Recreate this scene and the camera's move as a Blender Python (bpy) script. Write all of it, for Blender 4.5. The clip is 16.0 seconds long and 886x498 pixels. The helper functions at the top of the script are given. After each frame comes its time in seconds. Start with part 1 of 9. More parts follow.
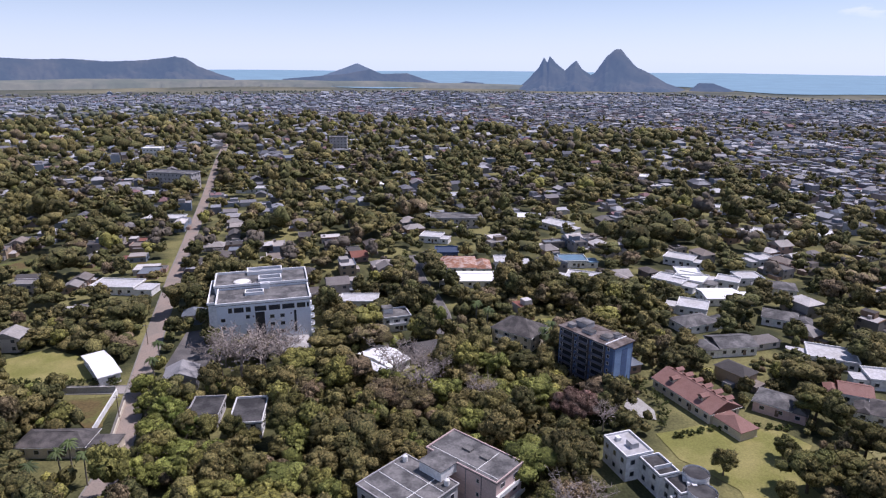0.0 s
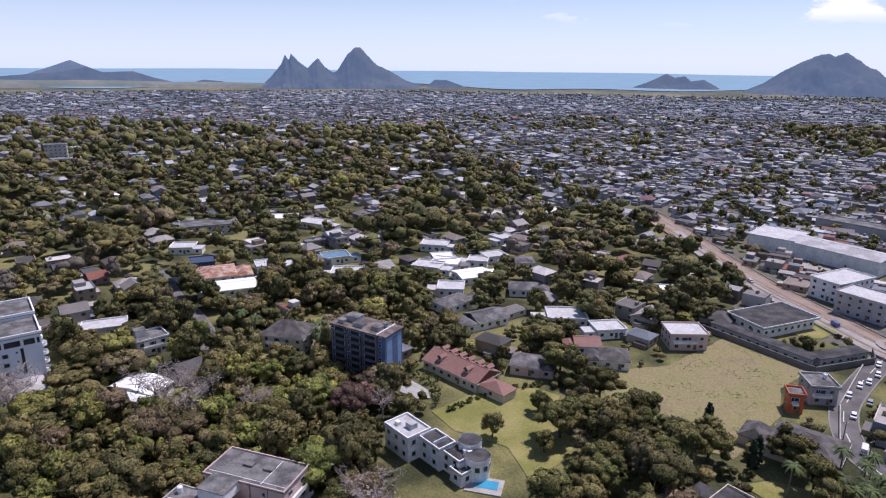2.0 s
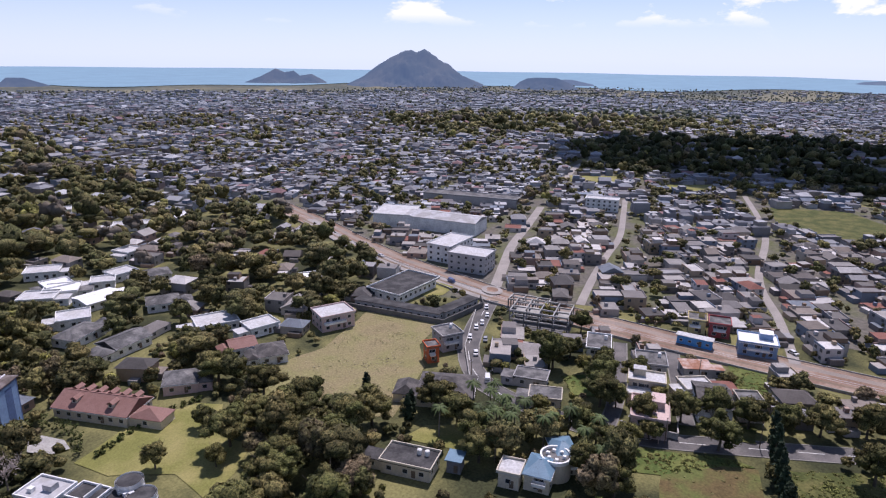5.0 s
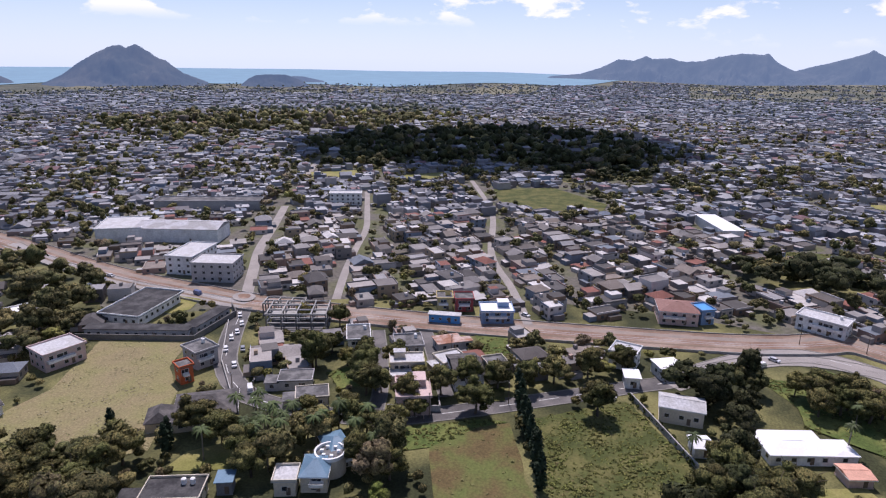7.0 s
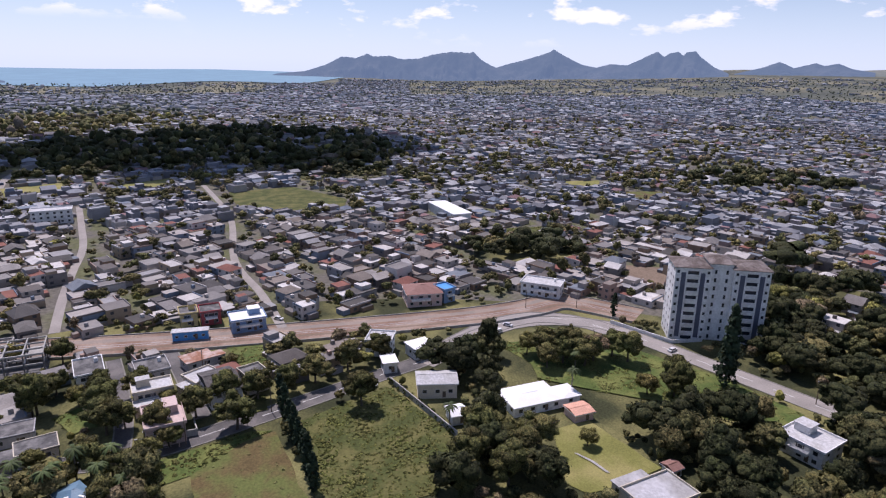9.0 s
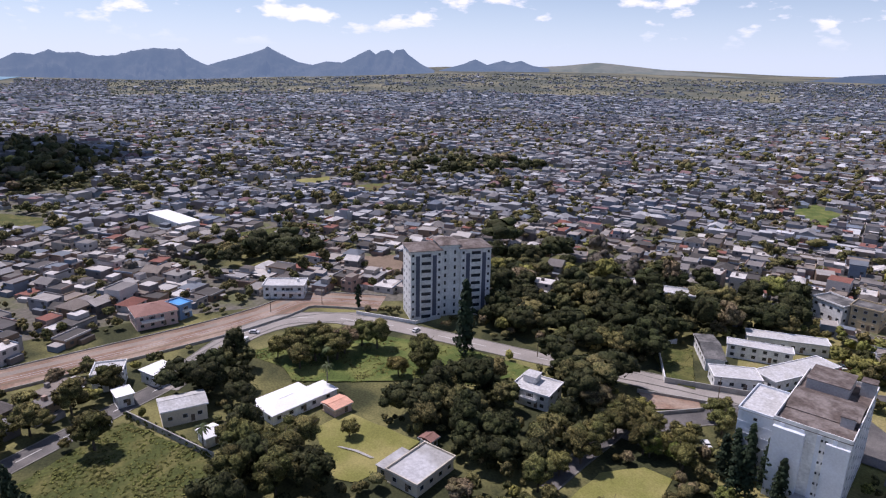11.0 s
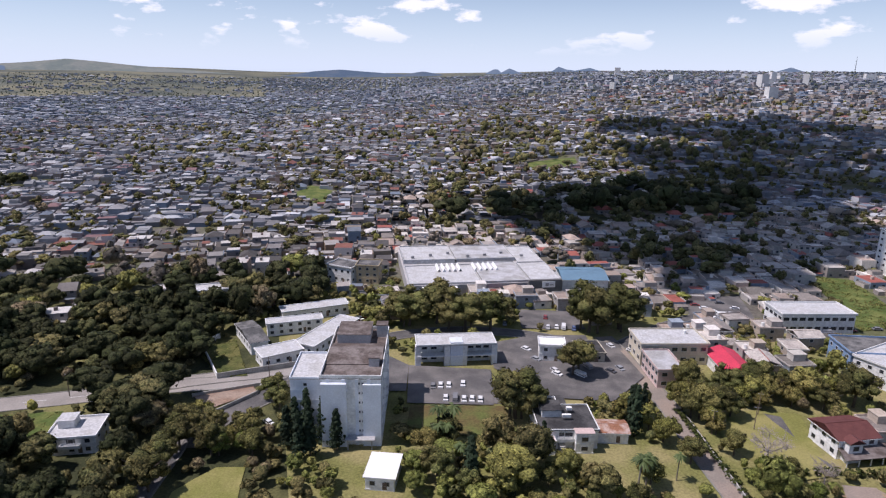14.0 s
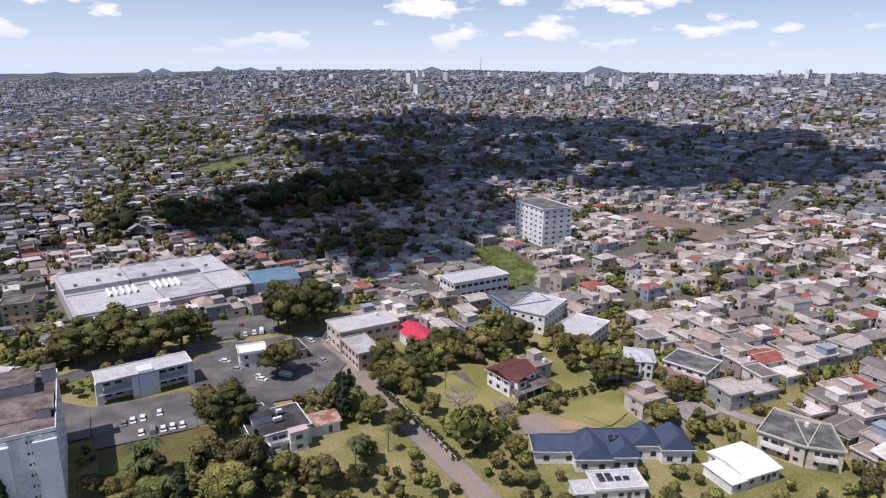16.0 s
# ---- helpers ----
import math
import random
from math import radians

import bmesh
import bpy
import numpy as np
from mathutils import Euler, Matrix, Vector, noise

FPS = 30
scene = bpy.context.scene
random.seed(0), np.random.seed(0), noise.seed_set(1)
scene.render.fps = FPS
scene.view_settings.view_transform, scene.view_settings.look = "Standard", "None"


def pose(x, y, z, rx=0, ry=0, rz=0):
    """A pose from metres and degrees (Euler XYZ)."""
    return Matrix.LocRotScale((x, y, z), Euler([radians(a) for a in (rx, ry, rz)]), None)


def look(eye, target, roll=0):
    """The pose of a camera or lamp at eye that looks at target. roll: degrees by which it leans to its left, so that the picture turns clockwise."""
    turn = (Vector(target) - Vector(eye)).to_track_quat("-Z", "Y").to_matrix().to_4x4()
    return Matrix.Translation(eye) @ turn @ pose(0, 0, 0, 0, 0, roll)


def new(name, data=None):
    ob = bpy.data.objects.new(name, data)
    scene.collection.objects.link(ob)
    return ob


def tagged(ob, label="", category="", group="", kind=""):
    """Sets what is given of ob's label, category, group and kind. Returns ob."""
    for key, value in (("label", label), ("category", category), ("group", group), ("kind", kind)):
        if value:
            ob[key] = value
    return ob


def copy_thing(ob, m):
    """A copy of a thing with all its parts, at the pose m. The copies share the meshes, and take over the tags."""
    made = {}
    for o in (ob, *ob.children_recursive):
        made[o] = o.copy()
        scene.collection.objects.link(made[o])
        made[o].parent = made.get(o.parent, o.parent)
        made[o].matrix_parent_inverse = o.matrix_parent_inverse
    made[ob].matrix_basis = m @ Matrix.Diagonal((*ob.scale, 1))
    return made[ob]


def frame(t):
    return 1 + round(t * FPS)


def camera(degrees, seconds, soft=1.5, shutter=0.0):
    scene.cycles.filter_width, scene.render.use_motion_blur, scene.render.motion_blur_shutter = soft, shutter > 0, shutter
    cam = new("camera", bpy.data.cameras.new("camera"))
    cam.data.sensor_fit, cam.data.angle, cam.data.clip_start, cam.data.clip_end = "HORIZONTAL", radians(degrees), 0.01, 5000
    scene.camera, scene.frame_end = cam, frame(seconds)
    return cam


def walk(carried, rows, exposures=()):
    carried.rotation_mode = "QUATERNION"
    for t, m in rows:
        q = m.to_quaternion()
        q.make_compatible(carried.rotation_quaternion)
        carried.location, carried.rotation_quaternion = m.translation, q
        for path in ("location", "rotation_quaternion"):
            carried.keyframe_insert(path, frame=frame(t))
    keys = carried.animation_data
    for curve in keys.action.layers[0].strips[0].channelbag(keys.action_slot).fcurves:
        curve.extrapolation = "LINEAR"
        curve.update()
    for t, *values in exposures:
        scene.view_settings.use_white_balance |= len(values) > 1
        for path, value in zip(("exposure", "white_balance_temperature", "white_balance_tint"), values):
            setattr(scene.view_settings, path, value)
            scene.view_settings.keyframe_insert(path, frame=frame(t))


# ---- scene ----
cam = camera(69.01, 16.0, soft=1.2)
# seconds, eye, then tilt, lean and turn in degrees
ROWS = [
    (0, pose(0.00, 0.00, 105, 73.55, -0.35, 1.61)),
    (0.5, pose(-0.18, -0.04, 105, 73.54, -0.42, -3.68)),
    (1, pose(-0.35, -0.07, 105, 73.52, -0.50, -9.28)),
    (1.5, pose(-0.51, -0.09, 105, 73.53, -0.52, -14.57)),
    (2, pose(-0.66, -0.11, 105, 73.55, -0.66, -20.18)),
    (2.5, pose(-0.80, -0.11, 105, 73.56, -0.69, -25.82)),
    (3, pose(-0.93, -0.10, 105, 73.53, -0.74, -31.10)),
    (3.5, pose(-1.05, -0.07, 105, 73.53, -0.79, -36.68)),
    (4, pose(-1.16, -0.04, 105, 73.52, -0.84, -41.96)),
    (6.5, pose(-1.57, 0.27, 105, 73.59, -0.79, -69.79)),
    (7, pose(-1.62, 0.36, 105, 73.59, -0.87, -75.65)),
    (7.5, pose(-1.66, 0.47, 105, 73.60, -0.89, -81.54)),
    (8, pose(-1.70, 0.58, 105, 73.64, -0.91, -87.18)),
    (8.5, pose(-1.72, 0.71, 105, 73.69, -0.96, -93.23)),
    (9, pose(-1.74, 0.84, 105, 73.74, -0.99, -98.90)),
    (11.5, pose(-1.66, 1.67, 105, 73.98, -0.93, -129.66)),
    (12, pose(-1.62, 1.87, 105, 74.03, -0.84, -136.95)),
    (12.5, pose(-1.57, 2.08, 105, 74.12, -0.88, -144.22)),
    (13, pose(-1.50, 2.30, 105, 74.17, -0.93, -150.98)),
    (13.5, pose(-1.43, 2.53, 105, 74.25, -0.88, -158.27)),
    (14, pose(-1.35, 2.77, 105, 74.35, -0.86, -165.07)),
    (14.5, pose(-1.26, 3.02, 105, 74.43, -0.85, -172.27)),
    (15, pose(-1.15, 3.28, 105, 74.52, -0.79, -179.51)),
    (15.5, pose(-1.04, 3.55, 105, 74.58, -0.71, -186.28)),
    (16, pose(-0.92, 3.83, 105, 74.67, -0.62, -193.49)),
]
walk(cam, ROWS, exposures=[(0.0, 0.07, 6080, 27), (4.0, 0.07, 6140, 27), (9.0, 0.02, 6220, 27), (13.0, 0.02, 6280, 23), (16.0, 0.0, 6300, 22)])

# ---- world, sun, exposure ----
SUN_AZ, SUN_EL = radians(69), radians(61)
scene.view_settings.exposure = 0.0
world = bpy.data.worlds.new("sky")
scene.world = world
world.use_nodes = True
wn, wl = world.node_tree.nodes, world.node_tree.links
wn.clear()
w_out = wn.new("ShaderNodeOutputWorld")
w_bg = wn.new("ShaderNodeBackground")
w_sky = wn.new("ShaderNodeTexSky")
w_sky.sky_type = "NISHITA"
w_sky.sun_disc = False
w_sky.sun_elevation, w_sky.sun_rotation = SUN_EL, SUN_AZ
w_sky.altitude, w_sky.air_density, w_sky.dust_density, w_sky.ozone_density = 500, 1.0, 0.1, 3.0
w_bg.inputs[1].default_value = 0.088
# fair-weather cumulus: noise on a flat cloud deck, seen in perspective
w_co = wn.new("ShaderNodeTexCoord")
w_sep = wn.new("ShaderNodeSeparateXYZ")
wl.new(w_co.outputs["Generated"], w_sep.inputs[0])


def wmath(op, a, b=None):
    n = wn.new("ShaderNodeMath")
    n.operation = op
    for i, v in enumerate((a, b)):
        if v is None:
            continue
        if isinstance(v, (int, float)):
            n.inputs[i].default_value = v
        else:
            wl.new(v, n.inputs[i])
    return n.outputs[0]


w_comb = wn.new("ShaderNodeCombineXYZ")
wl.new(wmath("MULTIPLY", w_sep.outputs[0], 10.5), w_comb.inputs[0])
wl.new(wmath("MULTIPLY", w_sep.outputs[1], 10.5), w_comb.inputs[1])
wl.new(wmath("MULTIPLY", w_sep.outputs[2], 27.0), w_comb.inputs[2])
w_noise = wn.new("ShaderNodeTexNoise")
w_noise.inputs["Scale"].default_value = 1.0
w_noise.inputs["Detail"].default_value = 7
w_noise.inputs["Roughness"].default_value = 0.55
wl.new(w_comb.outputs[0], w_noise.inputs["Vector"])
w_ramp = wn.new("ShaderNodeValToRGB")
w_ramp.color_ramp.elements[0].position, w_ramp.color_ramp.elements[1].position = 0.55, 0.615
wl.new(w_noise.outputs[0], w_ramp.inputs[0])
w_low = wn.new("ShaderNodeMapRange")
w_low.inputs["From Min"].default_value, w_low.inputs["From Max"].default_value = 0.02, 0.06
wl.new(w_sep.outputs[2], w_low.inputs[0])


def wrange(v, a, b):
    n = wn.new("ShaderNodeMapRange")
    n.inputs["From Min"].default_value, n.inputs["From Max"].default_value = a, b
    wl.new(v, n.inputs[0])
    return n.outputs[0]


def toward(deg):
    return wmath("ADD", wmath("MULTIPLY", w_sep.outputs[0], math.sin(radians(deg))), wmath("MULTIPLY", w_sep.outputs[1], math.cos(radians(deg))))


# the clouds drift over the land; the sky out to sea is clear
w_land = wrange(toward(160), 0.1, 0.6)
w_high = wmath("MULTIPLY", wrange(toward(80), 0.55, 0.8), wrange(w_sep.outputs[2], 0.045, 0.065))
w_where = wmath("MINIMUM", wmath("ADD", w_land, w_high), 1.0)
w_fac = wmath("MULTIPLY", wmath("MULTIPLY", wmath("MULTIPLY", w_ramp.outputs[0], w_low.outputs[0]), w_where), 0.85)
w_mix = wn.new("ShaderNodeMix")
w_mix.data_type = "RGBA"
wl.new(w_fac, w_mix.inputs[0])
w_hz = wn.new("ShaderNodeMapRange")
w_hz.inputs["From Min"].default_value, w_hz.inputs["From Max"].default_value = 0.0, 0.14
w_hz.inputs["To Min"].default_value, w_hz.inputs["To Max"].default_value = 0.74, 0.06
wl.new(w_sep.outputs[2], w_hz.inputs[0])
w_pale = wn.new("ShaderNodeMix")
w_pale.data_type = "RGBA"
wl.new(w_hz.outputs[0], w_pale.inputs[0])
wl.new(w_sky.outputs[0], w_pale.inputs[6])
w_pale.inputs[7].default_value = (8.0, 9.9, 12.4, 1)
wl.new(w_pale.outputs[2], w_mix.inputs[6])
w_mix.inputs[7].default_value = (12.0, 12.2, 12.6, 1)
wl.new(w_mix.outputs[2], w_bg.inputs[0])
wl.new(w_bg.outputs[0], w_out.inputs[0])

sun = new("sun", bpy.data.lights.new("sun", "SUN"))
sun.data.energy, sun.data.angle, sun.data.color = 4.3, radians(0.5), (1.0, 0.955, 0.89)
SUN_DIR = Vector((math.sin(SUN_AZ) * math.cos(SUN_EL), math.cos(SUN_AZ) * math.cos(SUN_EL), math.sin(SUN_EL)))
sun.matrix_world = look(SUN_DIR * 900, (0, 0, 0))

# ---- materials ----
M = {}


def mat(name, base, rough=0.8, var=0.25, scale=0.25, fine=3.0, bump=0.15, rnd=0.0, spec=0.25, metal=0.0, palette=(), island=False, other=None):
    """A surface in real-world scale: broad stains, fine grain and relief; palette picks one of some colours a piece."""
    m = bpy.data.materials.new(name)
    m.use_nodes = True
    nt = m.node_tree
    n, l = nt.nodes, nt.links
    b = n["Principled BSDF"]
    geo = n.new("ShaderNodeNewGeometry")
    big, small = n.new("ShaderNodeTexNoise"), n.new("ShaderNodeTexNoise")
    big.inputs["Scale"].default_value, small.inputs["Scale"].default_value = scale, fine
    big.inputs["Detail"].default_value, small.inputs["Detail"].default_value = 5, 3
    for q in (big, small):
        l.new(geo.outputs["Position"], q.inputs["Vector"])
    if palette:
        ramp = n.new("ShaderNodeValToRGB")
        ramp.color_ramp.interpolation = "CONSTANT"
        els = ramp.color_ramp.elements
        for i, c in enumerate(palette):
            e = els[i] if i < 2 else els.new(i / len(palette))
            e.position = i / len(palette)
            e.color = (*c, 1)
        if island:
            l.new(geo.outputs["Random Per Island"], ramp.inputs[0])
        else:
            oi = n.new("ShaderNodeObjectInfo")
            l.new(oi.outputs["Random"], ramp.inputs[0])
        col = ramp.outputs[0]
    else:
        rgb = n.new("ShaderNodeRGB")
        rgb.outputs[0].default_value = (*base, 1)
        col = rgb.outputs[0]
    if other:
        pick = n.new("ShaderNodeMapRange")
        pick.inputs["From Min"].default_value, pick.inputs["From Max"].default_value = 0.42, 0.6
        l.new(big.outputs[0], pick.inputs[0])
        mx = n.new("ShaderNodeMix")
        mx.data_type = "RGBA"
        l.new(pick.outputs[0], mx.inputs[0])
        l.new(col, mx.inputs[6])
        mx.inputs[7].default_value = (*other, 1)
        col = mx.outputs[2]
    add = n.new("ShaderNodeMath")
    add.operation = "ADD"
    l.new(big.outputs[0], add.inputs[0])
    l.new(small.outputs[0], add.inputs[1])
    rng = n.new("ShaderNodeMapRange")
    rng.inputs["From Min"].default_value, rng.inputs["From Max"].default_value = 0.7, 1.3
    rng.inputs["To Min"].default_value, rng.inputs["To Max"].default_value = 1 - var, 1 + var
    l.new(add.outputs[0], rng.inputs[0])
    val = rng.outputs[0]
    if rnd:
        oi2 = n.new("ShaderNodeObjectInfo")
        r2 = n.new("ShaderNodeMapRange")
        r2.inputs["To Min"].default_value, r2.inputs["To Max"].default_value = 1 - rnd, 1 + rnd
        l.new(oi2.outputs["Random"], r2.inputs[0])
        mu = n.new("ShaderNodeMath")
        mu.operation = "MULTIPLY"
        l.new(val, mu.inputs[0])
        l.new(r2.outputs[0], mu.inputs[1])
        val = mu.outputs[0]
    hsv = n.new("ShaderNodeHueSaturation")
    l.new(col, hsv.inputs["Color"])
    l.new(val, hsv.inputs["Value"])
    l.new(hsv.outputs[0], b.inputs["Base Color"])
    b.inputs["Roughness"].default_value = rough
    b.inputs["Specular IOR Level"].default_value = spec
    b.inputs["Metallic"].default_value = metal
    if bump:
        bp = n.new("ShaderNodeBump")
        bp.inputs["Strength"].default_value = bump
        bp.inputs["Distance"].default_value = 0.3 if bump > 0.8 else 0.1
        l.new(small.outputs[0], bp.inputs["Height"])
        l.new(bp.outputs[0], b.inputs["Normal"])
    M[name] = m
    return m


WALLS = ((0.46, 0.45, 0.44), (0.3, 0.29, 0.28), (0.46, 0.38, 0.28), (0.66, 0.65, 0.64), (0.3, 0.22, 0.16), (0.36, 0.37, 0.39), (0.48, 0.36, 0.31), (0.2, 0.19, 0.19), (0.56, 0.51, 0.45), (0.24, 0.31, 0.4), (0.7, 0.69, 0.68), (0.38, 0.29, 0.26), (0.26, 0.25, 0.25))
ROOFS = ((0.3, 0.295, 0.29), (0.12, 0.117, 0.118), (0.5, 0.5, 0.5), (0.22, 0.21, 0.205), (0.66, 0.66, 0.66), (0.095, 0.092, 0.09), (0.38, 0.37, 0.36), (0.17, 0.165, 0.16), (0.27, 0.24, 0.215), (0.34, 0.345, 0.36), (0.14, 0.13, 0.125), (0.42, 0.4, 0.385), (0.24, 0.235, 0.235), (0.27, 0.12, 0.095), (0.2, 0.235, 0.28), (0.58, 0.57, 0.56))
mat("white_paint", (0.72, 0.72, 0.71), 0.7, 0.22, 0.2, 1.2)
mat("office_paint", (0.66, 0.7, 0.76), 0.65, 0.1, 0.2, 2)
mat("cream_paint", (0.58, 0.52, 0.42), 0.75, 0.16, 0.2, 2)
mat("pink_paint", (0.55, 0.42, 0.39), 0.75, 0.16, 0.2, 2)
mat("grey_paint", (0.4, 0.39, 0.39), 0.75, 0.2, 0.2, 2)
mat("yellow_paint", (0.6, 0.48, 0.22), 0.75, 0.16, 0.2, 2)
mat("ochre_paint", (0.5, 0.4, 0.26), 0.75, 0.16, 0.2, 2)
mat("red_paint", (0.400, 0.084, 0.084), 0.6, 0.2, 0.3, 2)
mat("crimson_sheet", (0.55, 0.05, 0.09), 0.5, 0.15, 0.3, 2)
mat("orange_paint", (0.55, 0.13, 0.05), 0.7, 0.2, 0.3, 2)
mat("blue_wall", (0.09, 0.14, 0.26), 0.6, 0.2, 0.25, 2)
mat("pale_blue_wall", (0.2, 0.3, 0.46), 0.6, 0.15, 0.25, 2)
mat("shade_wall", (0.2, 0.2, 0.22), 0.7, 0.2, 0.3, 2)
mat("bay_brown", (0.17, 0.15, 0.14), 0.8, 0.25, 0.3, 2)
mat("balcony_grey", (0.1, 0.11, 0.15), 0.7, 0.2, 0.3, 2)
mat("concrete", (0.36, 0.35, 0.33), 0.9, 0.3, 0.3, 3)
mat("dark_concrete", (0.16, 0.155, 0.15), 0.9, 0.3, 0.3, 3)
mat("roof_felt", (0.1, 0.099, 0.1), 0.9, 0.35, 0.25, 1.5, other=(0.165, 0.16, 0.157))
mat("roof_dark", (0.045, 0.044, 0.046), 0.9, 0.35, 0.2, 1.5, other=(0.075, 0.073, 0.073))
mat("roof_white", (0.78, 0.78, 0.78), 0.6, 0.07, 0.2, 2, bump=0.05)
mat("roof_pale", (0.55, 0.55, 0.56), 0.75, 0.3, 0.22, 1.3, other=(0.38, 0.375, 0.37))
mat("roof_stained", (0.5, 0.5, 0.52), 0.8, 0.25, 0.15, 1.2, other=(0.3, 0.295, 0.29))
mat("roof_brown", (0.12, 0.095, 0.085), 0.85, 0.4, 0.25, 1.2, other=(0.17, 0.145, 0.135))
mat("roof_tile_red", (0.29, 0.165, 0.14), 0.8, 0.28, 0.4, 5, bump=0.4, other=(0.22, 0.12, 0.1))
mat("roof_tile_maroon", (0.125, 0.046, 0.042), 0.75, 0.25, 0.4, 5, bump=0.4)
mat("roof_slate_blue", (0.055, 0.075, 0.125), 0.6, 0.25, 0.5, 6, bump=0.3)
mat("roof_sheet_blue", (0.130, 0.224, 0.306), 0.5, 0.2, 0.3, 3)
mat("roof_sheet_bright", (0.08, 0.3, 0.62), 0.5, 0.2, 0.3, 3)
mat("roof_grey_tile", (0.075, 0.07, 0.068), 0.8, 0.35, 0.4, 5, bump=0.4, other=(0.11, 0.1, 0.095))
mat("rusty_sheet", (0.32, 0.15, 0.09), 0.75, 0.35, 0.4, 3, other=(0.4, 0.3, 0.26))
mat("glass_dark", (0.03, 0.035, 0.045), 0.15, 0.3, 0.4, 2, bump=0.0, spec=0.6)
mat("window_frame", (0.5, 0.5, 0.5), 0.6, 0.15, 0.3, 2)
CITY_WALLS = tuple((0.76 * a, 0.72 * b, 0.7 * c) for a, b, c in WALLS)
CITY_ROOFS = tuple((0.8 * a, 0.77 * b, 0.75 * c) for a, b, c in ROOFS)
SOUTH_WALLS = ((0.44, 0.43, 0.41), (0.52, 0.51, 0.5), (0.4, 0.35, 0.3), (0.33, 0.29, 0.26), (0.46, 0.39, 0.35), (0.3, 0.3, 0.3), (0.56, 0.55, 0.52), (0.38, 0.36, 0.34), (0.25, 0.3, 0.37), (0.27, 0.25, 0.24), (0.62, 0.61, 0.6), (0.35, 0.34, 0.33))
SOUTH_WALLS = tuple((1.1 * a, 1.05 * b, 1.0 * c) for a, b, c in SOUTH_WALLS)
SOUTH_ROOFS = ((0.304, 0.288, 0.280), (0.240, 0.224, 0.216), (0.376, 0.352, 0.336), (0.192, 0.176, 0.168), (0.480, 0.464, 0.448), (0.272, 0.232, 0.208), (0.352, 0.288, 0.256), (0.160, 0.152, 0.144), (0.280, 0.096, 0.080), (0.400, 0.384, 0.368), (0.560, 0.552, 0.536), (0.224, 0.208, 0.200))
SOUTH_ROOFS = tuple((1.08 * a, 1.03 * b, 0.98 * c) for a, b, c in SOUTH_ROOFS)
mat("south_wall", (0.6, 0.6, 0.6), 0.85, 0.2, 0.2, 1.5, palette=SOUTH_WALLS, island=True, bump=0)
mat("south_roof", (0.4, 0.4, 0.4), 0.85, 0.3, 0.25, 1.2, palette=SOUTH_ROOFS, island=True, bump=0)
mat("city_wall", (0.5, 0.5, 0.5), 0.85, 0.15, 0.2, 2, palette=CITY_WALLS, island=True, bump=0)
# middle distance: some haze put into the colours, bluer and with less contrast
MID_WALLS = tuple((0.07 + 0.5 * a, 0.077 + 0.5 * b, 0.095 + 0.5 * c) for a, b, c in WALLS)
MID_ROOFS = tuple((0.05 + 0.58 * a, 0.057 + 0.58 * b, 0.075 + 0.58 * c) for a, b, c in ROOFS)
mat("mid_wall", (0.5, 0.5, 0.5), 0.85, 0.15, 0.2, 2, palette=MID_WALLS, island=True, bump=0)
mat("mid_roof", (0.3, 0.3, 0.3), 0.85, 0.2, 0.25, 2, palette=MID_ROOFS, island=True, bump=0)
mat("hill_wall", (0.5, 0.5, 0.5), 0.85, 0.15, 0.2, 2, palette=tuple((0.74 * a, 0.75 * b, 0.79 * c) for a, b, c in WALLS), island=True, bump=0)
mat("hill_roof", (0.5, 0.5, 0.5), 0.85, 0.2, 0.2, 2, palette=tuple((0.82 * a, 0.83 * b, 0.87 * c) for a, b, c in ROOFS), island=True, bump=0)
mat("city_roof", (0.3, 0.3, 0.3), 0.85, 0.2, 0.25, 2, palette=CITY_ROOFS, island=True, bump=0)
mat("city_window", (0.06, 0.065, 0.075), 0.3, 0.3, 0.3, 2, bump=0)
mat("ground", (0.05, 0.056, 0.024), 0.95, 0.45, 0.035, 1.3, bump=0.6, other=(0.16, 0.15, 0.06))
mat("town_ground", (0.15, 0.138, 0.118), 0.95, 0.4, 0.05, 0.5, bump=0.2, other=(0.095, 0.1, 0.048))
mat("lawn", (0.2, 0.2, 0.058), 0.95, 0.25, 0.07, 2.0, bump=0.3, other=(0.25, 0.225, 0.085))
mat("meadow", (0.085, 0.122, 0.03), 0.95, 0.35, 0.12, 1.6, bump=0.5, other=(0.13, 0.145, 0.042))
mat("scrub", (0.075, 0.09, 0.025), 0.95, 0.4, 0.12, 1.2, bump=0.6, other=(0.11, 0.105, 0.036))
mat("dry_grass", (0.135, 0.1, 0.043), 0.95, 0.35, 0.1, 1.4, bump=0.5, other=(0.1, 0.115, 0.034))
mat("straw_field", (0.26, 0.215, 0.115), 0.95, 0.3, 0.06, 1.5, bump=0.5, other=(0.2, 0.185, 0.08))
mat("red_earth", (0.25, 0.16, 0.115), 0.95, 0.3, 0.08, 1.2, bump=0.4, other=(0.29, 0.22, 0.175))
mat("brown_earth", (0.2, 0.15, 0.11), 0.95, 0.3, 0.08, 1.2, bump=0.4)
mat("asphalt", (0.11, 0.105, 0.105), 0.9, 0.25, 0.12, 2.5, bump=0.15, other=(0.15, 0.14, 0.135))
mat("peach_sheet", (0.66, 0.36, 0.26), 0.6, 0.2, 0.5, 4.0, bump=0.1)
mat("pale_asphalt", (0.3, 0.275, 0.255), 0.9, 0.2, 0.12, 2.5, bump=0.15)
mat("ochre_gravel", (0.36, 0.26, 0.16), 0.95, 0.2, 0.15, 3, bump=0.2)
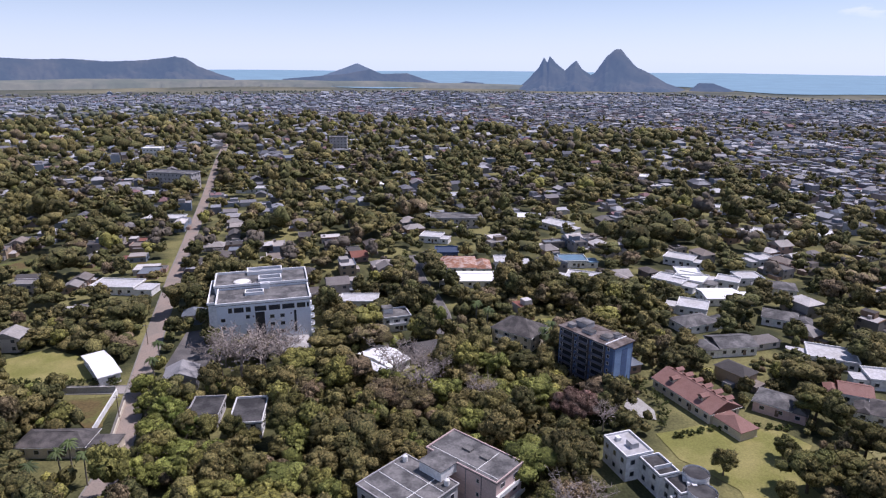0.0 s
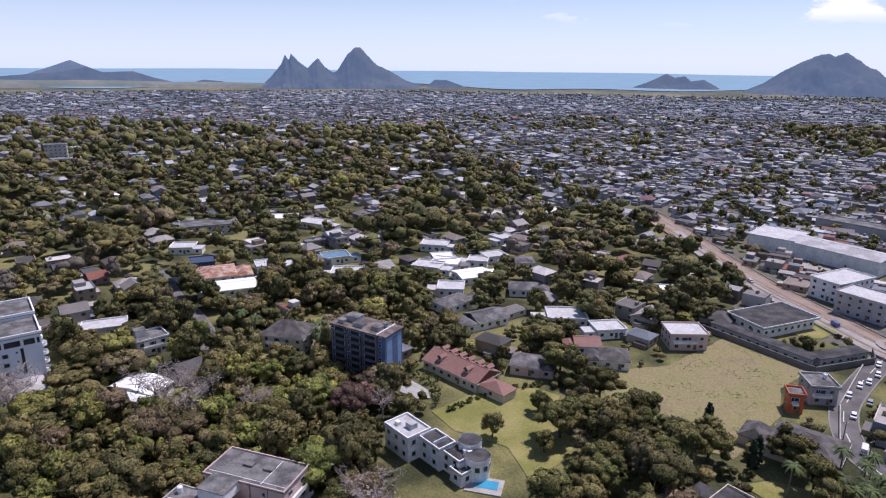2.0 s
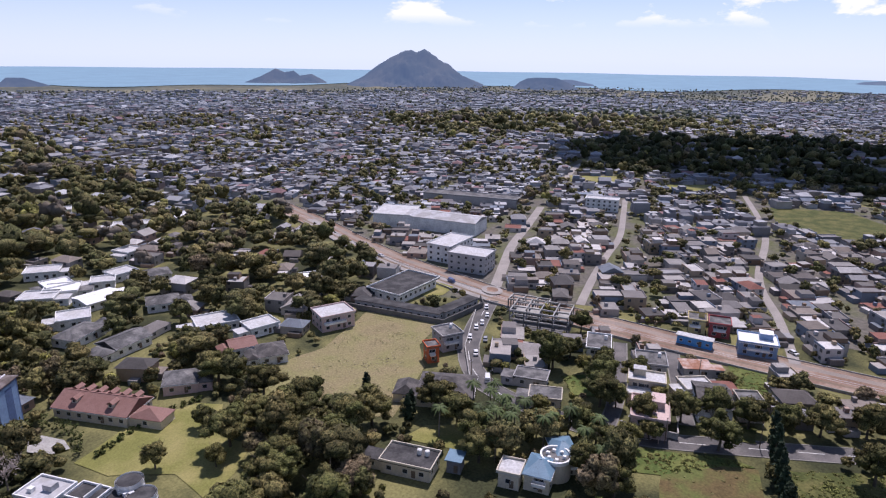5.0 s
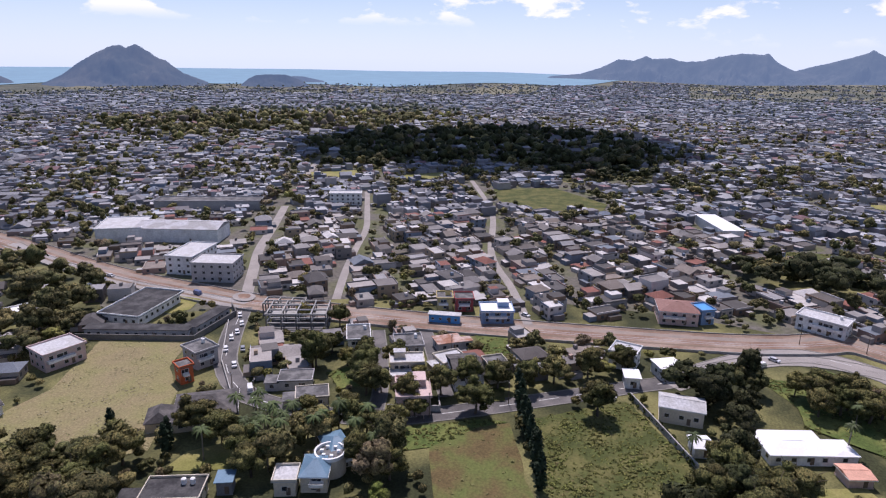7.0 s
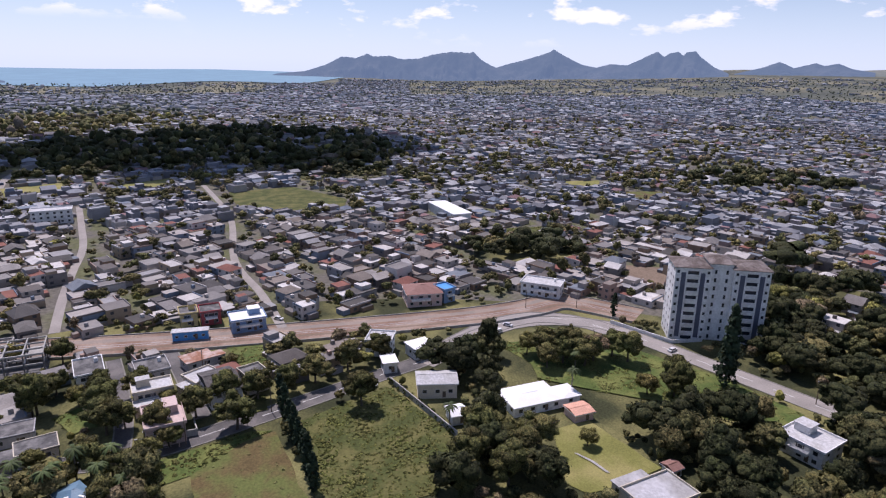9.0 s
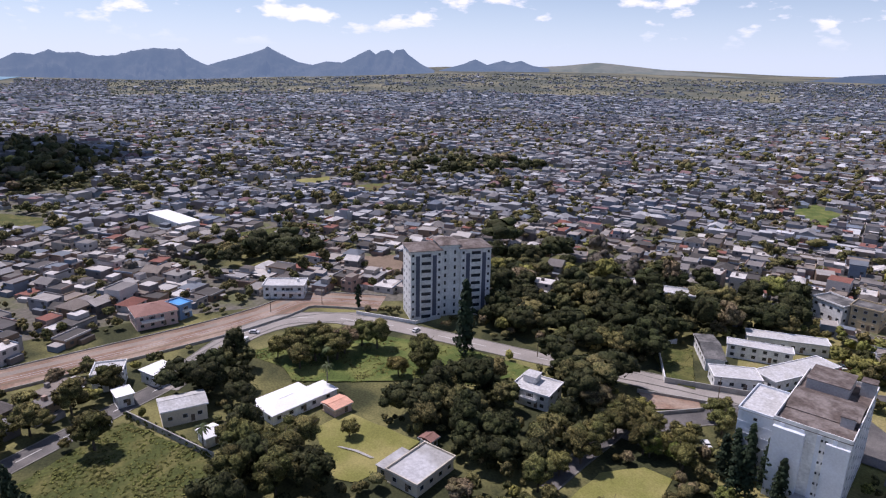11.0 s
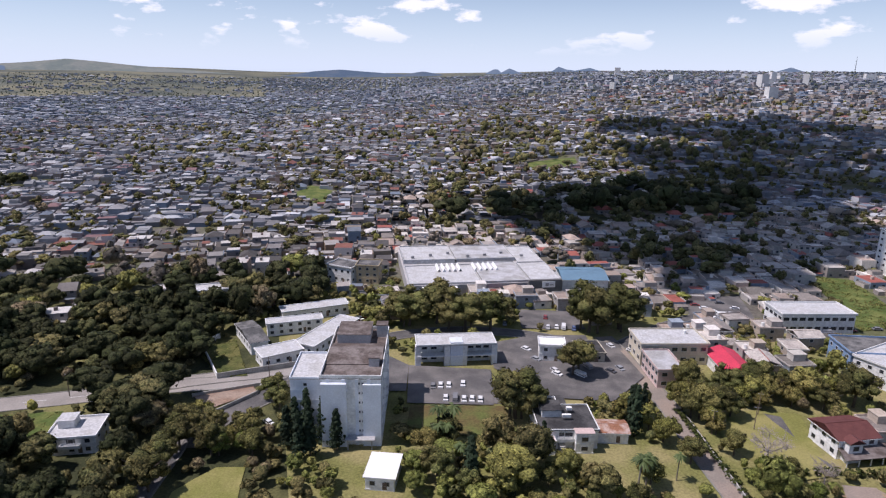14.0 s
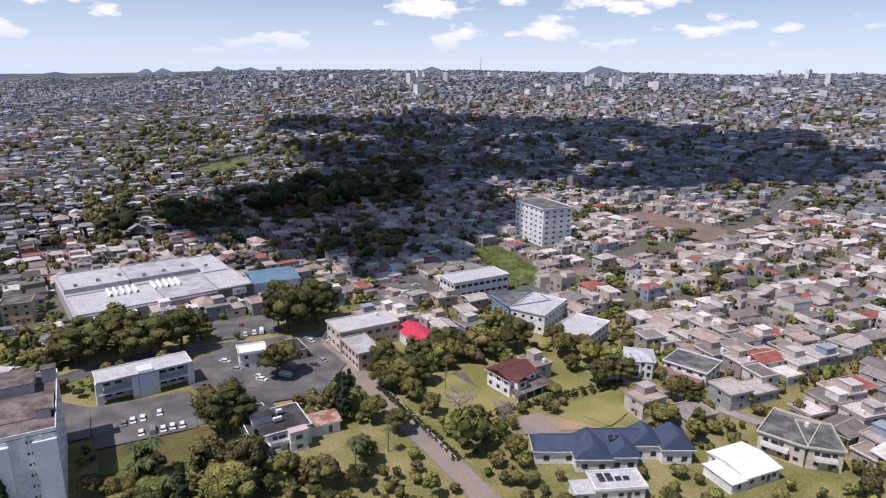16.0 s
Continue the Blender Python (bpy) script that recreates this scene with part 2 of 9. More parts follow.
mat("dusty_road", (0.31, 0.25, 0.21), 0.9, 0.2, 0.1, 2.0, bump=0.15, other=(0.22, 0.19, 0.165))
mat("road_paint", (0.65, 0.65, 0.63), 0.8, 0.2, 0.5, 3)
mat("kerb", (0.22, 0.21, 0.19), 0.9, 0.25, 0.3, 2)
mat("bark", (0.11, 0.09, 0.07), 0.95, 0.35, 0.5, 6, bump=0.6)
mat("palm_bark", (0.2, 0.18, 0.15), 0.95, 0.3, 0.5, 6, bump=0.4)
mat("leaf_conifer", (0.022, 0.037, 0.018), 0.8, 0.4, 0.2, 1.5, bump=0, rnd=0.25)
mat("twig", (0.29, 0.25, 0.225), 0.95, 0.3, 0.3, 3, bump=0, rnd=0.2)
mat("frond", (0.076, 0.104, 0.034), 0.6, 0.35, 0.2, 2, bump=0, rnd=0.3)
mat("car_paint", (0.4, 0.4, 0.4), 0.25, 0.05, 0.3, 2, bump=0, spec=0.5, palette=((0.75, 0.75, 0.75), (0.6, 0.6, 0.62), (0.08, 0.08, 0.09), (0.3, 0.31, 0.33), (0.7, 0.7, 0.7), (0.12, 0.16, 0.3), (0.2, 0.2, 0.21), (0.8, 0.8, 0.8), (0.72, 0.72, 0.73), (0.25, 0.06, 0.06), (0.78, 0.78, 0.77)))
mat("rubber", (0.02, 0.02, 0.02), 0.8, 0.2, 0.5, 3, bump=0)
mat("metal_grey", (0.35, 0.35, 0.36), 0.5, 0.2, 0.5, 3, metal=0.6)
mat("tank_white", (0.75, 0.75, 0.73), 0.5, 0.1, 0.5, 3)
mat("timber", (0.16, 0.12, 0.09), 0.9, 0.3, 0.5, 4)
mat("pool_water", (0.05, 0.3, 0.45), 0.08, 0.1, 0.3, 1, bump=0.05, spec=0.5)
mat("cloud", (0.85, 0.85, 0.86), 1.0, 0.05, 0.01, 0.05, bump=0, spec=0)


def foliage(name, dark, light, other, rnd=0.0, fine=2.4):
    """Massed leaves: noise paints lit sprays and the dark gaps between them, drifting towards another tone, each clump
    of its own value.
    """
    m = bpy.data.materials.new(name)
    m.use_nodes = True
    n, l = m.node_tree.nodes, m.node_tree.links
    b = n["Principled BSDF"]
    geo = n.new("ShaderNodeNewGeometry")
    spray, drift = n.new("ShaderNodeTexNoise"), n.new("ShaderNodeTexNoise")
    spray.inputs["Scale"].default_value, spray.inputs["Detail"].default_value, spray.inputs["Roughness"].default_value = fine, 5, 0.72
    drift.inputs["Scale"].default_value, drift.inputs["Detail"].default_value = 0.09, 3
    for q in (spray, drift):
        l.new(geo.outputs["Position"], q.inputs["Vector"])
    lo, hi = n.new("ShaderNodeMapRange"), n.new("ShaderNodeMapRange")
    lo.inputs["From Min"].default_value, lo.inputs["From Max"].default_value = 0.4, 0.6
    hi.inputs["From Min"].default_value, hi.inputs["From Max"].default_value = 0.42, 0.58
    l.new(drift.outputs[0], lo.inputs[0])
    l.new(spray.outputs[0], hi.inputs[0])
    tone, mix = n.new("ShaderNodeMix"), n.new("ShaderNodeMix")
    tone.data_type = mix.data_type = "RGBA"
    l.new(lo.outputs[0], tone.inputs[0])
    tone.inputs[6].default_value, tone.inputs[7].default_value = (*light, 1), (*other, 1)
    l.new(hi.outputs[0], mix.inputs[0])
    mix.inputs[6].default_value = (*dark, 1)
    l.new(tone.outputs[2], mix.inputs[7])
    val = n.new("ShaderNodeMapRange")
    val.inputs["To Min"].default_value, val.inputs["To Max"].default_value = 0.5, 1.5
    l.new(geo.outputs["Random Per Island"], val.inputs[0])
    value = val.outputs[0]
    if rnd:
        oi, r2, mu = n.new("ShaderNodeObjectInfo"), n.new("ShaderNodeMapRange"), n.new("ShaderNodeMath")
        r2.inputs["To Min"].default_value, r2.inputs["To Max"].default_value = 1 - rnd, 1 + rnd
        mu.operation = "MULTIPLY"
        l.new(oi.outputs["Random"], r2.inputs[0])
        l.new(value, mu.inputs[0])
        l.new(r2.outputs[0], mu.inputs[1])
        value = mu.outputs[0]
    hsv, bp = n.new("ShaderNodeHueSaturation"), n.new("ShaderNodeBump")
    l.new(mix.outputs[2], hsv.inputs["Color"])
    l.new(value, hsv.inputs["Value"])
    l.new(hsv.outputs[0], b.inputs["Base Color"])
    b.inputs["Roughness"].default_value, b.inputs["Specular IOR Level"].default_value = 0.75, 0.12
    bp.inputs["Strength"].default_value, bp.inputs["Distance"].default_value = 1.0, 0.7
    l.new(spray.outputs[0], bp.inputs["Height"])
    l.new(bp.outputs[0], b.inputs["Normal"])
    M[name] = m
    return m


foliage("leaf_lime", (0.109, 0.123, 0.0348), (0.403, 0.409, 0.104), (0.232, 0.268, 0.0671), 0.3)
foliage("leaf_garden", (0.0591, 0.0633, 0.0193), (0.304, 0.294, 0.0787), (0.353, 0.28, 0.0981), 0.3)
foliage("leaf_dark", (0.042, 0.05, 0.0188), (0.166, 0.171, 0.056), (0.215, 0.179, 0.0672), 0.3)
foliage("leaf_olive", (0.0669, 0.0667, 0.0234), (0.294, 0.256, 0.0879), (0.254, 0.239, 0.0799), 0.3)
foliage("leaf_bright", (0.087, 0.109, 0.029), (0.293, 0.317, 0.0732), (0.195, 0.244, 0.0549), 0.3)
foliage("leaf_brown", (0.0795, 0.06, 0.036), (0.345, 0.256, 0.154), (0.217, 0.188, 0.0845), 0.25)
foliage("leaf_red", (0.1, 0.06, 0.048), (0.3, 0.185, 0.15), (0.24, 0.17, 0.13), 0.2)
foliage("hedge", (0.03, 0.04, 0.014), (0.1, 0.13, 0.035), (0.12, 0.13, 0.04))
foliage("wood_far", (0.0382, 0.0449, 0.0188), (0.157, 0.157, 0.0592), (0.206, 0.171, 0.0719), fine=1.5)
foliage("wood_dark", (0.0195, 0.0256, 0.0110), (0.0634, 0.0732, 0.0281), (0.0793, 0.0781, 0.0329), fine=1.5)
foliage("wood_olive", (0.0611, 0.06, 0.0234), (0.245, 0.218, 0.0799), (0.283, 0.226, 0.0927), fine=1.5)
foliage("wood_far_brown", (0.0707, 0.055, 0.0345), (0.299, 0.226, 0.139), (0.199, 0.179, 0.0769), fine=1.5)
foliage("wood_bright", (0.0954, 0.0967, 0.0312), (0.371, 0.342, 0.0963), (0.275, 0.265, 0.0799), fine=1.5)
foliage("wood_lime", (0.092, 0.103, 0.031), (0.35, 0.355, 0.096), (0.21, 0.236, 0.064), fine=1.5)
foliage("bush_green", (0.075, 0.088, 0.026), (0.185, 0.2, 0.055), (0.21, 0.195, 0.065))


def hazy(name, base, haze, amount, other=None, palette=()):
    """A far slope; the haze before it is mixed into the surface as emission."""
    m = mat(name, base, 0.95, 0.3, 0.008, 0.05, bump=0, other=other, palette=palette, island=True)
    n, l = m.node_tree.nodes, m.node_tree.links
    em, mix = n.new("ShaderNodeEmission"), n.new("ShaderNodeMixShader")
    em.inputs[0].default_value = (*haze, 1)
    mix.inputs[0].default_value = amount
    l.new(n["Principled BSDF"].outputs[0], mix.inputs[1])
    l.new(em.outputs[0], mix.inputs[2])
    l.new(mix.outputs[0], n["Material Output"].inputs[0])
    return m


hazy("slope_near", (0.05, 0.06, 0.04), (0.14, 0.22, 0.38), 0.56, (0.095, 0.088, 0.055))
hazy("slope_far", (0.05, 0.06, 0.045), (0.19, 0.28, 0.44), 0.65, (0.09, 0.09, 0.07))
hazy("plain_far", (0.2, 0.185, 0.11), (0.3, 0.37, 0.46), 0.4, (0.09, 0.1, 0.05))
mat("house_wall", (0.5, 0.5, 0.5), 0.8, 0.22, 0.25, 1.5, palette=SOUTH_WALLS)
mat("house_roof", (0.3, 0.3, 0.3), 0.85, 0.32, 0.3, 1.3, palette=SOUTH_ROOFS)
# far houses: the veil of distance is mixed into these palettes, pale and bluish
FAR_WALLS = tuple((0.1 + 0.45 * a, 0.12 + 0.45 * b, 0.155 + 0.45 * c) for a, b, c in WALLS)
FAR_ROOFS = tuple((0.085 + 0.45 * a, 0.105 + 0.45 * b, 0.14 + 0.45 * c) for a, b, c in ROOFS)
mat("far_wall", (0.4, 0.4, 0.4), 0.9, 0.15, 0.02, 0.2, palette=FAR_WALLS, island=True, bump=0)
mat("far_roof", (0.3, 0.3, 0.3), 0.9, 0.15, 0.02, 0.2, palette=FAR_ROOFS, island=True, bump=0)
# far trees lightened and greyed, haze put into the leaf colour
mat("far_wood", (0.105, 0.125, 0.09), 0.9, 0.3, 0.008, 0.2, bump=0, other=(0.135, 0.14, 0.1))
# the sea, too, glows pale blue in place of haze over it
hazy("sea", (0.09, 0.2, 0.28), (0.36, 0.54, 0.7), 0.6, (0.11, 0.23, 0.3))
mat("wood_grey", (0.15, 0.13, 0.105), 0.95, 0.5, 0.3, 2.6, bump=0.9, spec=0.1)
mat("bush_dry", (0.16, 0.14, 0.056), 0.9, 0.35, 0.1, 1.2, bump=0, other=(0.138, 0.144, 0.050))
mat("crop_tuft", (0.33, 0.285, 0.165), 0.9, 0.35, 0.1, 1.2, bump=0, other=(0.25, 0.235, 0.11))
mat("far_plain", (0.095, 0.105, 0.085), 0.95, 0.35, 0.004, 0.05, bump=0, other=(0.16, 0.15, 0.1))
mat("far_block", (0.66, 0.65, 0.63), 0.85, 0.12, 0.02, 0.3, bump=0)
mat("garden_ground", (0.19, 0.188, 0.062), 0.95, 0.4, 0.07, 1.3, bump=0.5, other=(0.23, 0.2, 0.09))

# ---- geometry helpers ----


class Geo:
    """Collects vertices, faces and material slots for one mesh."""

    def __init__(self):
        self.v, self.f, self.m = [], [], []

    def face(self, pts, m=0):
        k = len(self.v)
        self.v += [tuple(p) for p in pts]
        self.f.append(tuple(range(k, k + len(pts))))
        self.m.append(m)

    def box(self, x, y, z, sx, sy, sz, yaw=0.0, m=0, top=None, taper=1.0):
        """x, y: centre; z: underside."""
        c, s = math.cos(yaw), math.sin(yaw)
        k = len(self.v)
        for zz, tp in ((z, 1.0), (z + sz, taper)):
            for a, b in ((-1, -1), (1, -1), (1, 1), (-1, 1)):
                u, w = a * sx / 2 * tp, b * sy / 2 * tp
                self.v.append((x + c * u - s * w, y + s * u + c * w, zz))
        q = ((0, 3, 2, 1), (4, 5, 6, 7), (0, 1, 5, 4), (1, 2, 6, 5), (2, 3, 7, 6), (3, 0, 4, 7))
        self.f += [tuple(k + i for i in t) for t in q]
        self.m += [m, m if top is None else top, m, m, m, m]
        return self

    def tube(self, p, q, r0, r1, n=6, m=0, caps=True):
        p, q = Vector(p), Vector(q)
        d = (q - p).normalized()
        a = d.orthogonal().normalized()
        b = d.cross(a)
        k = len(self.v)
        for c, r in ((p, r0), (q, r1)):
            for i in range(n):
                t = 2 * math.pi * i / n
                self.v.append(tuple(c + a * (r * math.cos(t)) + b * (r * math.sin(t))))
        for i in range(n):
            j = (i + 1) % n
            self.f.append((k + i, k + j, k + n + j, k + n + i))
            self.m.append(m)
        if caps:
            self.f += [tuple(k + n - 1 - i for i in range(n)), tuple(k + n + i for i in range(n))]
            self.m += [m, m]
        return self

    def prism(self, x, y, z, w, d, h, yaw=0.0, m=0, hip=0.0, thick=0.18):
        """A pitched roof, ridge along its own x; hip: how far the ridge's ends draw in."""
        c, s = math.cos(yaw), math.sin(yaw)
        pts = [(-w / 2, -d / 2, 0), (w / 2, -d / 2, 0), (w / 2, d / 2, 0), (-w / 2, d / 2, 0), (-w / 2 + hip, 0, h), (w / 2 - hip, 0, h)]
        k = len(self.v)
        for dz in (thick, 0.0):
            for px, py, pz in pts:
                self.v.append((x + c * px - s * py, y + s * px + c * py, z + pz + dz))
        up = ((0, 1, 5, 4), (2, 3, 4, 5), (1, 2, 5), (3, 0, 4))
        self.f += [tuple(k + i for i in t) for t in up] + [tuple(k + 6 + i for i in reversed(t)) for t in up]
        self.m += [m] * 8
        for i in range(4):
            j = (i + 1) % 4
            self.f.append((k + 6 + i, k + 6 + j, k + j, k + i))
            self.m.append(m)
        return self

    def mesh(self, name, *mats):
        me = bpy.data.meshes.new(name)
        me.from_pydata(self.v, [], self.f)
        for q in mats:
            me.materials.append(M[q])
        if len(mats) > 1:
            me.polygons.foreach_set("material_index", self.m)
        me.update()
        return me


def part(name, mesh, parent, label="", at=None):
    ob = new(name, mesh)
    ob.parent = parent
    if at is not None:
        ob.matrix_local = at
    if label:
        ob["label"] = label
    return ob


def thing(name, x, y, z=0.0, yaw=0.0, label="", category="", group="", kind=""):
    root = new(name)
    root.empty_display_size = 0.5
    root.matrix_world = pose(x, y, z, 0, 0, yaw)
    return tagged(root, label, category, group, kind)


def smooth(a, b, x):
    t = np.clip((x - a) / (b - a), 0, 1)
    return t * t * (3 - 2 * t)


def terrain(x, y):
    """Height of the land: level round the viewpoint, a built-up hill to the south, a slow rise towards the rim."""
    x, y = np.asarray(x, float), np.asarray(y, float)
    r = np.hypot(x, y)
    az = np.degrees(np.arctan2(x, y)) % 360
    rim = np.interp(az, (0, 80, 90, 99, 114, 123, 138, 150, 160, 272, 290, 360), (8, 8, -2, -9, 26, 60, 66, 45, 35, 35, 8, 8))
    z = rim * np.clip((r - 1500) / 2700, 0, 2) + 3 * smooth(900, 1800, r) * np.sin(x / 310 + 1) * np.cos(y / 270)
    hill = smooth(148, 186, az) * (1 - smooth(250, 295, az))
    z = z + hill * (90 * smooth(450, 1750, r) - 30 * smooth(2200, 4800, r))
    z = z + hill * 5 * smooth(600, 1000, r) * np.sin(x / 170) * np.cos(y / 140 + 0.6)
    return z


def grid_mesh(name, xs, ys, zs, material, wrap=False):
    """A sheet from 2-D arrays of places."""
    h, w = xs.shape
    me = bpy.data.meshes.new(name)
    v = np.stack([xs, ys, zs], -1).reshape(-1, 3)
    i, j = np.meshgrid(np.arange(h - 1), np.arange(w if wrap else w - 1), indexing="ij")
    j2 = (j + 1) % w
    f = np.stack([i * w + j, i * w + j2, (i + 1) * w + j2, (i + 1) * w + j], -1).reshape(-1, 4)
    fill(me, v, f)
    me.materials.append(M[material])
    return me


def fill(me, v, f, mi=None, flat=False):
    """Fast mesh fill from arrays of vertices and of faces with equal corner counts."""
    k = f.shape[1]
    me.vertices.add(len(v))
    me.vertices.foreach_set("co", np.ascontiguousarray(v, np.float32).ravel())
    me.loops.add(f.size)
    me.loops.foreach_set("vertex_index", np.ascontiguousarray(f, np.int32).ravel())
    me.polygons.add(len(f))
    me.polygons.foreach_set("loop_start", np.arange(0, f.size, k, dtype=np.int32))
    if mi is not None:
        me.polygons.foreach_set("material_index", np.ascontiguousarray(mi, np.int32))
    me.update(calc_edges=True)
    if flat:
        me.shade_flat()


# ---- land, sea, mountains ----
az_s = np.radians(np.arange(0, 360, 1.0))
r_s = np.concatenate([[0.02], np.geomspace(20, 5250, 105)])
RR, AA = np.meshgrid(r_s, az_s, indexing="ij")
GX, GY = RR * np.sin(AA), RR * np.cos(AA)
ground_sheet = new("ground", grid_mesh("ground", GX, GY, terrain(GX, GY), "ground", wrap=True))
tagged(ground_sheet, "uneven green and brown ground of a wooded town", "ground", kind="structure")
ground_sheet.data.flip_normals()

az_w = np.radians(np.arange(-75, 97.1, 1.0))
edge = 2560 + 170 * np.sin(az_w * 9) + 90 * np.sin(az_w * 23 + 1) + 330 * smooth(0.9, 1.5, az_w) + 2500 * smooth(1.5, 1.69, az_w)
WR = edge[None, :] + (5300 - edge[None, :]) * np.linspace(0, 1, 24)[:, None]
WA = np.broadcast_to(az_w[None, :], WR.shape)
WX, WY = WR * np.sin(WA), WR * np.cos(WA)
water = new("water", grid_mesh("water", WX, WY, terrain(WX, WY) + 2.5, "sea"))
tagged(water, "calm blue ocean beyond the coastal plain", "sea", kind="structure")
water.data.flip_normals()


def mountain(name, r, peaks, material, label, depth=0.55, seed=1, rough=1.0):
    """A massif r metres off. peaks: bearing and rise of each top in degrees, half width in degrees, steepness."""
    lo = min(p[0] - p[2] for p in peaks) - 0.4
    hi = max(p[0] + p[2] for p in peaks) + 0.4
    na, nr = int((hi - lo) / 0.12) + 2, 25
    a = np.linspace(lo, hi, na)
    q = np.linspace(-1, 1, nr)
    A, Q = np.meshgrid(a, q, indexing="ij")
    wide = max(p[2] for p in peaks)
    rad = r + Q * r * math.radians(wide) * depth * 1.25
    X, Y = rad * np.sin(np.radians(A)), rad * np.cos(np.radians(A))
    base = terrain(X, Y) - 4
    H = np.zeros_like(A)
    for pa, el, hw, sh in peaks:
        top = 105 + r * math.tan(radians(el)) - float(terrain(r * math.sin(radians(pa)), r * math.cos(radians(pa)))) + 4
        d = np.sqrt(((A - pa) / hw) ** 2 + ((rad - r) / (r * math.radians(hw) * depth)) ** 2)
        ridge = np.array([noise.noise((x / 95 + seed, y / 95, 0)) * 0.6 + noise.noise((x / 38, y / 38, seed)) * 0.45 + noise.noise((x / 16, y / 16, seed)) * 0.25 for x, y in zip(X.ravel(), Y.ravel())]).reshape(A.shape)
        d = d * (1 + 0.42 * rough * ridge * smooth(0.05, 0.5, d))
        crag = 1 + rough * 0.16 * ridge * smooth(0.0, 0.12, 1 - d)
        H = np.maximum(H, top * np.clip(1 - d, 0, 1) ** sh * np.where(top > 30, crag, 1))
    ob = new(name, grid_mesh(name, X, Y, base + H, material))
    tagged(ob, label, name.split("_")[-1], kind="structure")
    return ob



def ridge(r, crest, material, label, depth=1.6, seed=1, rough=1.0):
    """A range r metres off with buttresses and gullies. crest: bearing and rise in degrees of its tops and saddles."""
    ba, el = np.array([c[0] for c in crest]), np.array([c[1] for c in crest])
    a = np.linspace(ba[0], ba[-1], int((ba[-1] - ba[0]) / 0.07) + 2)
    q = np.linspace(-1, 1, 33)
    A, Q = np.meshgrid(a, q, indexing="ij")
    top = 105 + r * np.tan(np.radians(np.interp(a, ba, el)))
    fine = np.array([noise.noise((v * 3.1, seed, 0)) * 0.6 + noise.noise((v * 9.0, seed, 4)) * 0.4 for v in a])
    half = depth * (top.max() + 10)
    foot = terrain(r * np.sin(np.radians(a)), r * np.cos(np.radians(a))) - 6
    up = np.maximum(top - foot, 0.5)
    up = up * (1 + 0.035 * rough * fine)
    # buttresses wander down the slope and fade at the crest
    rad = r + Q * half
    X, Y = rad * np.sin(np.radians(A)), rad * np.cos(np.radians(A))
    gully = np.array([noise.noise((v / 85, w / 85, seed)) * 0.8 + noise.noise((v / 33, w / 33, seed + 7)) * 0.45 + noise.noise((v / 14, w / 14, seed + 3)) * 0.25 for v, w in zip(X.ravel(), Y.ravel())]).reshape(A.shape)
    t = np.clip(np.abs(Q) * (1 + 0.55 * rough * gully * smooth(0.02, 0.3, np.abs(Q))), 0, 1)
    H = up[:, None] * (0.55 * (1 - t) ** 1.7 + 0.45 * (1 - t))
    ob = new("mountain", grid_mesh("mountain", X, Y, np.where(np.abs(Q) > 0.97, foot[:, None] - 3, foot[:, None] + H), material))
    return tagged(ob, label, "mountain", kind="structure")


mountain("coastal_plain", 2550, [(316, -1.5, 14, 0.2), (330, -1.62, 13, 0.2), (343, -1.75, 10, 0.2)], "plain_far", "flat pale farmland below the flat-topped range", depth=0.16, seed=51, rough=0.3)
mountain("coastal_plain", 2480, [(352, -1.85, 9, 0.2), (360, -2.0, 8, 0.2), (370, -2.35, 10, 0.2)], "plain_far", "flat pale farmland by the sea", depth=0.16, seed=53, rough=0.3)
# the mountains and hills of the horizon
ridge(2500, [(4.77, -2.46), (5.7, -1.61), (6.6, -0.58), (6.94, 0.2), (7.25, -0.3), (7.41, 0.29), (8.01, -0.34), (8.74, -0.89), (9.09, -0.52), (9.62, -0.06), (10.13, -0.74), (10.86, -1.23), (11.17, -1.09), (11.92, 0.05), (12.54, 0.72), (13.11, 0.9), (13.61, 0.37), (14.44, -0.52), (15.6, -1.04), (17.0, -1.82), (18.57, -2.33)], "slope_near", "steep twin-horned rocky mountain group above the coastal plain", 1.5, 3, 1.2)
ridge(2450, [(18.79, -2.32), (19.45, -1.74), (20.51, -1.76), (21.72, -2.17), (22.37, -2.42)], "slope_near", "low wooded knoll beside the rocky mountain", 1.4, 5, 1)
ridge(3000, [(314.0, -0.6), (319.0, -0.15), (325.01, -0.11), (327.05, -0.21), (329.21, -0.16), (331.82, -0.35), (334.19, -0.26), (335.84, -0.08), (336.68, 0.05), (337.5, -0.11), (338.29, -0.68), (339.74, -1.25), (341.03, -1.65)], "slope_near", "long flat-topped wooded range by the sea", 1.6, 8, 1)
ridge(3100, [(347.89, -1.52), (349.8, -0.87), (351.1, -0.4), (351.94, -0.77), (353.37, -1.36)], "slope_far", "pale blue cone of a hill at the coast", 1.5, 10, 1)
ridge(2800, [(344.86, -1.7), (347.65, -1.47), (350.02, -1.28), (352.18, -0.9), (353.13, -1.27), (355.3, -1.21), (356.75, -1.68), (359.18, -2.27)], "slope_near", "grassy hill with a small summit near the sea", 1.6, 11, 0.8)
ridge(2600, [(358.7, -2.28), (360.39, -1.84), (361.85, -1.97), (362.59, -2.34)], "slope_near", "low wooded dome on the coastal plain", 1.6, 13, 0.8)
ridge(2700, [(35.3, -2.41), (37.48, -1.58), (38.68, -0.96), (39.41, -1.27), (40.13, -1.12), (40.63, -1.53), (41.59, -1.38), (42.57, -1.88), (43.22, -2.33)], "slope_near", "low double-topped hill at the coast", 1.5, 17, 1)
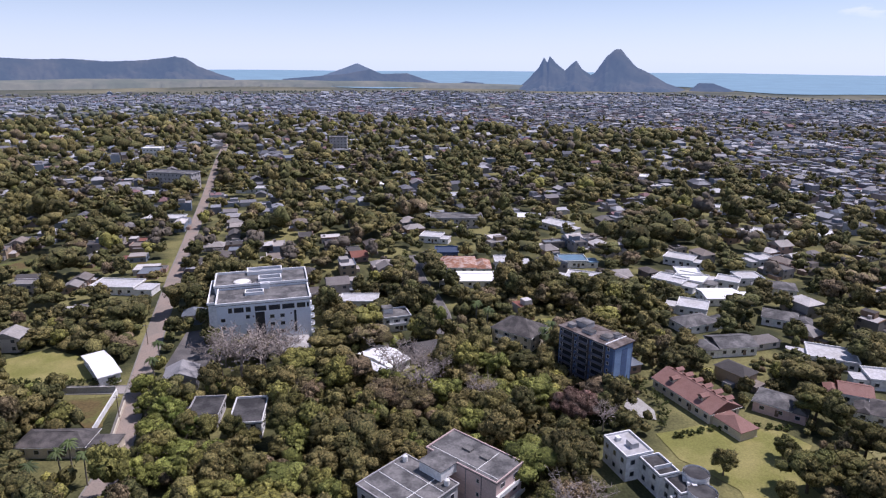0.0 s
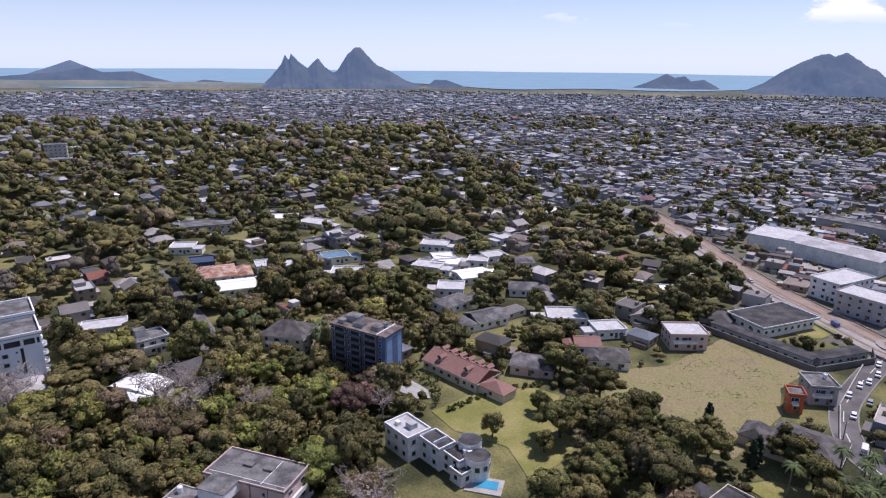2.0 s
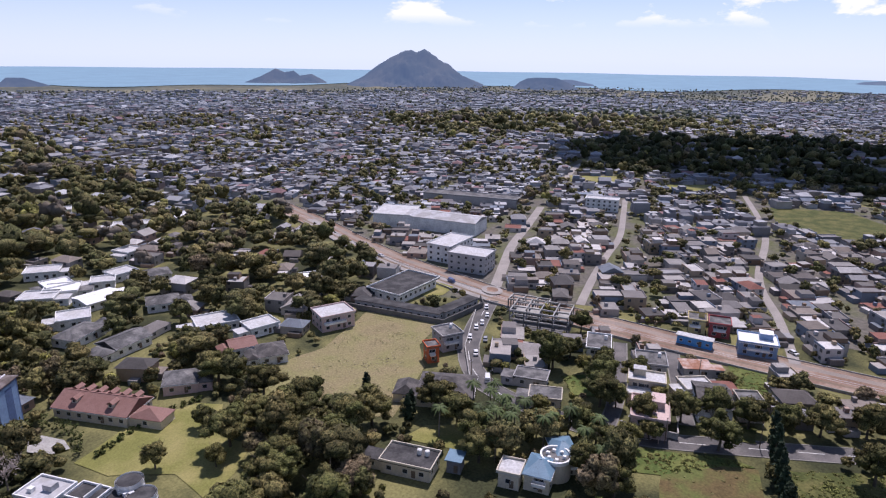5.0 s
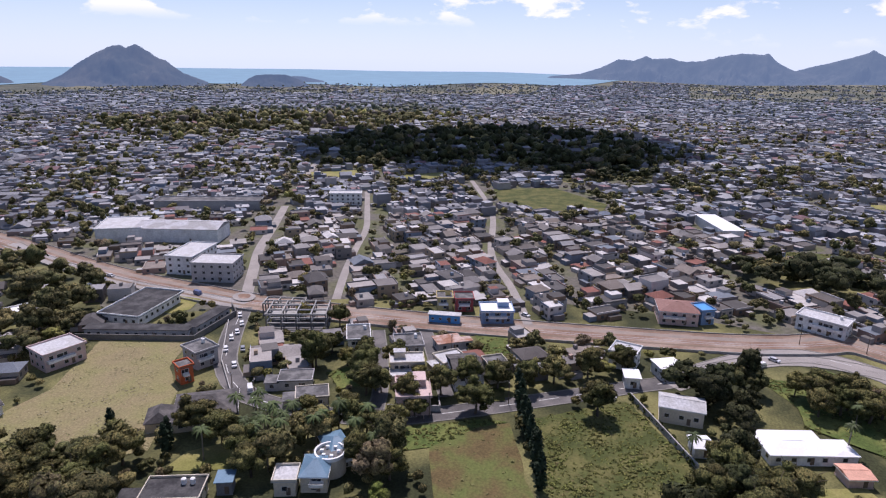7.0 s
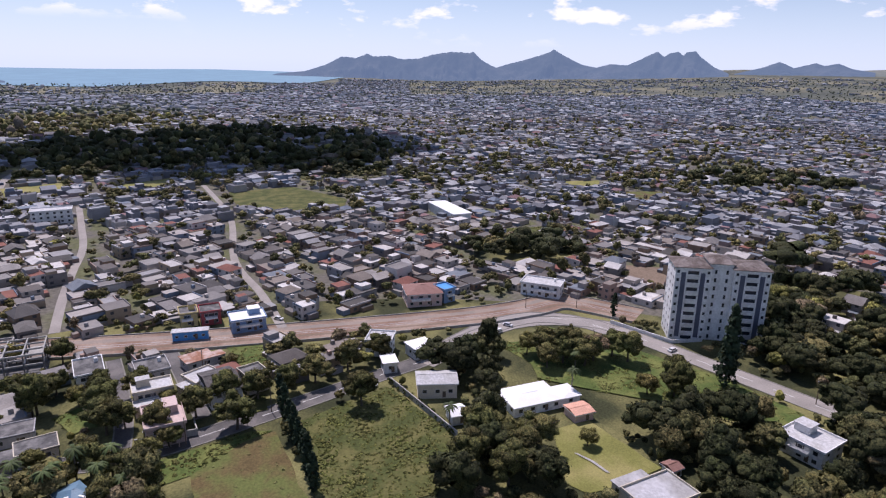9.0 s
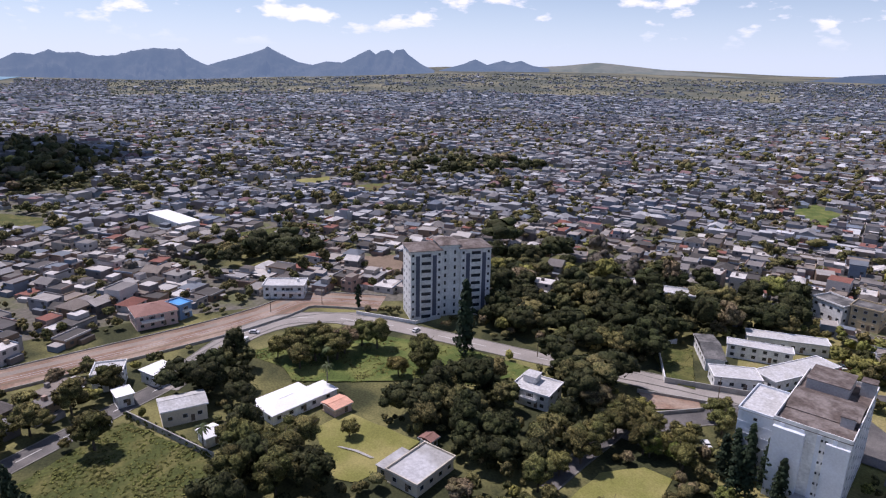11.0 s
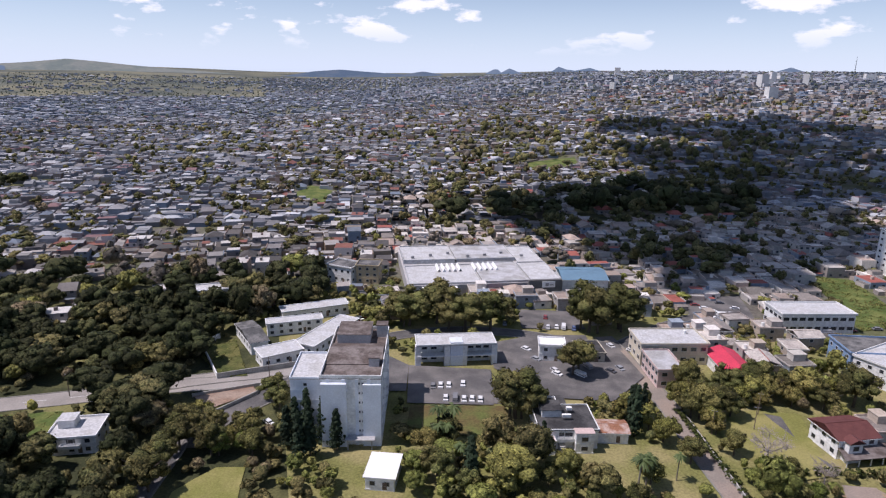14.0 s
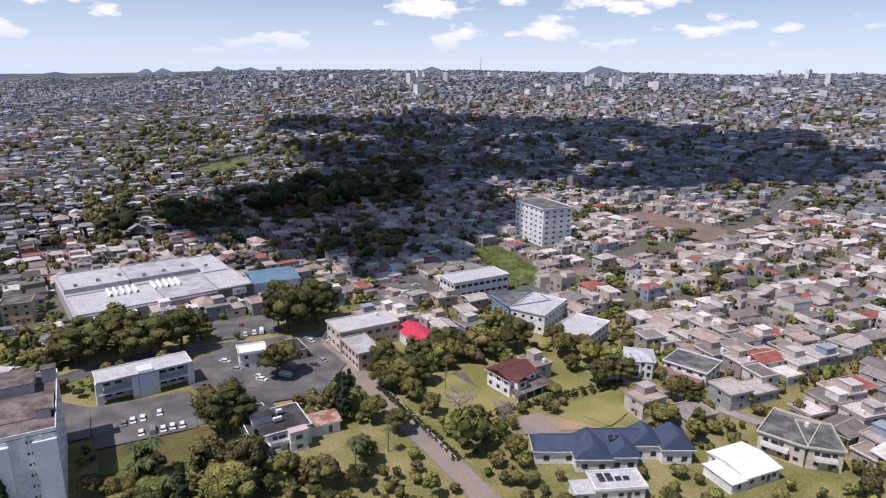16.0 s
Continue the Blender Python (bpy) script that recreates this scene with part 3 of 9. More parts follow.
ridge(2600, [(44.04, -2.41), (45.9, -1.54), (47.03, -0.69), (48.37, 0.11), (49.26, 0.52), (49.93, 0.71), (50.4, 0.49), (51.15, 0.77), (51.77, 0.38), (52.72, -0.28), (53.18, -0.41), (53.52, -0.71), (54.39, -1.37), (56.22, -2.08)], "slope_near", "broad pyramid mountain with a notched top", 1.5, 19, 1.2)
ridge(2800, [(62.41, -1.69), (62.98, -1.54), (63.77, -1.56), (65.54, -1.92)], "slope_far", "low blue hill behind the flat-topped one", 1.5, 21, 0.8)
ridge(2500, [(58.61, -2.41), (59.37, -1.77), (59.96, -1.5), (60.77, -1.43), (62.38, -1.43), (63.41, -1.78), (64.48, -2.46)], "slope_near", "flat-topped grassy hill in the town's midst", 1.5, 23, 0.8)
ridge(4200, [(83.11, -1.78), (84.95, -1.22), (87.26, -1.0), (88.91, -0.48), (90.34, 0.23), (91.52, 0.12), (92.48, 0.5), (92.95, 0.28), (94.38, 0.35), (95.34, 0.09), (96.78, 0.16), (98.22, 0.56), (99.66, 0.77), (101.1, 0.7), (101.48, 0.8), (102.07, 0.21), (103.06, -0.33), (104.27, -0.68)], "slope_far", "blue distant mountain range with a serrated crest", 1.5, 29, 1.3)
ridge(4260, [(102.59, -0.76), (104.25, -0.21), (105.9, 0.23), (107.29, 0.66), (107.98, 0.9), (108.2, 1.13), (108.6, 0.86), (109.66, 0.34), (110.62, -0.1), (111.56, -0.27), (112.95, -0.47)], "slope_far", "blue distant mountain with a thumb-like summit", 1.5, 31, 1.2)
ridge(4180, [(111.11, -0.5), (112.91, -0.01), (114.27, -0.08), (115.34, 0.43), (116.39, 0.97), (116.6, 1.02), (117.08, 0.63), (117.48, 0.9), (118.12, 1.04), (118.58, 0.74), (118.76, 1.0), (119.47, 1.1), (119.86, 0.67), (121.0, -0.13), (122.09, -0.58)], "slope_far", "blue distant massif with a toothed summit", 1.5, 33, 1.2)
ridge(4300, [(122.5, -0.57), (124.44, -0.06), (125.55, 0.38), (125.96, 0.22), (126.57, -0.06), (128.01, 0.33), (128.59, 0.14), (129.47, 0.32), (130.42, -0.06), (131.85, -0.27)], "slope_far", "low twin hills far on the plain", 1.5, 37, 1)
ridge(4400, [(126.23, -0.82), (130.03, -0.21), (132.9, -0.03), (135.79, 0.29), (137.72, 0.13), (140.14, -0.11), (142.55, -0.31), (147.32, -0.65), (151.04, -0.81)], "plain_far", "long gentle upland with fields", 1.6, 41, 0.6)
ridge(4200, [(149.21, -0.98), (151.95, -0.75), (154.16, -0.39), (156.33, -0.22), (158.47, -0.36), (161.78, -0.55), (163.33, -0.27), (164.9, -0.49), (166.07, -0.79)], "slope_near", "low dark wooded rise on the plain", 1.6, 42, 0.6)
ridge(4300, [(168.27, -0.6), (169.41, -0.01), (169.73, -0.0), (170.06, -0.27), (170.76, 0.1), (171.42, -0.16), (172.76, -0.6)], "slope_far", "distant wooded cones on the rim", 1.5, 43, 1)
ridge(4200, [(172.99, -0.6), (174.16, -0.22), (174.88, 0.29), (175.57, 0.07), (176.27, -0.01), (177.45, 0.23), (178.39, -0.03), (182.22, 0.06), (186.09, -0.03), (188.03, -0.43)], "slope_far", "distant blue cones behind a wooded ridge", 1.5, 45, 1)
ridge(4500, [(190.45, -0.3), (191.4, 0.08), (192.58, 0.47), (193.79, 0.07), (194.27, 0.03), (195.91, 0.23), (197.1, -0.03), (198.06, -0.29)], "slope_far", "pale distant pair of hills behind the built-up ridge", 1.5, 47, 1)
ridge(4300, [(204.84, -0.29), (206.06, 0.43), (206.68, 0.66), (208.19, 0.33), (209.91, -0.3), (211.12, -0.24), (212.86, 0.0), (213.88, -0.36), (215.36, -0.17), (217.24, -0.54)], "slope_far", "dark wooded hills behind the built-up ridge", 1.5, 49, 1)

# ---- occupancy of the plan, 2 m cells ----
HALF, CELL = 1000, 2.0
NC = int(2 * HALF / CELL)
OCC = np.zeros((NC, NC), bool)
cx_, cy_ = np.meshgrid(-HALF + CELL * (np.arange(NC) + 0.5), -HALF + CELL * (np.arange(NC) + 0.5), indexing="ij")


def inside(poly, x, y):
    res = np.zeros(np.shape(x), bool)
    for (x1, y1), (x2, y2) in zip(poly, poly[1:] + poly[:1]):
        cross = ((y1 > y) != (y2 > y)) & (x < (x2 - x1) * (y - y1) / (y2 - y1 + 1e-9) + x1)
        res ^= cross
    return res


def take_poly(poly):
    OCC[inside(poly, cx_, cy_)] = True


def take_line(pts, half):
    for (x1, y1), (x2, y2) in zip(pts, pts[1:]):
        d = (x2 - x1) ** 2 + (y2 - y1) ** 2
        t = np.clip(((cx_ - x1) * (x2 - x1) + (cy_ - y1) * (y2 - y1)) / d, 0, 1)
        OCC[np.hypot(cx_ - x1 - t * (x2 - x1), cy_ - y1 - t * (y2 - y1)) < half] = True


def take_rect(x, y, w, d, yaw, pad=1.5):
    c, s = math.cos(radians(yaw)), math.sin(radians(yaw))
    u, v = c * (cx_ - x) + s * (cy_ - y), -s * (cx_ - x) + c * (cy_ - y)
    OCC[(abs(u) < w / 2 + pad) & (abs(v) < d / 2 + pad)] = True


def free(x, y, rad=0.0):
    ok = np.ones(np.shape(x), bool)
    for dx, dy in ((0, 0), (rad, 0), (-rad, 0), (0, rad), (0, -rad)):
        i = np.clip(((np.asarray(x) + dx + HALF) / CELL).astype(int), 0, NC - 1)
        j = np.clip(((np.asarray(y) + dy + HALF) / CELL).astype(int), 0, NC - 1)
        ok &= ~OCC[i, j] | (np.hypot(x, y) > 990)
    return ok


# ---- surfaces on the ground ----
LAYER = [0.03]


def next_layer():
    LAYER[0] += 0.006
    return LAYER[0]


def smooth_line(pts, step=6.0):
    """A round curve through the given places."""
    p = [Vector((*q, 0)) for q in pts]
    out = []
    for i in range(len(p) - 1):
        a, b, c, d = p[max(i - 1, 0)], p[i], p[i + 1], p[min(i + 2, len(p) - 1)]
        n = max(1, int((c - b).length / step))
        for k in range(n):
            t = k / n
            out.append(0.5 * ((2 * b) + (c - a) * t + (2 * a - 5 * b + 4 * c - d) * t * t + (3 * b - a - 3 * c + d) * t ** 3))
    out.append(p[-1])
    return [(q.x, q.y) for q in out]


def ribbon(pts, off0, off1, z0, z1=None):
    """A strip between two offsets of a line; with z1, a raised bar with upright sides."""
    n = len(pts)
    g = Geo()
    L, R_ = [], []
    for i in range(n):
        a, b = pts[max(i - 1, 0)], pts[min(i + 1, n - 1)]
        d = Vector((b[0] - a[0], b[1] - a[1])).normalized()
        nx, ny = -d.y, d.x
        L.append((pts[i][0] + nx * off0, pts[i][1] + ny * off0))
        R_.append((pts[i][0] + nx * off1, pts[i][1] + ny * off1))
    tz = [float(terrain(*q)) for q in pts]
    top = z0 if z1 is None else z1
    for i in range(n - 1):
        g.face([(*L[i], tz[i] + top), (*R_[i], tz[i] + top), (*R_[i + 1], tz[i + 1] + top), (*L[i + 1], tz[i + 1] + top)])
        if z1 is not None:
            for q in (L, R_):
                g.face([(*q[i], tz[i] + z0), (*q[i], tz[i] + z1), (*q[i + 1], tz[i + 1] + z1), (*q[i + 1], tz[i + 1] + z0)])
    return g


def road(pts, width, material="asphalt", label="narrow grey asphalt road between gardens", kerbs=True, dashes=False, name="road"):
    line = smooth_line(pts)
    take_line(pts, width / 2 + 1.2)
    z = next_layer()
    ob = new(name, ribbon(line, -width / 2, width / 2, z).mesh(name, material))
    tagged(ob, label, "road", kind="structure")
    if kerbs:
        for s in (-1, 1):
            a, b = s * width / 2, s * (width / 2 + 0.45)
            part("kerb", ribbon(line, min(a, b), max(a, b), 0.0, z + 0.12).mesh("kerb", "kerb"), ob)
    if name == "earthworks":
        for a, b, m, nm in ((-4.6, -3.0, "brown_earth", "trench"), (-1.2, -0.9, "metal_grey", "rail"), (0.4, 0.7, "metal_grey", "rail"), (3.0, 6.2, "dusty_road", "haul_track"), (7.6, 8.6, "brown_earth", "spoil_strip")):
            part(nm, ribbon(line, a, b, z + 0.012).mesh(nm, m), ob)
        for a in (-9.6, 9.4):
            part("site_wall", ribbon(line, a, a + 0.25, 0.0, 1.0 if a < 0 else 0.5).mesh("site_wall", "concrete"), ob)
    if dashes:
        for k in range(0, len(line) - 1, 2):
            part("lane_mark", ribbon(line[k:k + 2], -0.12, 0.12, z + 0.006).mesh("lane_mark", "road_paint"), ob)
    return ob


PLOTS = []


def patch(pts, material, label, name="lawn", z=None):
    """A level piece of ground with an uneven rim."""
    take_poly(pts)
    PLOTS.append((pts, material))
    rim = []
    for (x1, y1), (x2, y2) in zip(pts, pts[1:] + pts[:1]):
        n = max(1, int(math.hypot(x2 - x1, y2 - y1) / 5))
        for k in range(n):
            t = k / n
            x, y = x1 + (x2 - x1) * t, y1 + (y2 - y1) * t
            w = 0.8 if material not in ("asphalt", "pale_asphalt", "concrete") else 0.0
            rim.append((x + w * noise.noise((x / 3, y / 3, 0)), y + w * noise.noise((x / 3, y / 3, 5))))
    z = next_layer() if z is None else z
    g = Geo()
    g.face([(x, y, float(terrain(x, y)) + z) for x, y in rim])
    me = g.mesh(name, material)
    if me.polygons[0].normal.z < 0:
        me.flip_normals()
    return tagged(new(name, me), label, name.replace("_", " "), kind="structure")


def wall_line(pts, h=1.8, th=0.25, material="concrete", label="plain boundary wall of rendered blocks", name="boundary_wall"):
    g = Geo()
    for (x1, y1), (x2, y2) in zip(pts, pts[1:]):
        ln = math.hypot(x2 - x1, y2 - y1)
        ya = math.atan2(y2 - y1, x2 - x1)
        zz = float(terrain((x1 + x2) / 2, (y1 + y2) / 2))
        g.box((x1 + x2) / 2, (y1 + y2) / 2, zz - 0.1, ln + th, th, h + 0.1, ya)
        g.box((x1 + x2) / 2, (y1 + y2) / 2, zz + h, ln + th + 0.1, th + 0.12, 0.1, ya)
    take_line(pts, 1.0)
    return tagged(new(name, g.mesh(name, material)), label, "wall", kind="structure")


# ---- trees ----


def leaf_cloud(seed, rx, rz, z0, clumps, leaves, size, flat=0.0, hollow=0.5, droop=0.0):
    """Crown as many small leaf faces in clumps: returns vertices, four a leaf."""
    rg = np.random.RandomState(seed)
    d = rg.normal(size=(clumps, 3))
    d /= np.linalg.norm(d, axis=1)[:, None]
    d[:, 2] = np.where(d[:, 2] < -0.35, -d[:, 2], d[:, 2])
    rad = (hollow + (1 - hollow) * rg.rand(clumps) ** 0.6) * (0.86 + 0.3 * np.sin(d[:, 0] * 3.1 + seed) * np.cos(d[:, 1] * 2.7 + seed * 2))
    c = d * rad[:, None] * np.array([rx, rx, rz]) + np.array([0, 0, z0 + rz * 0.55])
    cs = rx * (0.2 + 0.16 * rg.rand(clumps))
    e = rg.normal(size=(clumps, leaves, 3))
    e /= np.linalg.norm(e, axis=2)[:, :, None]
    p = c[:, None] + e * cs[:, None, None] * np.array([1, 1, 0.75]) * (0.6 + 0.5 * rg.rand(clumps, leaves, 1))
    ctr = p - np.array([0, 0, z0 + rz * 0.2])
    ctr /= np.linalg.norm(ctr, axis=2)[:, :, None] + 1e-6
    nrm = 0.55 * e + 0.8 * ctr + 0.38 * rg.normal(size=e.shape) + np.array([0, 0, 0.3 + flat])
    nrm /= np.linalg.norm(nrm, axis=2)[:, :, None]
    a = np.cross(nrm, rg.normal(size=e.shape))
    a /= np.linalg.norm(a, axis=2)[:, :, None]
    b = np.cross(nrm, a)
    s = size * (0.6 + 0.8 * rg.rand(clumps, leaves, 1))
    q = np.stack([p - a * s - b * s * 0.6, p + a * s * 0.8 - b * s * 0.7, p + a * s + b * s * 0.6, p - a * s * 0.7 + b * s * 0.8], 2)
    return q.reshape(-1, 3)


def ball(level):
    """A unit ball of triangles."""
    bm = bmesh.new()
    bmesh.ops.create_icosphere(bm, subdivisions=level, radius=1)
    v, f = np.array([q.co for q in bm.verts]), np.array([[q.index for q in p.verts] for p in bm.faces])
    bm.free()
    return v, f


BALLS = {0: ball(0), 1: ball(1), 2: ball(2)}


def crown_cloud(seed, rx, rz, z0, lumps, level, leaves, size, spread=0.62):
    """A crown of overlapping uneven leaf masses with loose sprays on them: vertices and triangles."""
    rg = np.random.RandomState(seed)
    bv, bf = BALLS[level]
    i = np.arange(lumps)
    up = 1 - 1.28 * (i + 0.5) / lumps
    th = i * 2.39996 + rg.rand() * 6.28
    side = np.sqrt(1 - up ** 2)
    d = np.stack([np.cos(th) * side, np.sin(th) * side, up], 1) + rg.normal(0, 0.14, (lumps, 3))
    mid = np.array([0, 0, z0 + rz * 0.5])
    c = d * (spread * (0.7 + 0.5 * rg.rand(lumps)))[:, None] * np.array([rx, rx, rz]) + mid
    lr = rx * (0.24 + 0.26 * rg.rand(lumps)) * (12 / max(lumps, 6)) ** 0.36
    c, lr = np.concatenate([c, mid[None]]), np.append(lr, rx * (0.66 if lumps > 2 else 0.9))
    flat = np.array([1, 1, min(1.0, 0.85 * rz / rx) if lumps > 2 else rz / rx])
    vs, fs, k = [], [], 0
    for a in range(len(c)):
        p = c[a] + bv * (1 + (0.2 if level > 1 else 0.15) * rg.normal(size=(len(bv), 1))) * lr[a] * flat
        m = p[bf].mean(1)
        keep = m[:, 2] > mid[2] - rz * 0.62
        for b in range(len(c)):
            if b != a:
                keep &= np.linalg.norm((m - c[b]) / flat, axis=1) > lr[b] * 0.82
        f = bf[keep]
        if not len(f):
            continue
        used, back = np.unique(f, return_inverse=True)
        vs.append(p[used])
        fs.append(back.reshape(-1, 3) + k)
        k += len(used)
    if leaves:
        a = rg.randint(0, len(c), leaves)
        e = rg.normal(size=(leaves, 3)) + np.array([0, 0, 0.35])
        e /= np.linalg.norm(e, axis=1)[:, None]
        p = c[a] + e * (lr[a] * (0.92 + 0.26 * rg.rand(leaves)))[:, None] * flat
        n1 = np.cross(e + 0.8 * rg.normal(size=e.shape), rg.normal(size=e.shape))
        n1 /= np.linalg.norm(n1, axis=1)[:, None] + 1e-6
        n2 = np.cross(e, n1)
        q = size * (0.6 + 0.8 * rg.rand(leaves, 1))
        tri = np.stack([p - n1 * q, p + n1 * q * 0.7 - n2 * q * 0.6, p + n1 * q * 0.3 + n2 * q], 1)
        vs.append(tri.reshape(-1, 3))
        fs.append(np.arange(3 * leaves).reshape(-1, 3) + k)
    return np.concatenate(vs), np.concatenate(fs)


def leaf_mesh(name, v, material):
    """A mesh from loose four-cornered leaves, or from vertices and triangles."""
    me = bpy.data.meshes.new(name)
    if isinstance(v, tuple):
        fill(me, *v)
    else:
        fill(me, v, np.arange(len(v)).reshape(-1, 4))
    me.materials.append(M[material])
    return me


def limb_mesh(seed, h, spread, thick, forks=6, material="bark", twigs=0):
    rg = random.Random(seed)
    g = Geo()
    p = Vector((0, 0, -0.3))
    top = Vector((rg.uniform(-0.4, 0.4), rg.uniform(-0.4, 0.4), h * 0.45))
    g.tube(p, top, thick * 1.25, thick * 0.8, 7)
    for i in range(forks):
        t = 2 * math.pi * (i + rg.random() * 0.6) / forks
        q = top + Vector((math.cos(t) * spread * 0.55, math.sin(t) * spread * 0.55, h * rg.uniform(0.18, 0.35)))
        e = q + Vector((math.cos(t) * spread * 0.35, math.sin(t) * spread * 0.35, h * rg.uniform(0.08, 0.2)))
        g.tube(top, q, thick * 0.55, thick * 0.32, 5)
        g.tube(q, e, thick * 0.32, thick * 0.1, 4)
        for k in range(twigs):
            a = q.lerp(e, rg.random())
            u = Vector((rg.gauss(0, 1), rg.gauss(0, 1), rg.uniform(0.1, 1.4))).normalized() * spread * rg.uniform(0.3, 0.6)
            g.tube(a, a + u, 0.06, 0.02, 3, caps=False)
            for j in range(5):
                b = a + u * rg.uniform(0.3, 1.0)
                w = Vector((rg.gauss(0, 1), rg.gauss(0, 1), rg.uniform(-0.1, 1.2))).normalized() * spread * rg.uniform(0.12, 0.3)
                g.tube(b, b + w, 0.045, 0.015, 3, caps=False)
    return g.mesh("trunk", material)


def tree_pattern(kind, seed):
    """Meshes of one tree: trunk with limbs, crown."""
    rg = random.Random(seed)
    if kind == "broad":
        h = rg.uniform(8.5, 11)
        rx = rg.uniform(4.0, 5.2)
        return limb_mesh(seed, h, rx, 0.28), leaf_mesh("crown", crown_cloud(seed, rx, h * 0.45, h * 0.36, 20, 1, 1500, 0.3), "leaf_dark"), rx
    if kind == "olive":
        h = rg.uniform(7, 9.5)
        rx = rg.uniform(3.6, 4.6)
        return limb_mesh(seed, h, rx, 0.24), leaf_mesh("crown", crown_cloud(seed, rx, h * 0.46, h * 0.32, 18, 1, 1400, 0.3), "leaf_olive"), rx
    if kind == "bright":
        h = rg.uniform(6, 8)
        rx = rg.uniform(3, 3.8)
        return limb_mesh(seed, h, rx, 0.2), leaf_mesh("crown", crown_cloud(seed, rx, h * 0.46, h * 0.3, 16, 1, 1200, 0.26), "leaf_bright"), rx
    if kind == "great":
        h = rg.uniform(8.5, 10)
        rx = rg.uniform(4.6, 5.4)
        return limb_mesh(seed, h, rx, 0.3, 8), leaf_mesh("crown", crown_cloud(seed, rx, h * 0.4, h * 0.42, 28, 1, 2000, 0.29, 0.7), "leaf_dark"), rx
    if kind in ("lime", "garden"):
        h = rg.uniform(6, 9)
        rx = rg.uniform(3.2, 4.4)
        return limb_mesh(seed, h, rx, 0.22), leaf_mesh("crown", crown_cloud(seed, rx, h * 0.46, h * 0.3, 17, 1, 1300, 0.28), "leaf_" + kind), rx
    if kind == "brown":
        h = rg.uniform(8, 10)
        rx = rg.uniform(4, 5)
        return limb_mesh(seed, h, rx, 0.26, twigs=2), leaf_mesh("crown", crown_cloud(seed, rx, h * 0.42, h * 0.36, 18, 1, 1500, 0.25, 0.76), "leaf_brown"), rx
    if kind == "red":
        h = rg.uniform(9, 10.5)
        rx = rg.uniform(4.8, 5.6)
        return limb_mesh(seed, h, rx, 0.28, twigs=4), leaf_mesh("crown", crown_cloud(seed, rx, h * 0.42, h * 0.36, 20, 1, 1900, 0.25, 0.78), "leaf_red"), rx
    if kind == "bare":
        h = rg.uniform(9, 11)
        return limb_mesh(seed, h, 5.0, 0.24, 8, "twig", twigs=8), leaf_mesh("crown", leaf_cloud(seed, 5.2, h * 0.42, h * 0.34, 30, 8, 0.16, hollow=0.3), "twig"), 4.5
    if kind == "conifer":
        h = rg.uniform(13, 17)
        vs = []
        for i in range(26):
            z = h * (0.1 + 0.9 * i / 26)
            w = 2.3 * (1 - i / 27) ** 0.7 + 0.25
            vs.append(leaf_cloud(seed * 31 + i, w, 0.5, z, 7, 8, 0.32, hollow=0.55))
        g = Geo().tube((0, 0, -0.3), (0, 0, h * 0.97), 0.3, 0.05, 7)
        return g.mesh("trunk", "bark"), leaf_mesh("crown", np.concatenate(vs), "leaf_conifer"), 2.2
    if kind == "cypress":
        h = rg.uniform(9, 12)
        vs = [leaf_cloud(seed * 17 + i, 1.5 * math.sin(math.pi * (0.12 + 0.86 * i / 15)) ** 0.8 + 0.15, 0.6, h * i / 15.5, 8, 8, 0.3, hollow=0.6) for i in range(15)]
        g = Geo().tube((0, 0, -0.3), (0, 0, h * 0.9), 0.22, 0.05, 6)
        return g.mesh("trunk", "bark"), leaf_mesh("crown", np.concatenate(vs), "leaf_conifer"), 1.6
    # palm: arching fronds of paired leaflet strips
    h = rg.uniform(8, 11.5)
    g = Geo()
    for k in range(5):
        g.tube((0.12 * k * k * 0.1, 0, -0.3 + h * k / 5), (0.12 * (k + 1) ** 2 * 0.1, 0, -0.3 + h * (k + 1) / 5), 0.24 - 0.02 * k, 0.22 - 0.02 * k, 7)
    f = Geo()
    tip = Vector((0.3, 0, h - 0.3))
    for i in range(26):
        t = 2 * math.pi * i / 26 + rg.random() * 0.3
        up = rg.uniform(-0.5, 1.3)
        prev = None
        for k in range(7):
            s = k / 6
            c = tip + Vector((math.cos(t), math.sin(t), 0)) * (2.5 * s) + Vector((0, 0, up * 1.9 * s - (1.5 + 0.9 * up) * s * s))
            w = 0.3 * math.sin(math.pi * (0.14 + 0.82 * s))
            side = Vector((-math.sin(t), math.cos(t), 0)) * w
            row = (c + side - Vector((0, 0, 0.45 * w)), c, c - side - Vector((0, 0, 0.45 * w)))
            if prev:
                f.face([prev[0], prev[1], row[1], row[0]])
                f.face([prev[1], prev[2], row[2], row[1]])
            prev = row
    return g.mesh("trunk", "palm_bark"), f.mesh("crown", "frond"), 2.2


TREE_WORDS = {
    "broad": ("tree", "dense dark green broadleaf tree in a garden"),
    "olive": ("tree", "olive green broadleaf tree with an uneven crown"),
    "bright": ("tree", "small yellow-green leafy tree in a garden"),
    "great": ("tree", "old spreading tree with a broad dense crown"),
    "lime": ("tree", "sunlit yellow-green garden tree with a loose crown"),
    "garden": ("tree", "leafy mid-green garden tree with a full crown"),
    "brown": ("tree", "broadleaf tree with thin brownish dry-season leaves"),
    "red": ("tree", "wide tree with rusty red-brown leaves"),
    "bare": ("bare_tree", "grey leafless tree with fine bare twigs"),
    "conifer": ("conifer", "tall dark narrow conifer with whorled branches"),
    "cypress": ("cypress", "dark columnar cypress beside a garden"),
    "palm": ("palm_tree", "palm tree with arching green fronds"),
}
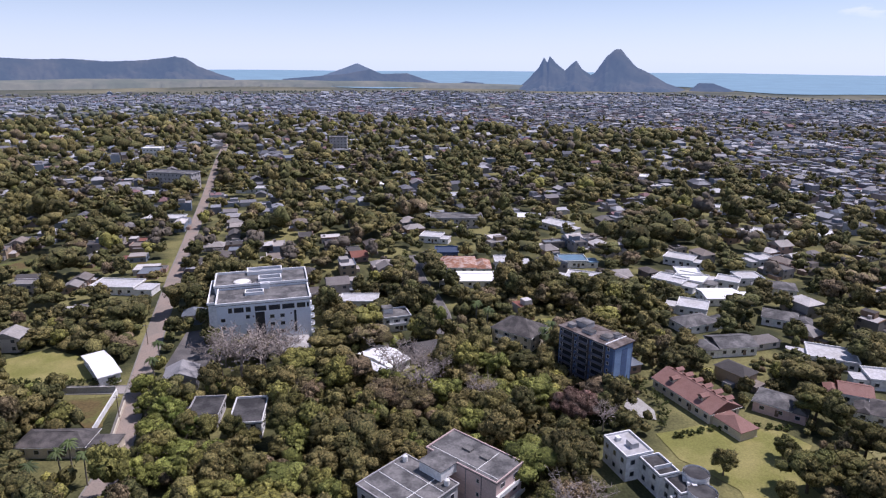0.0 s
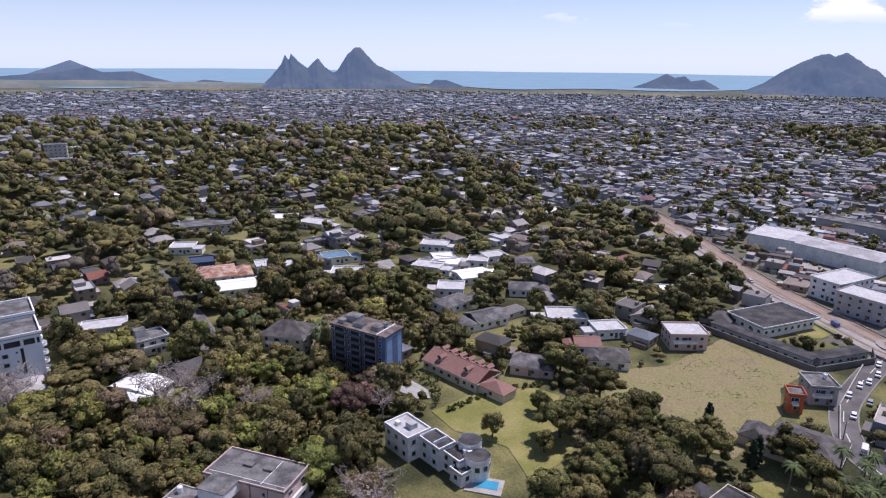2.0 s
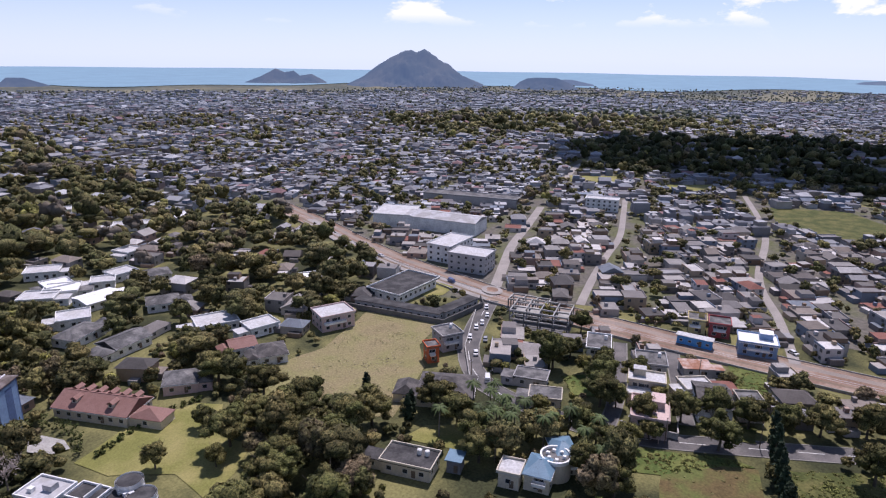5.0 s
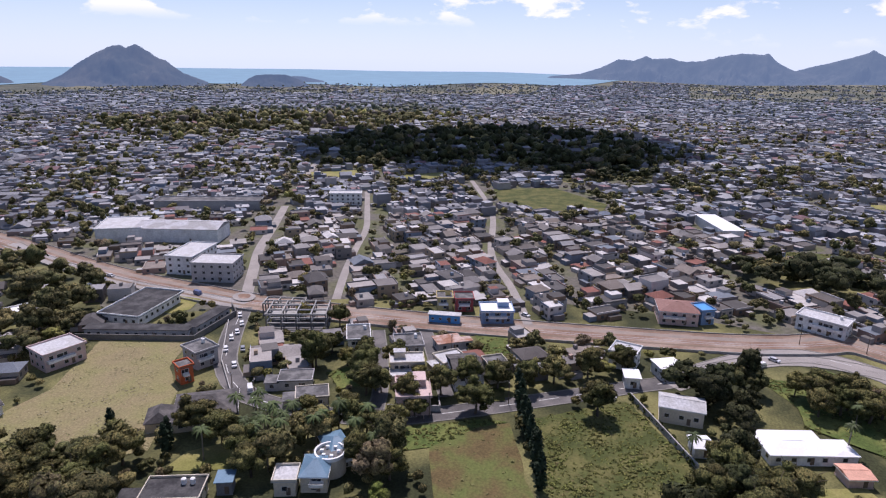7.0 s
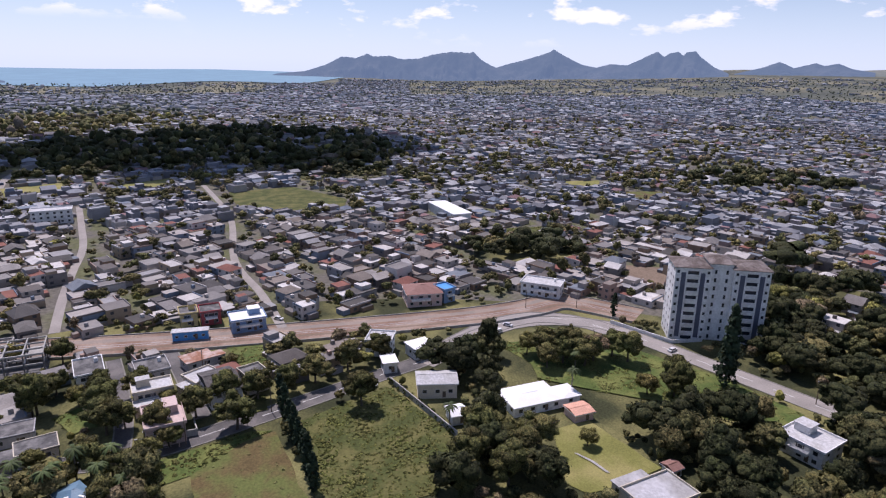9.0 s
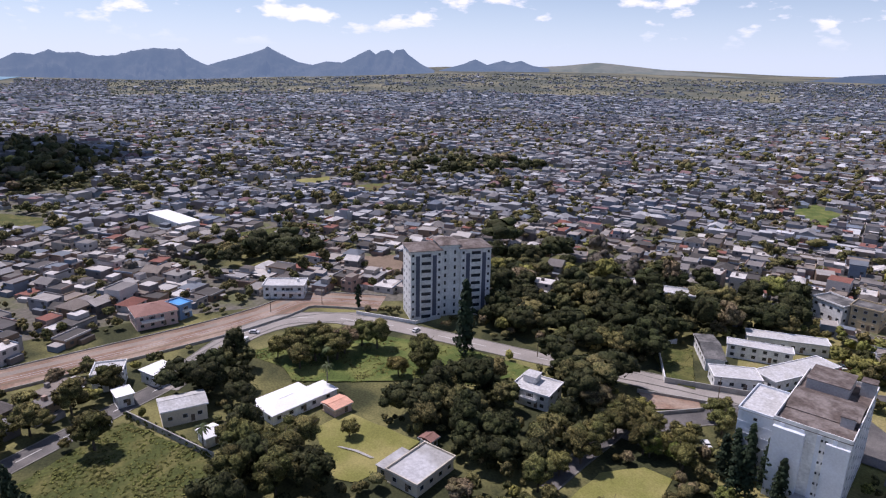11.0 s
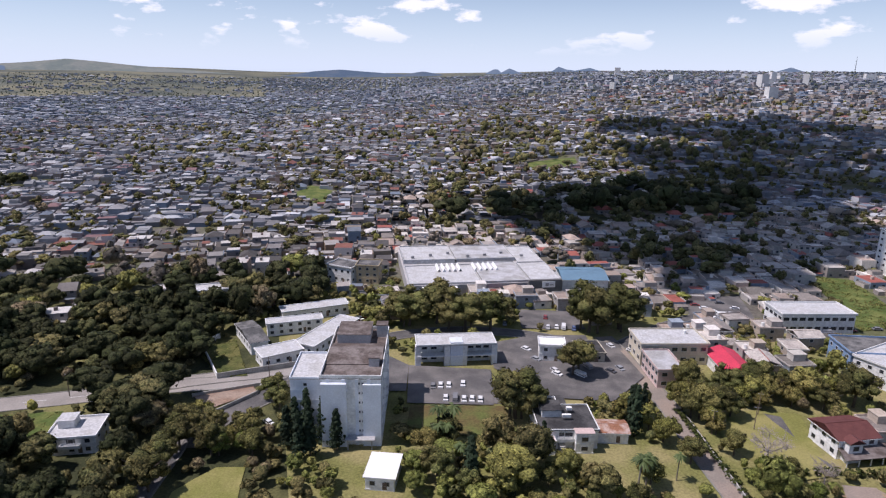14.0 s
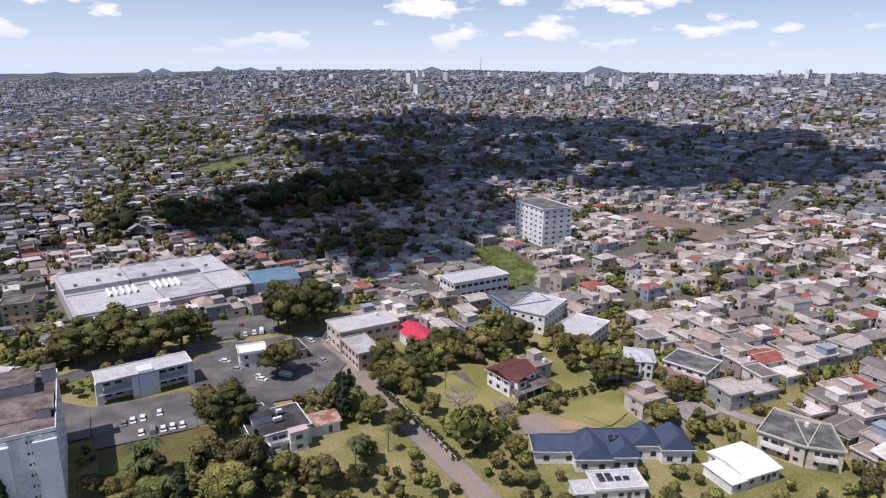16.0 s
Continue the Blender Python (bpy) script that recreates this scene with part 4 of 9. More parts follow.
PATTERNS = {k: [tree_pattern(k, 100 * i + n * 7 + 3) for n in range(4 if k in ("broad", "olive", "garden") else 2)] for i, k in enumerate(TREE_WORDS)}
TREES = [0]


def tree(kind, x, y, s=1.0, label=""):
    TREES[0] += 1
    trunk, crown, rx = PATTERNS[kind][TREES[0] % len(PATTERNS[kind])]
    nm, words = TREE_WORDS[kind]
    root = thing(nm, x, y, float(terrain(x, y)), (TREES[0] * 77) % 360, label or words, "palm" if kind == "palm" else "tree")
    root.scale = (s, s, s * (0.92 + 0.16 * ((TREES[0] * 37) % 10) / 10))
    part("trunk", trunk, root)
    part("crown", crown, root)
    take_rect(x, y, rx * s * 1.1, rx * s * 1.1, 0, 0)
    return root


# ---- buildings ----
TANK = [Geo().tube((0, 0, 0), (0, 0, 1.4), 0.65, 0.65, 10).mesh("water_tank", "tank_white"), Geo().tube((0, 0, 1.404), (0, 0, 1.6), 0.6, 0.25, 10).mesh("lid", "tank_white")]
DOOR = [Geo().box(0, 0, 0, 1.1, 0.12, 2.15).mesh("door", "timber"), Geo().box(0.38, -0.1, 1.0, 0.08, 0.08, 0.16).mesh("handle", "metal_grey")]

SOLAR = Geo().box(0, 0, 0, 1.7, 1.5, 0.06).box(0, 0, 0.062, 1.6, 1.4, 0.01, m=1).mesh("solar_panel", "metal_grey", "glass_dark")
WIN = {}


def window_mesh(w, h):
    """A framed window as one piece: outer frame, reveal and set-back pane."""
    key = (round(w, 1), round(h, 1))
    if key not in WIN:
        g = Geo()
        a, b = w / 2 + 0.1, w / 2
        rings = ((a, -0.1, h + 0.1, 0.02), (a, -0.1, h + 0.1, -0.09), (b, 0.0, h, -0.09), (b, 0.0, h, -0.03))
        for u, z0, z1, yy in rings:
            g.v += [(-u, yy, z0), (u, yy, z0), (u, yy, z1), (-u, yy, z1)]
        for k in range(3):
            for i in range(4):
                j = (i + 1) % 4
                g.f.append((4 * k + i, 4 * k + j, 4 * k + 4 + j, 4 * k + 4 + i))
                g.m.append(0)
        g.f.append((12, 13, 14, 15))
        g.m.append(1)
        WIN[key] = g.mesh("window", "window_frame", "glass_dark")
    return WIN[key]


def windows(root, w, d, h, storeys, z0=0.0, ww=1.3, wh=1.2, gap=3.4, sides="NSEW", ox=0.0, oy=0.0):
    """Window units in rows on the named sides of a block."""
    st = h / storeys
    me = window_mesh(ww, wh)
    for s in range(storeys):
        z = z0 + st * s + st * 0.38
        for side in sides:
            ln = w if side in "NS" else d
            n = max(1, int((ln - 0.8) / gap))
            for i in range(n):
                u = (i + 0.5) / n * ln - ln / 2
                if side == "S":
                    at = pose(ox + u, oy - d / 2, z)
                elif side == "N":
                    at = pose(ox + u, oy + d / 2, z, 0, 0, 180)
                elif side == "E":
                    at = pose(ox + w / 2, oy + u, z, 0, 0, 90)
                else:
                    at = pose(ox - w / 2, oy + u, z, 0, 0, -90)
                part("window", me, root, at=at)


def parapet_geo(g, w, d, z, ht=0.7, th=0.25, m=0, ox=0.0, oy=0.0, out=0.0):
    """An upstand round a flat roof, in one piece."""
    a, b = w / 2 + out, d / 2 + out
    k = len(g.v)
    for u, v, zz in ((a, b, z), (a, b, z + ht), (a - th, b - th, z + ht), (a - th, b - th, z)):
        g.v += [(ox - u, oy - v, zz), (ox + u, oy - v, zz), (ox + u, oy + v, zz), (ox - u, oy + v, zz)]
    for r in range(3):
        for i in range(4):
            j = (i + 1) % 4
            g.f.append((k + 4 * r + i, k + 4 * r + j, k + 4 * r + 4 + j, k + 4 * r + 4 + i))
            g.m.append(m)
    return g


def wall_block(w, d, h, storeys):
    """Outer walls in one piece, with a plinth and a shallow band at each floor."""
    g = Geo()
    prof = [(0.08, -0.4), (0.08, 0.35), (0.0, 0.38)]
    for k in range(1, storeys):
        z = h / storeys * k
        prof += [(0.0, z - 0.12), (0.06, z - 0.1), (0.06, z + 0.08), (0.0, z + 0.1)]
    prof.append((0.0, h))
    for o, z in prof:
        a, b = w / 2 + o, d / 2 + o
        g.v += [(-a, -b, z), (a, -b, z), (a, b, z), (-a, b, z)]
    for r in range(len(prof) - 1):
        for i in range(4):
            j = (i + 1) % 4
            g.f.append((4 * r + i, 4 * r + j, 4 * r + 4 + j, 4 * r + 4 + i))
            g.m.append(0)
    t = 4 * (len(prof) - 1)
    g.f.append((t, t + 1, t + 2, t + 3))
    g.m.append(0)
    return g


def building(x, y, w, d, yaw, h, storeys=2, wall="white_paint", roof="roof_felt", form="flat", rise=2.2, label="", name="house", category="house",
             trim=None, win=(1.3, 1.2, 3.4), sides="NSEW", over=0.5, parapet=0.6, tank=0, door=True, group="", hip=None, z=None, porch=0.0, balcony=True, solar=0):
    """A house or block: walls, roof, windows, door; form flat, gable or hip."""
    z = float(terrain(x, y)) if z is None else z
    low = category == "house" and storeys == 1 and not group
    dip = 0.043 * (int(abs(x) * 10 + abs(y) * 3) % 11)
    h = min(h, 3.6 - dip * 0.5) if low else min(h, 6.2 - dip) if category == "house" and storeys == 2 else h
    take_rect(x, y, w, d, yaw)
    rad = math.hypot(x, y) + 0.01
    if 100 < rad < 420:
        # an open yard on the side of the valley view
        take_rect(x * (1 - 6 / rad), y * (1 - 6 / rad), w, d, yaw, 1.0)
        if not group:
            take_rect(x * (1 - 12 / rad), y * (1 - 12 / rad), w * 0.9, d * 0.9, yaw, 0.0)
    root = thing(name, x, y, z, yaw, label, category, group)
    g = wall_block(w, d, h, storeys)
    part("wall", g.mesh("wall", wall), root)
    if form == "flat":
        part("roof", Geo().box(0, 0, h + 0.004, w + 2 * over, d + 2 * over, 0.22).mesh("roof", roof), root)
        if parapet:
            part("parapet", parapet_geo(Geo(), w, d, h + 0.22, parapet, out=over - 0.02).mesh("parapet", trim or wall), root)
    else:
        hp = (min(w, d) / 2 if form == "hip" else 0.0) if hip is None else hip
        part("roof", Geo().prism(0, 0, h + 0.004, w + 2 * over, d + 2 * over, rise, hip=hp).mesh("roof", roof), root)
        if form == "gable":
            gg = Geo()
            for s in (-1, 1):
                gg.face([(s * (w / 2 - 0.01), -d / 2, h), (s * (w / 2 - 0.01), d / 2, h), (s * (w / 2 - 0.01), 0, h + rise * 0.93)])
            part("gable", gg.mesh("gable", wall), root)
        if rad < 330:
            part("eaves_board", parapet_geo(Geo(), w, d, h - 0.16, 0.2, 0.16, out=over + 0.06).mesh("eaves_board", "roof_white"), root, "white eaves board")
        part("ridge_cap", Geo().box(0, 0, h + rise + 0.16, max(0.5, w - 2 * hp), 0.3, 0.1).mesh("ridge_cap", roof), root)
    if low and w > 8.5 and d > 7:
        s_ = 1 - 2 * (int(rad * 5) % 2)
        ww, dd, hh = w * 0.42, d * (0.55 + 0.1 * (int(rad) % 3)), h * 0.86
        wing = part("side_wing", wall_block(ww, dd, hh, 1).mesh("side_wing", wall), root, at=pose(s_ * (w / 2 + ww / 2 + 0.05), -d * 0.14, 0))
        if form == "flat":
            part("wing_roof", Geo().box(0, 0, hh + 0.004, ww + 0.6, dd + 0.7, 0.2).mesh("wing_roof", "roof_felt" if roof == "roof_white" else roof), wing)
        else:
            part("wing_roof", Geo().prism(0, 0, hh + 0.004, dd + 0.8, ww + 0.8, rise * 0.7, yaw=math.pi / 2, hip=ww * 0.3).mesh("wing_roof", roof), wing)
        part("window", window_mesh(1.3, 1.2), wing, at=pose(0, -dd / 2, 1.1))
        take_rect(x + math.cos(radians(yaw)) * s_ * w * 0.7, y + math.sin(radians(yaw)) * s_ * w * 0.7, ww, dd, yaw)
    if win:
        windows(root, w, d, h, storeys, ww=win[0], wh=win[1], gap=win[2], sides=sides)
    if balcony and storeys > 1 and name == "house" and 1 < rad < 330:
        bw, bu = w * (0.42 + 0.3 * ((int(rad * 7) % 5) / 5)), w * 0.12 * (int(rad * 3) % 3 - 1)
        bc = part("balcony", Geo().box(0, 0, 0, bw, 1.5, 0.2).mesh("balcony", wall), root, at=pose(bu, -d / 2 - 0.76, h / storeys))
        part("balcony_rail", parapet_geo(Geo(), bw, 1.5, 0.2, 0.85, 0.1).mesh("balcony_rail", trim or "white_paint"), bc)
        part("balcony_door", window_mesh(2.2, 2.0), root, at=pose(bu, -d / 2 - 0.02, h / storeys + 0.25))
        if form == "flat" and int(rad) % 3 == 0:
            ru, rv = w * 0.22 * (1 - 2 * (int(rad) % 2)), d * 0.2
            ht = part("roof_room", Geo().box(0, 0, 0, w * 0.34, d * 0.4, 2.3).mesh("roof_room", wall), root, at=pose(ru, rv, h + 0.226))
            part("hut_roof", Geo().box(0, 0, 2.304, w * 0.38, d * 0.45, 0.16).mesh("hut_roof", roof), ht)
    for k in range(solar):
        part("solar_panel", SOLAR, root, at=pose(w * (-0.3 + 0.17 * (k % 4)), d * (0.05 + 0.24 * (k // 4)), h + 0.5, 8, 0, 0))
    if door:
        dr = part("door", DOOR[0], root, at=pose(w * 0.17, -d / 2 - 0.03, 0.35))
        if storeys > 2:
            part("handle", DOOR[1], dr)
    for k in range(tank):
        tk = part("water_tank", TANK[0], root, at=pose(w * (0.3 - 0.16 * k), d * 0.22, h + 0.22))
        part("lid", TANK[1], tk)
    if porch:
        part("porch_roof", Geo().box(0, 0, 2.7, w * 0.85, porch, 0.18).mesh("porch_roof", roof), root, at=pose(-w * 0.1, -d / 2 - porch / 2, 0))
        for s in (-1, 1):
            part("porch_post", Geo().box(0, 0, -0.3, 0.22, 0.22, 3.0).mesh("porch_post", wall), root, at=pose(-w * 0.1 + s * w * 0.38, -d / 2 - porch + 0.2, 0))
    return root


# ---- vehicles, poles ----
def car_meshes(van=False):
    b = Geo()
    ln, wd = (4.7, 1.85) if van else (4.1, 1.7)
    b.box(0, 0, 0.28, ln, wd, 0.52)
    b.box(-ln * 0.46, 0, 0.3, 0.3, wd * 0.94, 0.4)
    b.box(-0.05 if van else -0.2, 0, 0.8, ln * (0.92 if van else 0.6), wd * 0.94, 1.0 if van else 0.56, taper=0.9 if van else 0.8, m=0)
    w = Geo()
    w.box(-0.05 if van else -0.2, 0, 0.86, ln * (0.93 if van else 0.6) + 0.03, wd * 0.965, 0.36, taper=0.9)
    return b.mesh("body", "car_paint"), w.mesh("window_band", "glass_dark"), Geo().tube((0, -0.11, 0), (0, 0.11, 0), 0.32, 0.32, 10).mesh("wheel", "rubber")


CARS = [car_meshes(), car_meshes(True)]
CAR_N = [0]


def car(x, y, yaw, label="small passenger car standing on the asphalt"):
    CAR_N[0] += 1
    body, band, wheel = CARS[1 if CAR_N[0] % 6 == 0 else 0]
    root = thing("car", x, y, float(terrain(x, y)) + 0.1, yaw, label, "car", "cars")
    part("body", body, root)
    part("window_band", band, root)
    for sx in (-1.3, 1.25):
        for sy in (-0.76, 0.76):
            part("wheel", wheel, root, at=pose(sx, sy, 0.32))
    return root


def pole(x, y, h=8.5, yaw=0):
    root = thing("utility_pole", x, y, float(terrain(x, y)), yaw, "slim grey utility pole with a crossarm", "pole", "utility poles")
    part("post", POLE[0], root)
    part("crossarm", POLE[1], root)
    return root


POLE = [Geo().tube((0, 0, -0.3), (0, 0, 8.5), 0.16, 0.1, 7).mesh("post", "timber"), Geo().box(0, 0, 7.7, 1.8, 0.12, 0.12).box(-0.7, 0, 7.82, 0.1, 0.1, 0.2).box(0.7, 0, 7.82, 0.1, 0.1, 0.2).mesh("crossarm", "metal_grey")]


def hedge(pts, h=1.6, w=1.2):
    line = smooth_line(pts, 3.0)
    vs = []
    for i, (x, y) in enumerate(line):
        for k in range(2):
            vs.append(leaf_cloud(i * 3 + k, w, h * 0.5, 0.15 + 0.35 * h * k, 8, 7, 0.24, hollow=0.5) + np.array([x + k * 0.8, y + 0.6 * k, 0]))
    take_line(pts, w / 2 + 0.6)
    return tagged(new("hedge", leaf_mesh("hedge", np.concatenate(vs), "hedge")), "clipped green garden hedge", "hedge", kind="stuff")


# ---- special buildings ----
def office_block(x, y, w, d, yaw, h):
    """White office: front block, raised rear block, ribbon glazing, dark glazed slot, roof courts."""
    take_rect(x, y, w + 4, d, yaw)
    root = thing("office_block", x, y, 0, yaw, "white five-storey office block with grey stepped flat roofs", "building")
    part("wall", wall_block(w, d * 0.55, h, 1).mesh("wall", "office_paint"), root, at=pose(0, -d * 0.225, 0))
    part("rear_wall", wall_block(w * 1.05, d * 0.5, h + 1.2, 1).mesh("rear_wall", "office_paint"), root, at=pose(-w * 0.02, d * 0.27, 0))
    part("side_wing", wall_block(w * 0.1, d * 0.8, h - 1.5, 5).mesh("side_wing", "white_paint"), root, at=pose(-w * 0.55, d * 0.08, 0))
    for nm, u, v, a, b, z in (("roof", 0, -0.225, 1.02, 0.57, h), ("rear_roof", -0.02, 0.27, 1.07, 0.52, h + 1.2), ("wing_roof", -0.55, 0.08, 0.12, 0.82, h - 1.5)):
        rf = part(nm, Geo().box(0, 0, 0.01, a * w, b * d, 0.2).mesh(nm, "roof_felt"), root, at=pose(u * w, v * d, z))
        part("parapet", parapet_geo(Geo(), a * w, b * d, 0.21, 0.9, 0.45).mesh("parapet", "roof_white"), rf, "white parapet")
    for u, v, a, b, z, ht in ((-0.1, -0.18, 7, 4, h + 0.2, 1.3), (0.08, 0.18, 9, 5, h + 1.4, 1.5), (0.02, 0.5, 14, 6, h + 1.4, 1.6), (0.02, 0.0, 3.5, 2.5, h + 0.2, 2.2)):
        part("roof_court", parapet_geo(Geo(), a, b, 0, ht, 0.4).mesh("roof_court", "roof_white"), root, at=pose(u * w, v * d, z))
    part("dome_pad", Geo().tube((0, 0, 0), (0, 0, 0.5), 3.6, 3.4, 24).mesh("dome_pad", "concrete"), root, at=pose(-w * 0.24, d * 0.16, h + 1.4))
    part("dome", Geo().tube((0, 0, 0.5), (0, 0, 1.3), 3.0, 0.4, 16).mesh("dome", "roof_white"), root, at=pose(-w * 0.24, d * 0.16, h + 1.4))
    fy = -d * 0.5
    for u, a in ((-0.36, 0.05), (-0.27, 0.11), (-0.17, 0.06), (-0.04, 0.13), (0.11, 0.13), (0.26, 0.14), (0.4, 0.1), (0.475, 0.03)):
        part("ribbon_window", window_mesh(a * w - 0.3, 1.9), root, at=pose(u * w, fy, h - 3.0))
    part("glazed_slot", Geo().box(0, 0, 0, w * 0.1, 0.2, h - 3.6).mesh("glazed_slot", "glass_dark"), root, "dark glazed stair slot", pose(-0.05 * w, fy - 0.05, 0.2))
    part("glazed_strip", Geo().box(0, 0, 0, w * 0.02 + 0.2, 0.16, h * 0.5).mesh("glazed_strip", "glass_dark"), root, "dark glazed strip", pose(0.33 * w, fy - 0.05, h * 0.28))
    for k in range(4):
        z = 2.0 + k * 3.1
        for u in (-0.44, 0.08, 0.19):
            part("window", window_mesh(1.5, 1.3), root, at=pose(u * w, fy, z))
        if k % 2:
            part("window", window_mesh(1.4, 1.4), root, at=pose(-0.18 * w, fy, z + 0.6))
        for u in (-0.12, 0.285):
            part("vent_window", window_mesh(0.5, 0.5), root, at=pose(u * w, fy, z + 1.0))
        bl = part("balcony", Geo().tube((0, 0, 0), (0, 0, 0.3), 1.8, 1.8, 14).mesh("balcony", "office_paint"), root, at=pose(w / 2, -d * 0.32, z - 0.2))
        part("railing", Geo().tube((0, 0, 0.3), (0, 0, 1.2), 1.75, 1.75, 14, caps=False).mesh("railing", "white_paint"), bl)
        part("balcony", Geo().tube((0, 0, 0), (0, 0, 1.2), 1.7, 1.7, 14).mesh("balcony", "office_paint"), root, at=pose(w / 2, d * 0.12, z - 0.2))
    windows(root, w, d, h, 5, ww=1.1, wh=1.1, gap=5, sides="E")
    windows(root, w * 1.2, d * 0.6, h - 1.5, 5, ww=1.1, wh=1.1, gap=5, sides="W")
    return root


def blue_tower(x, y, w, d, yaw, h):
    take_rect(x, y, w, d, yaw)
    root = thing("apartment_tower", x, y, 0, yaw, "seven-storey blue apartment tower with brown-grey balcony bays", "building")
    part("wall", wall_block(w, d, h, 1).mesh("wall", "blue_wall"), root)
    part("end_wall", Geo().box(0, 0, 0, 0.12, d * 0.86, h - 0.4).mesh("end_wall", "pale_blue_wall"), root, "pale blue end wall", pose(w / 2 + 0.06, 0.0, -0.3))
    part("end_panel", Geo().box(0, 0, 0, 0.14, d * 0.3, h - 1.6).mesh("end_panel", "blue_wall"), root, "darker blue painted panel", pose(w / 2 + 0.09, d * 0.06, 0.2))
    st = h / 7
    for u, bw in ((-0.32, 0.22), (-0.03, 0.2), (0.24, 0.24)):
        part("bay", Geo().box(0, 0, 0, bw * w, 0.5, h - 0.6).mesh("bay", "bay_brown"), root, "brown-grey balcony bay", pose(u * w, -d / 2 - 0.2, 0))
        for k in range(7):
            bl = part("balcony", Geo().box(0, 0, 0, bw * w, 1.0, 0.16).mesh("balcony", "bay_brown"), root, at=pose(u * w, -d / 2 - 0.9, k * st + 0.2))
            part("railing", Geo().box(0, -0.46, 0.16, bw * w, 0.07, 0.85).mesh("railing", "balcony_grey"), bl)
            part("balcony_door", window_mesh(bw * w * 0.8, 1.7), root, at=pose(u * w, -d / 2 - 0.45, k * st + 0.45))
    for k in range(7):
        for u in (-0.46, -0.18, 0.41):
            part("window", window_mesh(0.8, 1.0), root, at=pose(u * w, -d / 2, k * st + 1.0))
    windows(root, w, d, h, 7, ww=1.0, wh=1.0, gap=6, sides="NW")
    part("roof", Geo().box(0, 0, h + 0.004, w + 1.0, d + 1.0, 0.3).mesh("roof", "roof_brown"), root)
    for u, v, a, b, c in ((-0.25, 0.12, 5, 4, 1.8), (-0.05, -0.2, 4, 2.5, 1.0), (0.24, -0.1, 3, 3, 0.9), (0.3, 0.25, 2, 2, 1.2), (-0.36, -0.25, 2.4, 2, 1.0)):
        ht = part("roof_hut", Geo().box(0, 0, 0, a, b, c).mesh("roof_hut", "grey_paint"), root, at=pose(u * w, v * d, h + 0.3))
        part("hut_cap", Geo().box(0, 0, c + 0.004, a + 0.3, b + 0.3, 0.15).mesh("hut_cap", "roof_felt"), ht)
    part("roof_kerb", Geo().box(0, 0, 0, 0.3, d + 0.9, 0.3).mesh("roof_kerb", "roof_white"), root, at=pose(w * 0.36, 0, h + 0.304))
    return root


def roof_works(root, w, d, h, hut=None, lines=3, hatches=2, tanks=1):
    """Pipes, hatches, a stair hut and tanks on a flat roof."""
    for k in range(lines):
        part("pipe", Geo().box(0, 0, 0, w * 0.96, 0.14, 0.14).mesh("pipe", "tank_white"), root, at=pose(0, d * (-0.38 + 0.3 * k), h + 0.24))
    part("pipe", Geo().box(0, 0, 0, 0.14, d * 0.9, 0.14).mesh("pipe", "tank_white"), root, at=pose(w * 0.2, 0, h + 0.26))
    for k in range(hatches):
        part("hatch", Geo().box(0, 0, 0, 2.6, 1.6, 0.5).mesh("hatch", "dark_concrete"), root, at=pose(w * (-0.12 + 0.26 * k), d * 0.08, h + 0.24))
    if hut:
        hb = part("stair_hut", Geo().box(0, 0, 0, hut[2], hut[3], 2.6).mesh("stair_hut", "white_paint"), root, at=pose(hut[0] * w, hut[1] * d, h + 0.23))
        part("hut_roof", Geo().box(0, 0, 2.604, hut[2] + 0.4, hut[3] + 0.4, 0.2).mesh("hut_roof", "roof_felt"), hb)
    for k in range(tanks):
        tk = part("water_tank", TANK[0], root, at=pose(w * (0.4 - 0.8 * k), d * 0.38, h + 0.24))
        part("lid", TANK[1], tk)


def pink_block(x, y, w, d, yaw, h):
    root = building(x, y, w, d, yaw, h, 3, "pink_paint", "roof_felt", label="pale pink three-storey block with a flat grey roof", name="apartment_block", category="building", over=0.3, win=(1.6, 1.2, 3.4), sides="E", parapet=0.35)
    roof_works(root, w, d, h, lines=1, tanks=0)
    for k in range(4):
        part("downpipe", Geo().box(0, 0, 0, 0.14, 0.14, h).mesh("downpipe", "shade_wall"), root, at=pose(w * (-0.36 + 0.22 * k), -d / 2 - 0.08, 0))
    for k in range(3):
        gl = part("gallery", Geo().box(0, 0, 0, 1.2, d, 0.2).mesh("gallery", "white_paint"), root, at=pose(w / 2 + 0.6, 0, h * k / 3 + 0.1))
        part("railing", Geo().box(0.55, 0, 0.2, 0.08, d, 0.9).mesh("railing", "white_paint"), gl)
    windows(root, w, d, h, 3, ww=0.7, wh=1.0, gap=9, sides="SN")
    return root


def grey_block(x, y, w, d, yaw, h):
    root = building(x, y, w, d, yaw, h, 2, "grey_paint", "roof_felt", label="grey two-storey block with white pipes on its flat roof", name="apartment_block", category="building", over=0.3, parapet=0.3)
    roof_works(root, w, d, h, hut=(0.1, 0.55, 7, 6), lines=3, hatches=0, tanks=2)
    return root


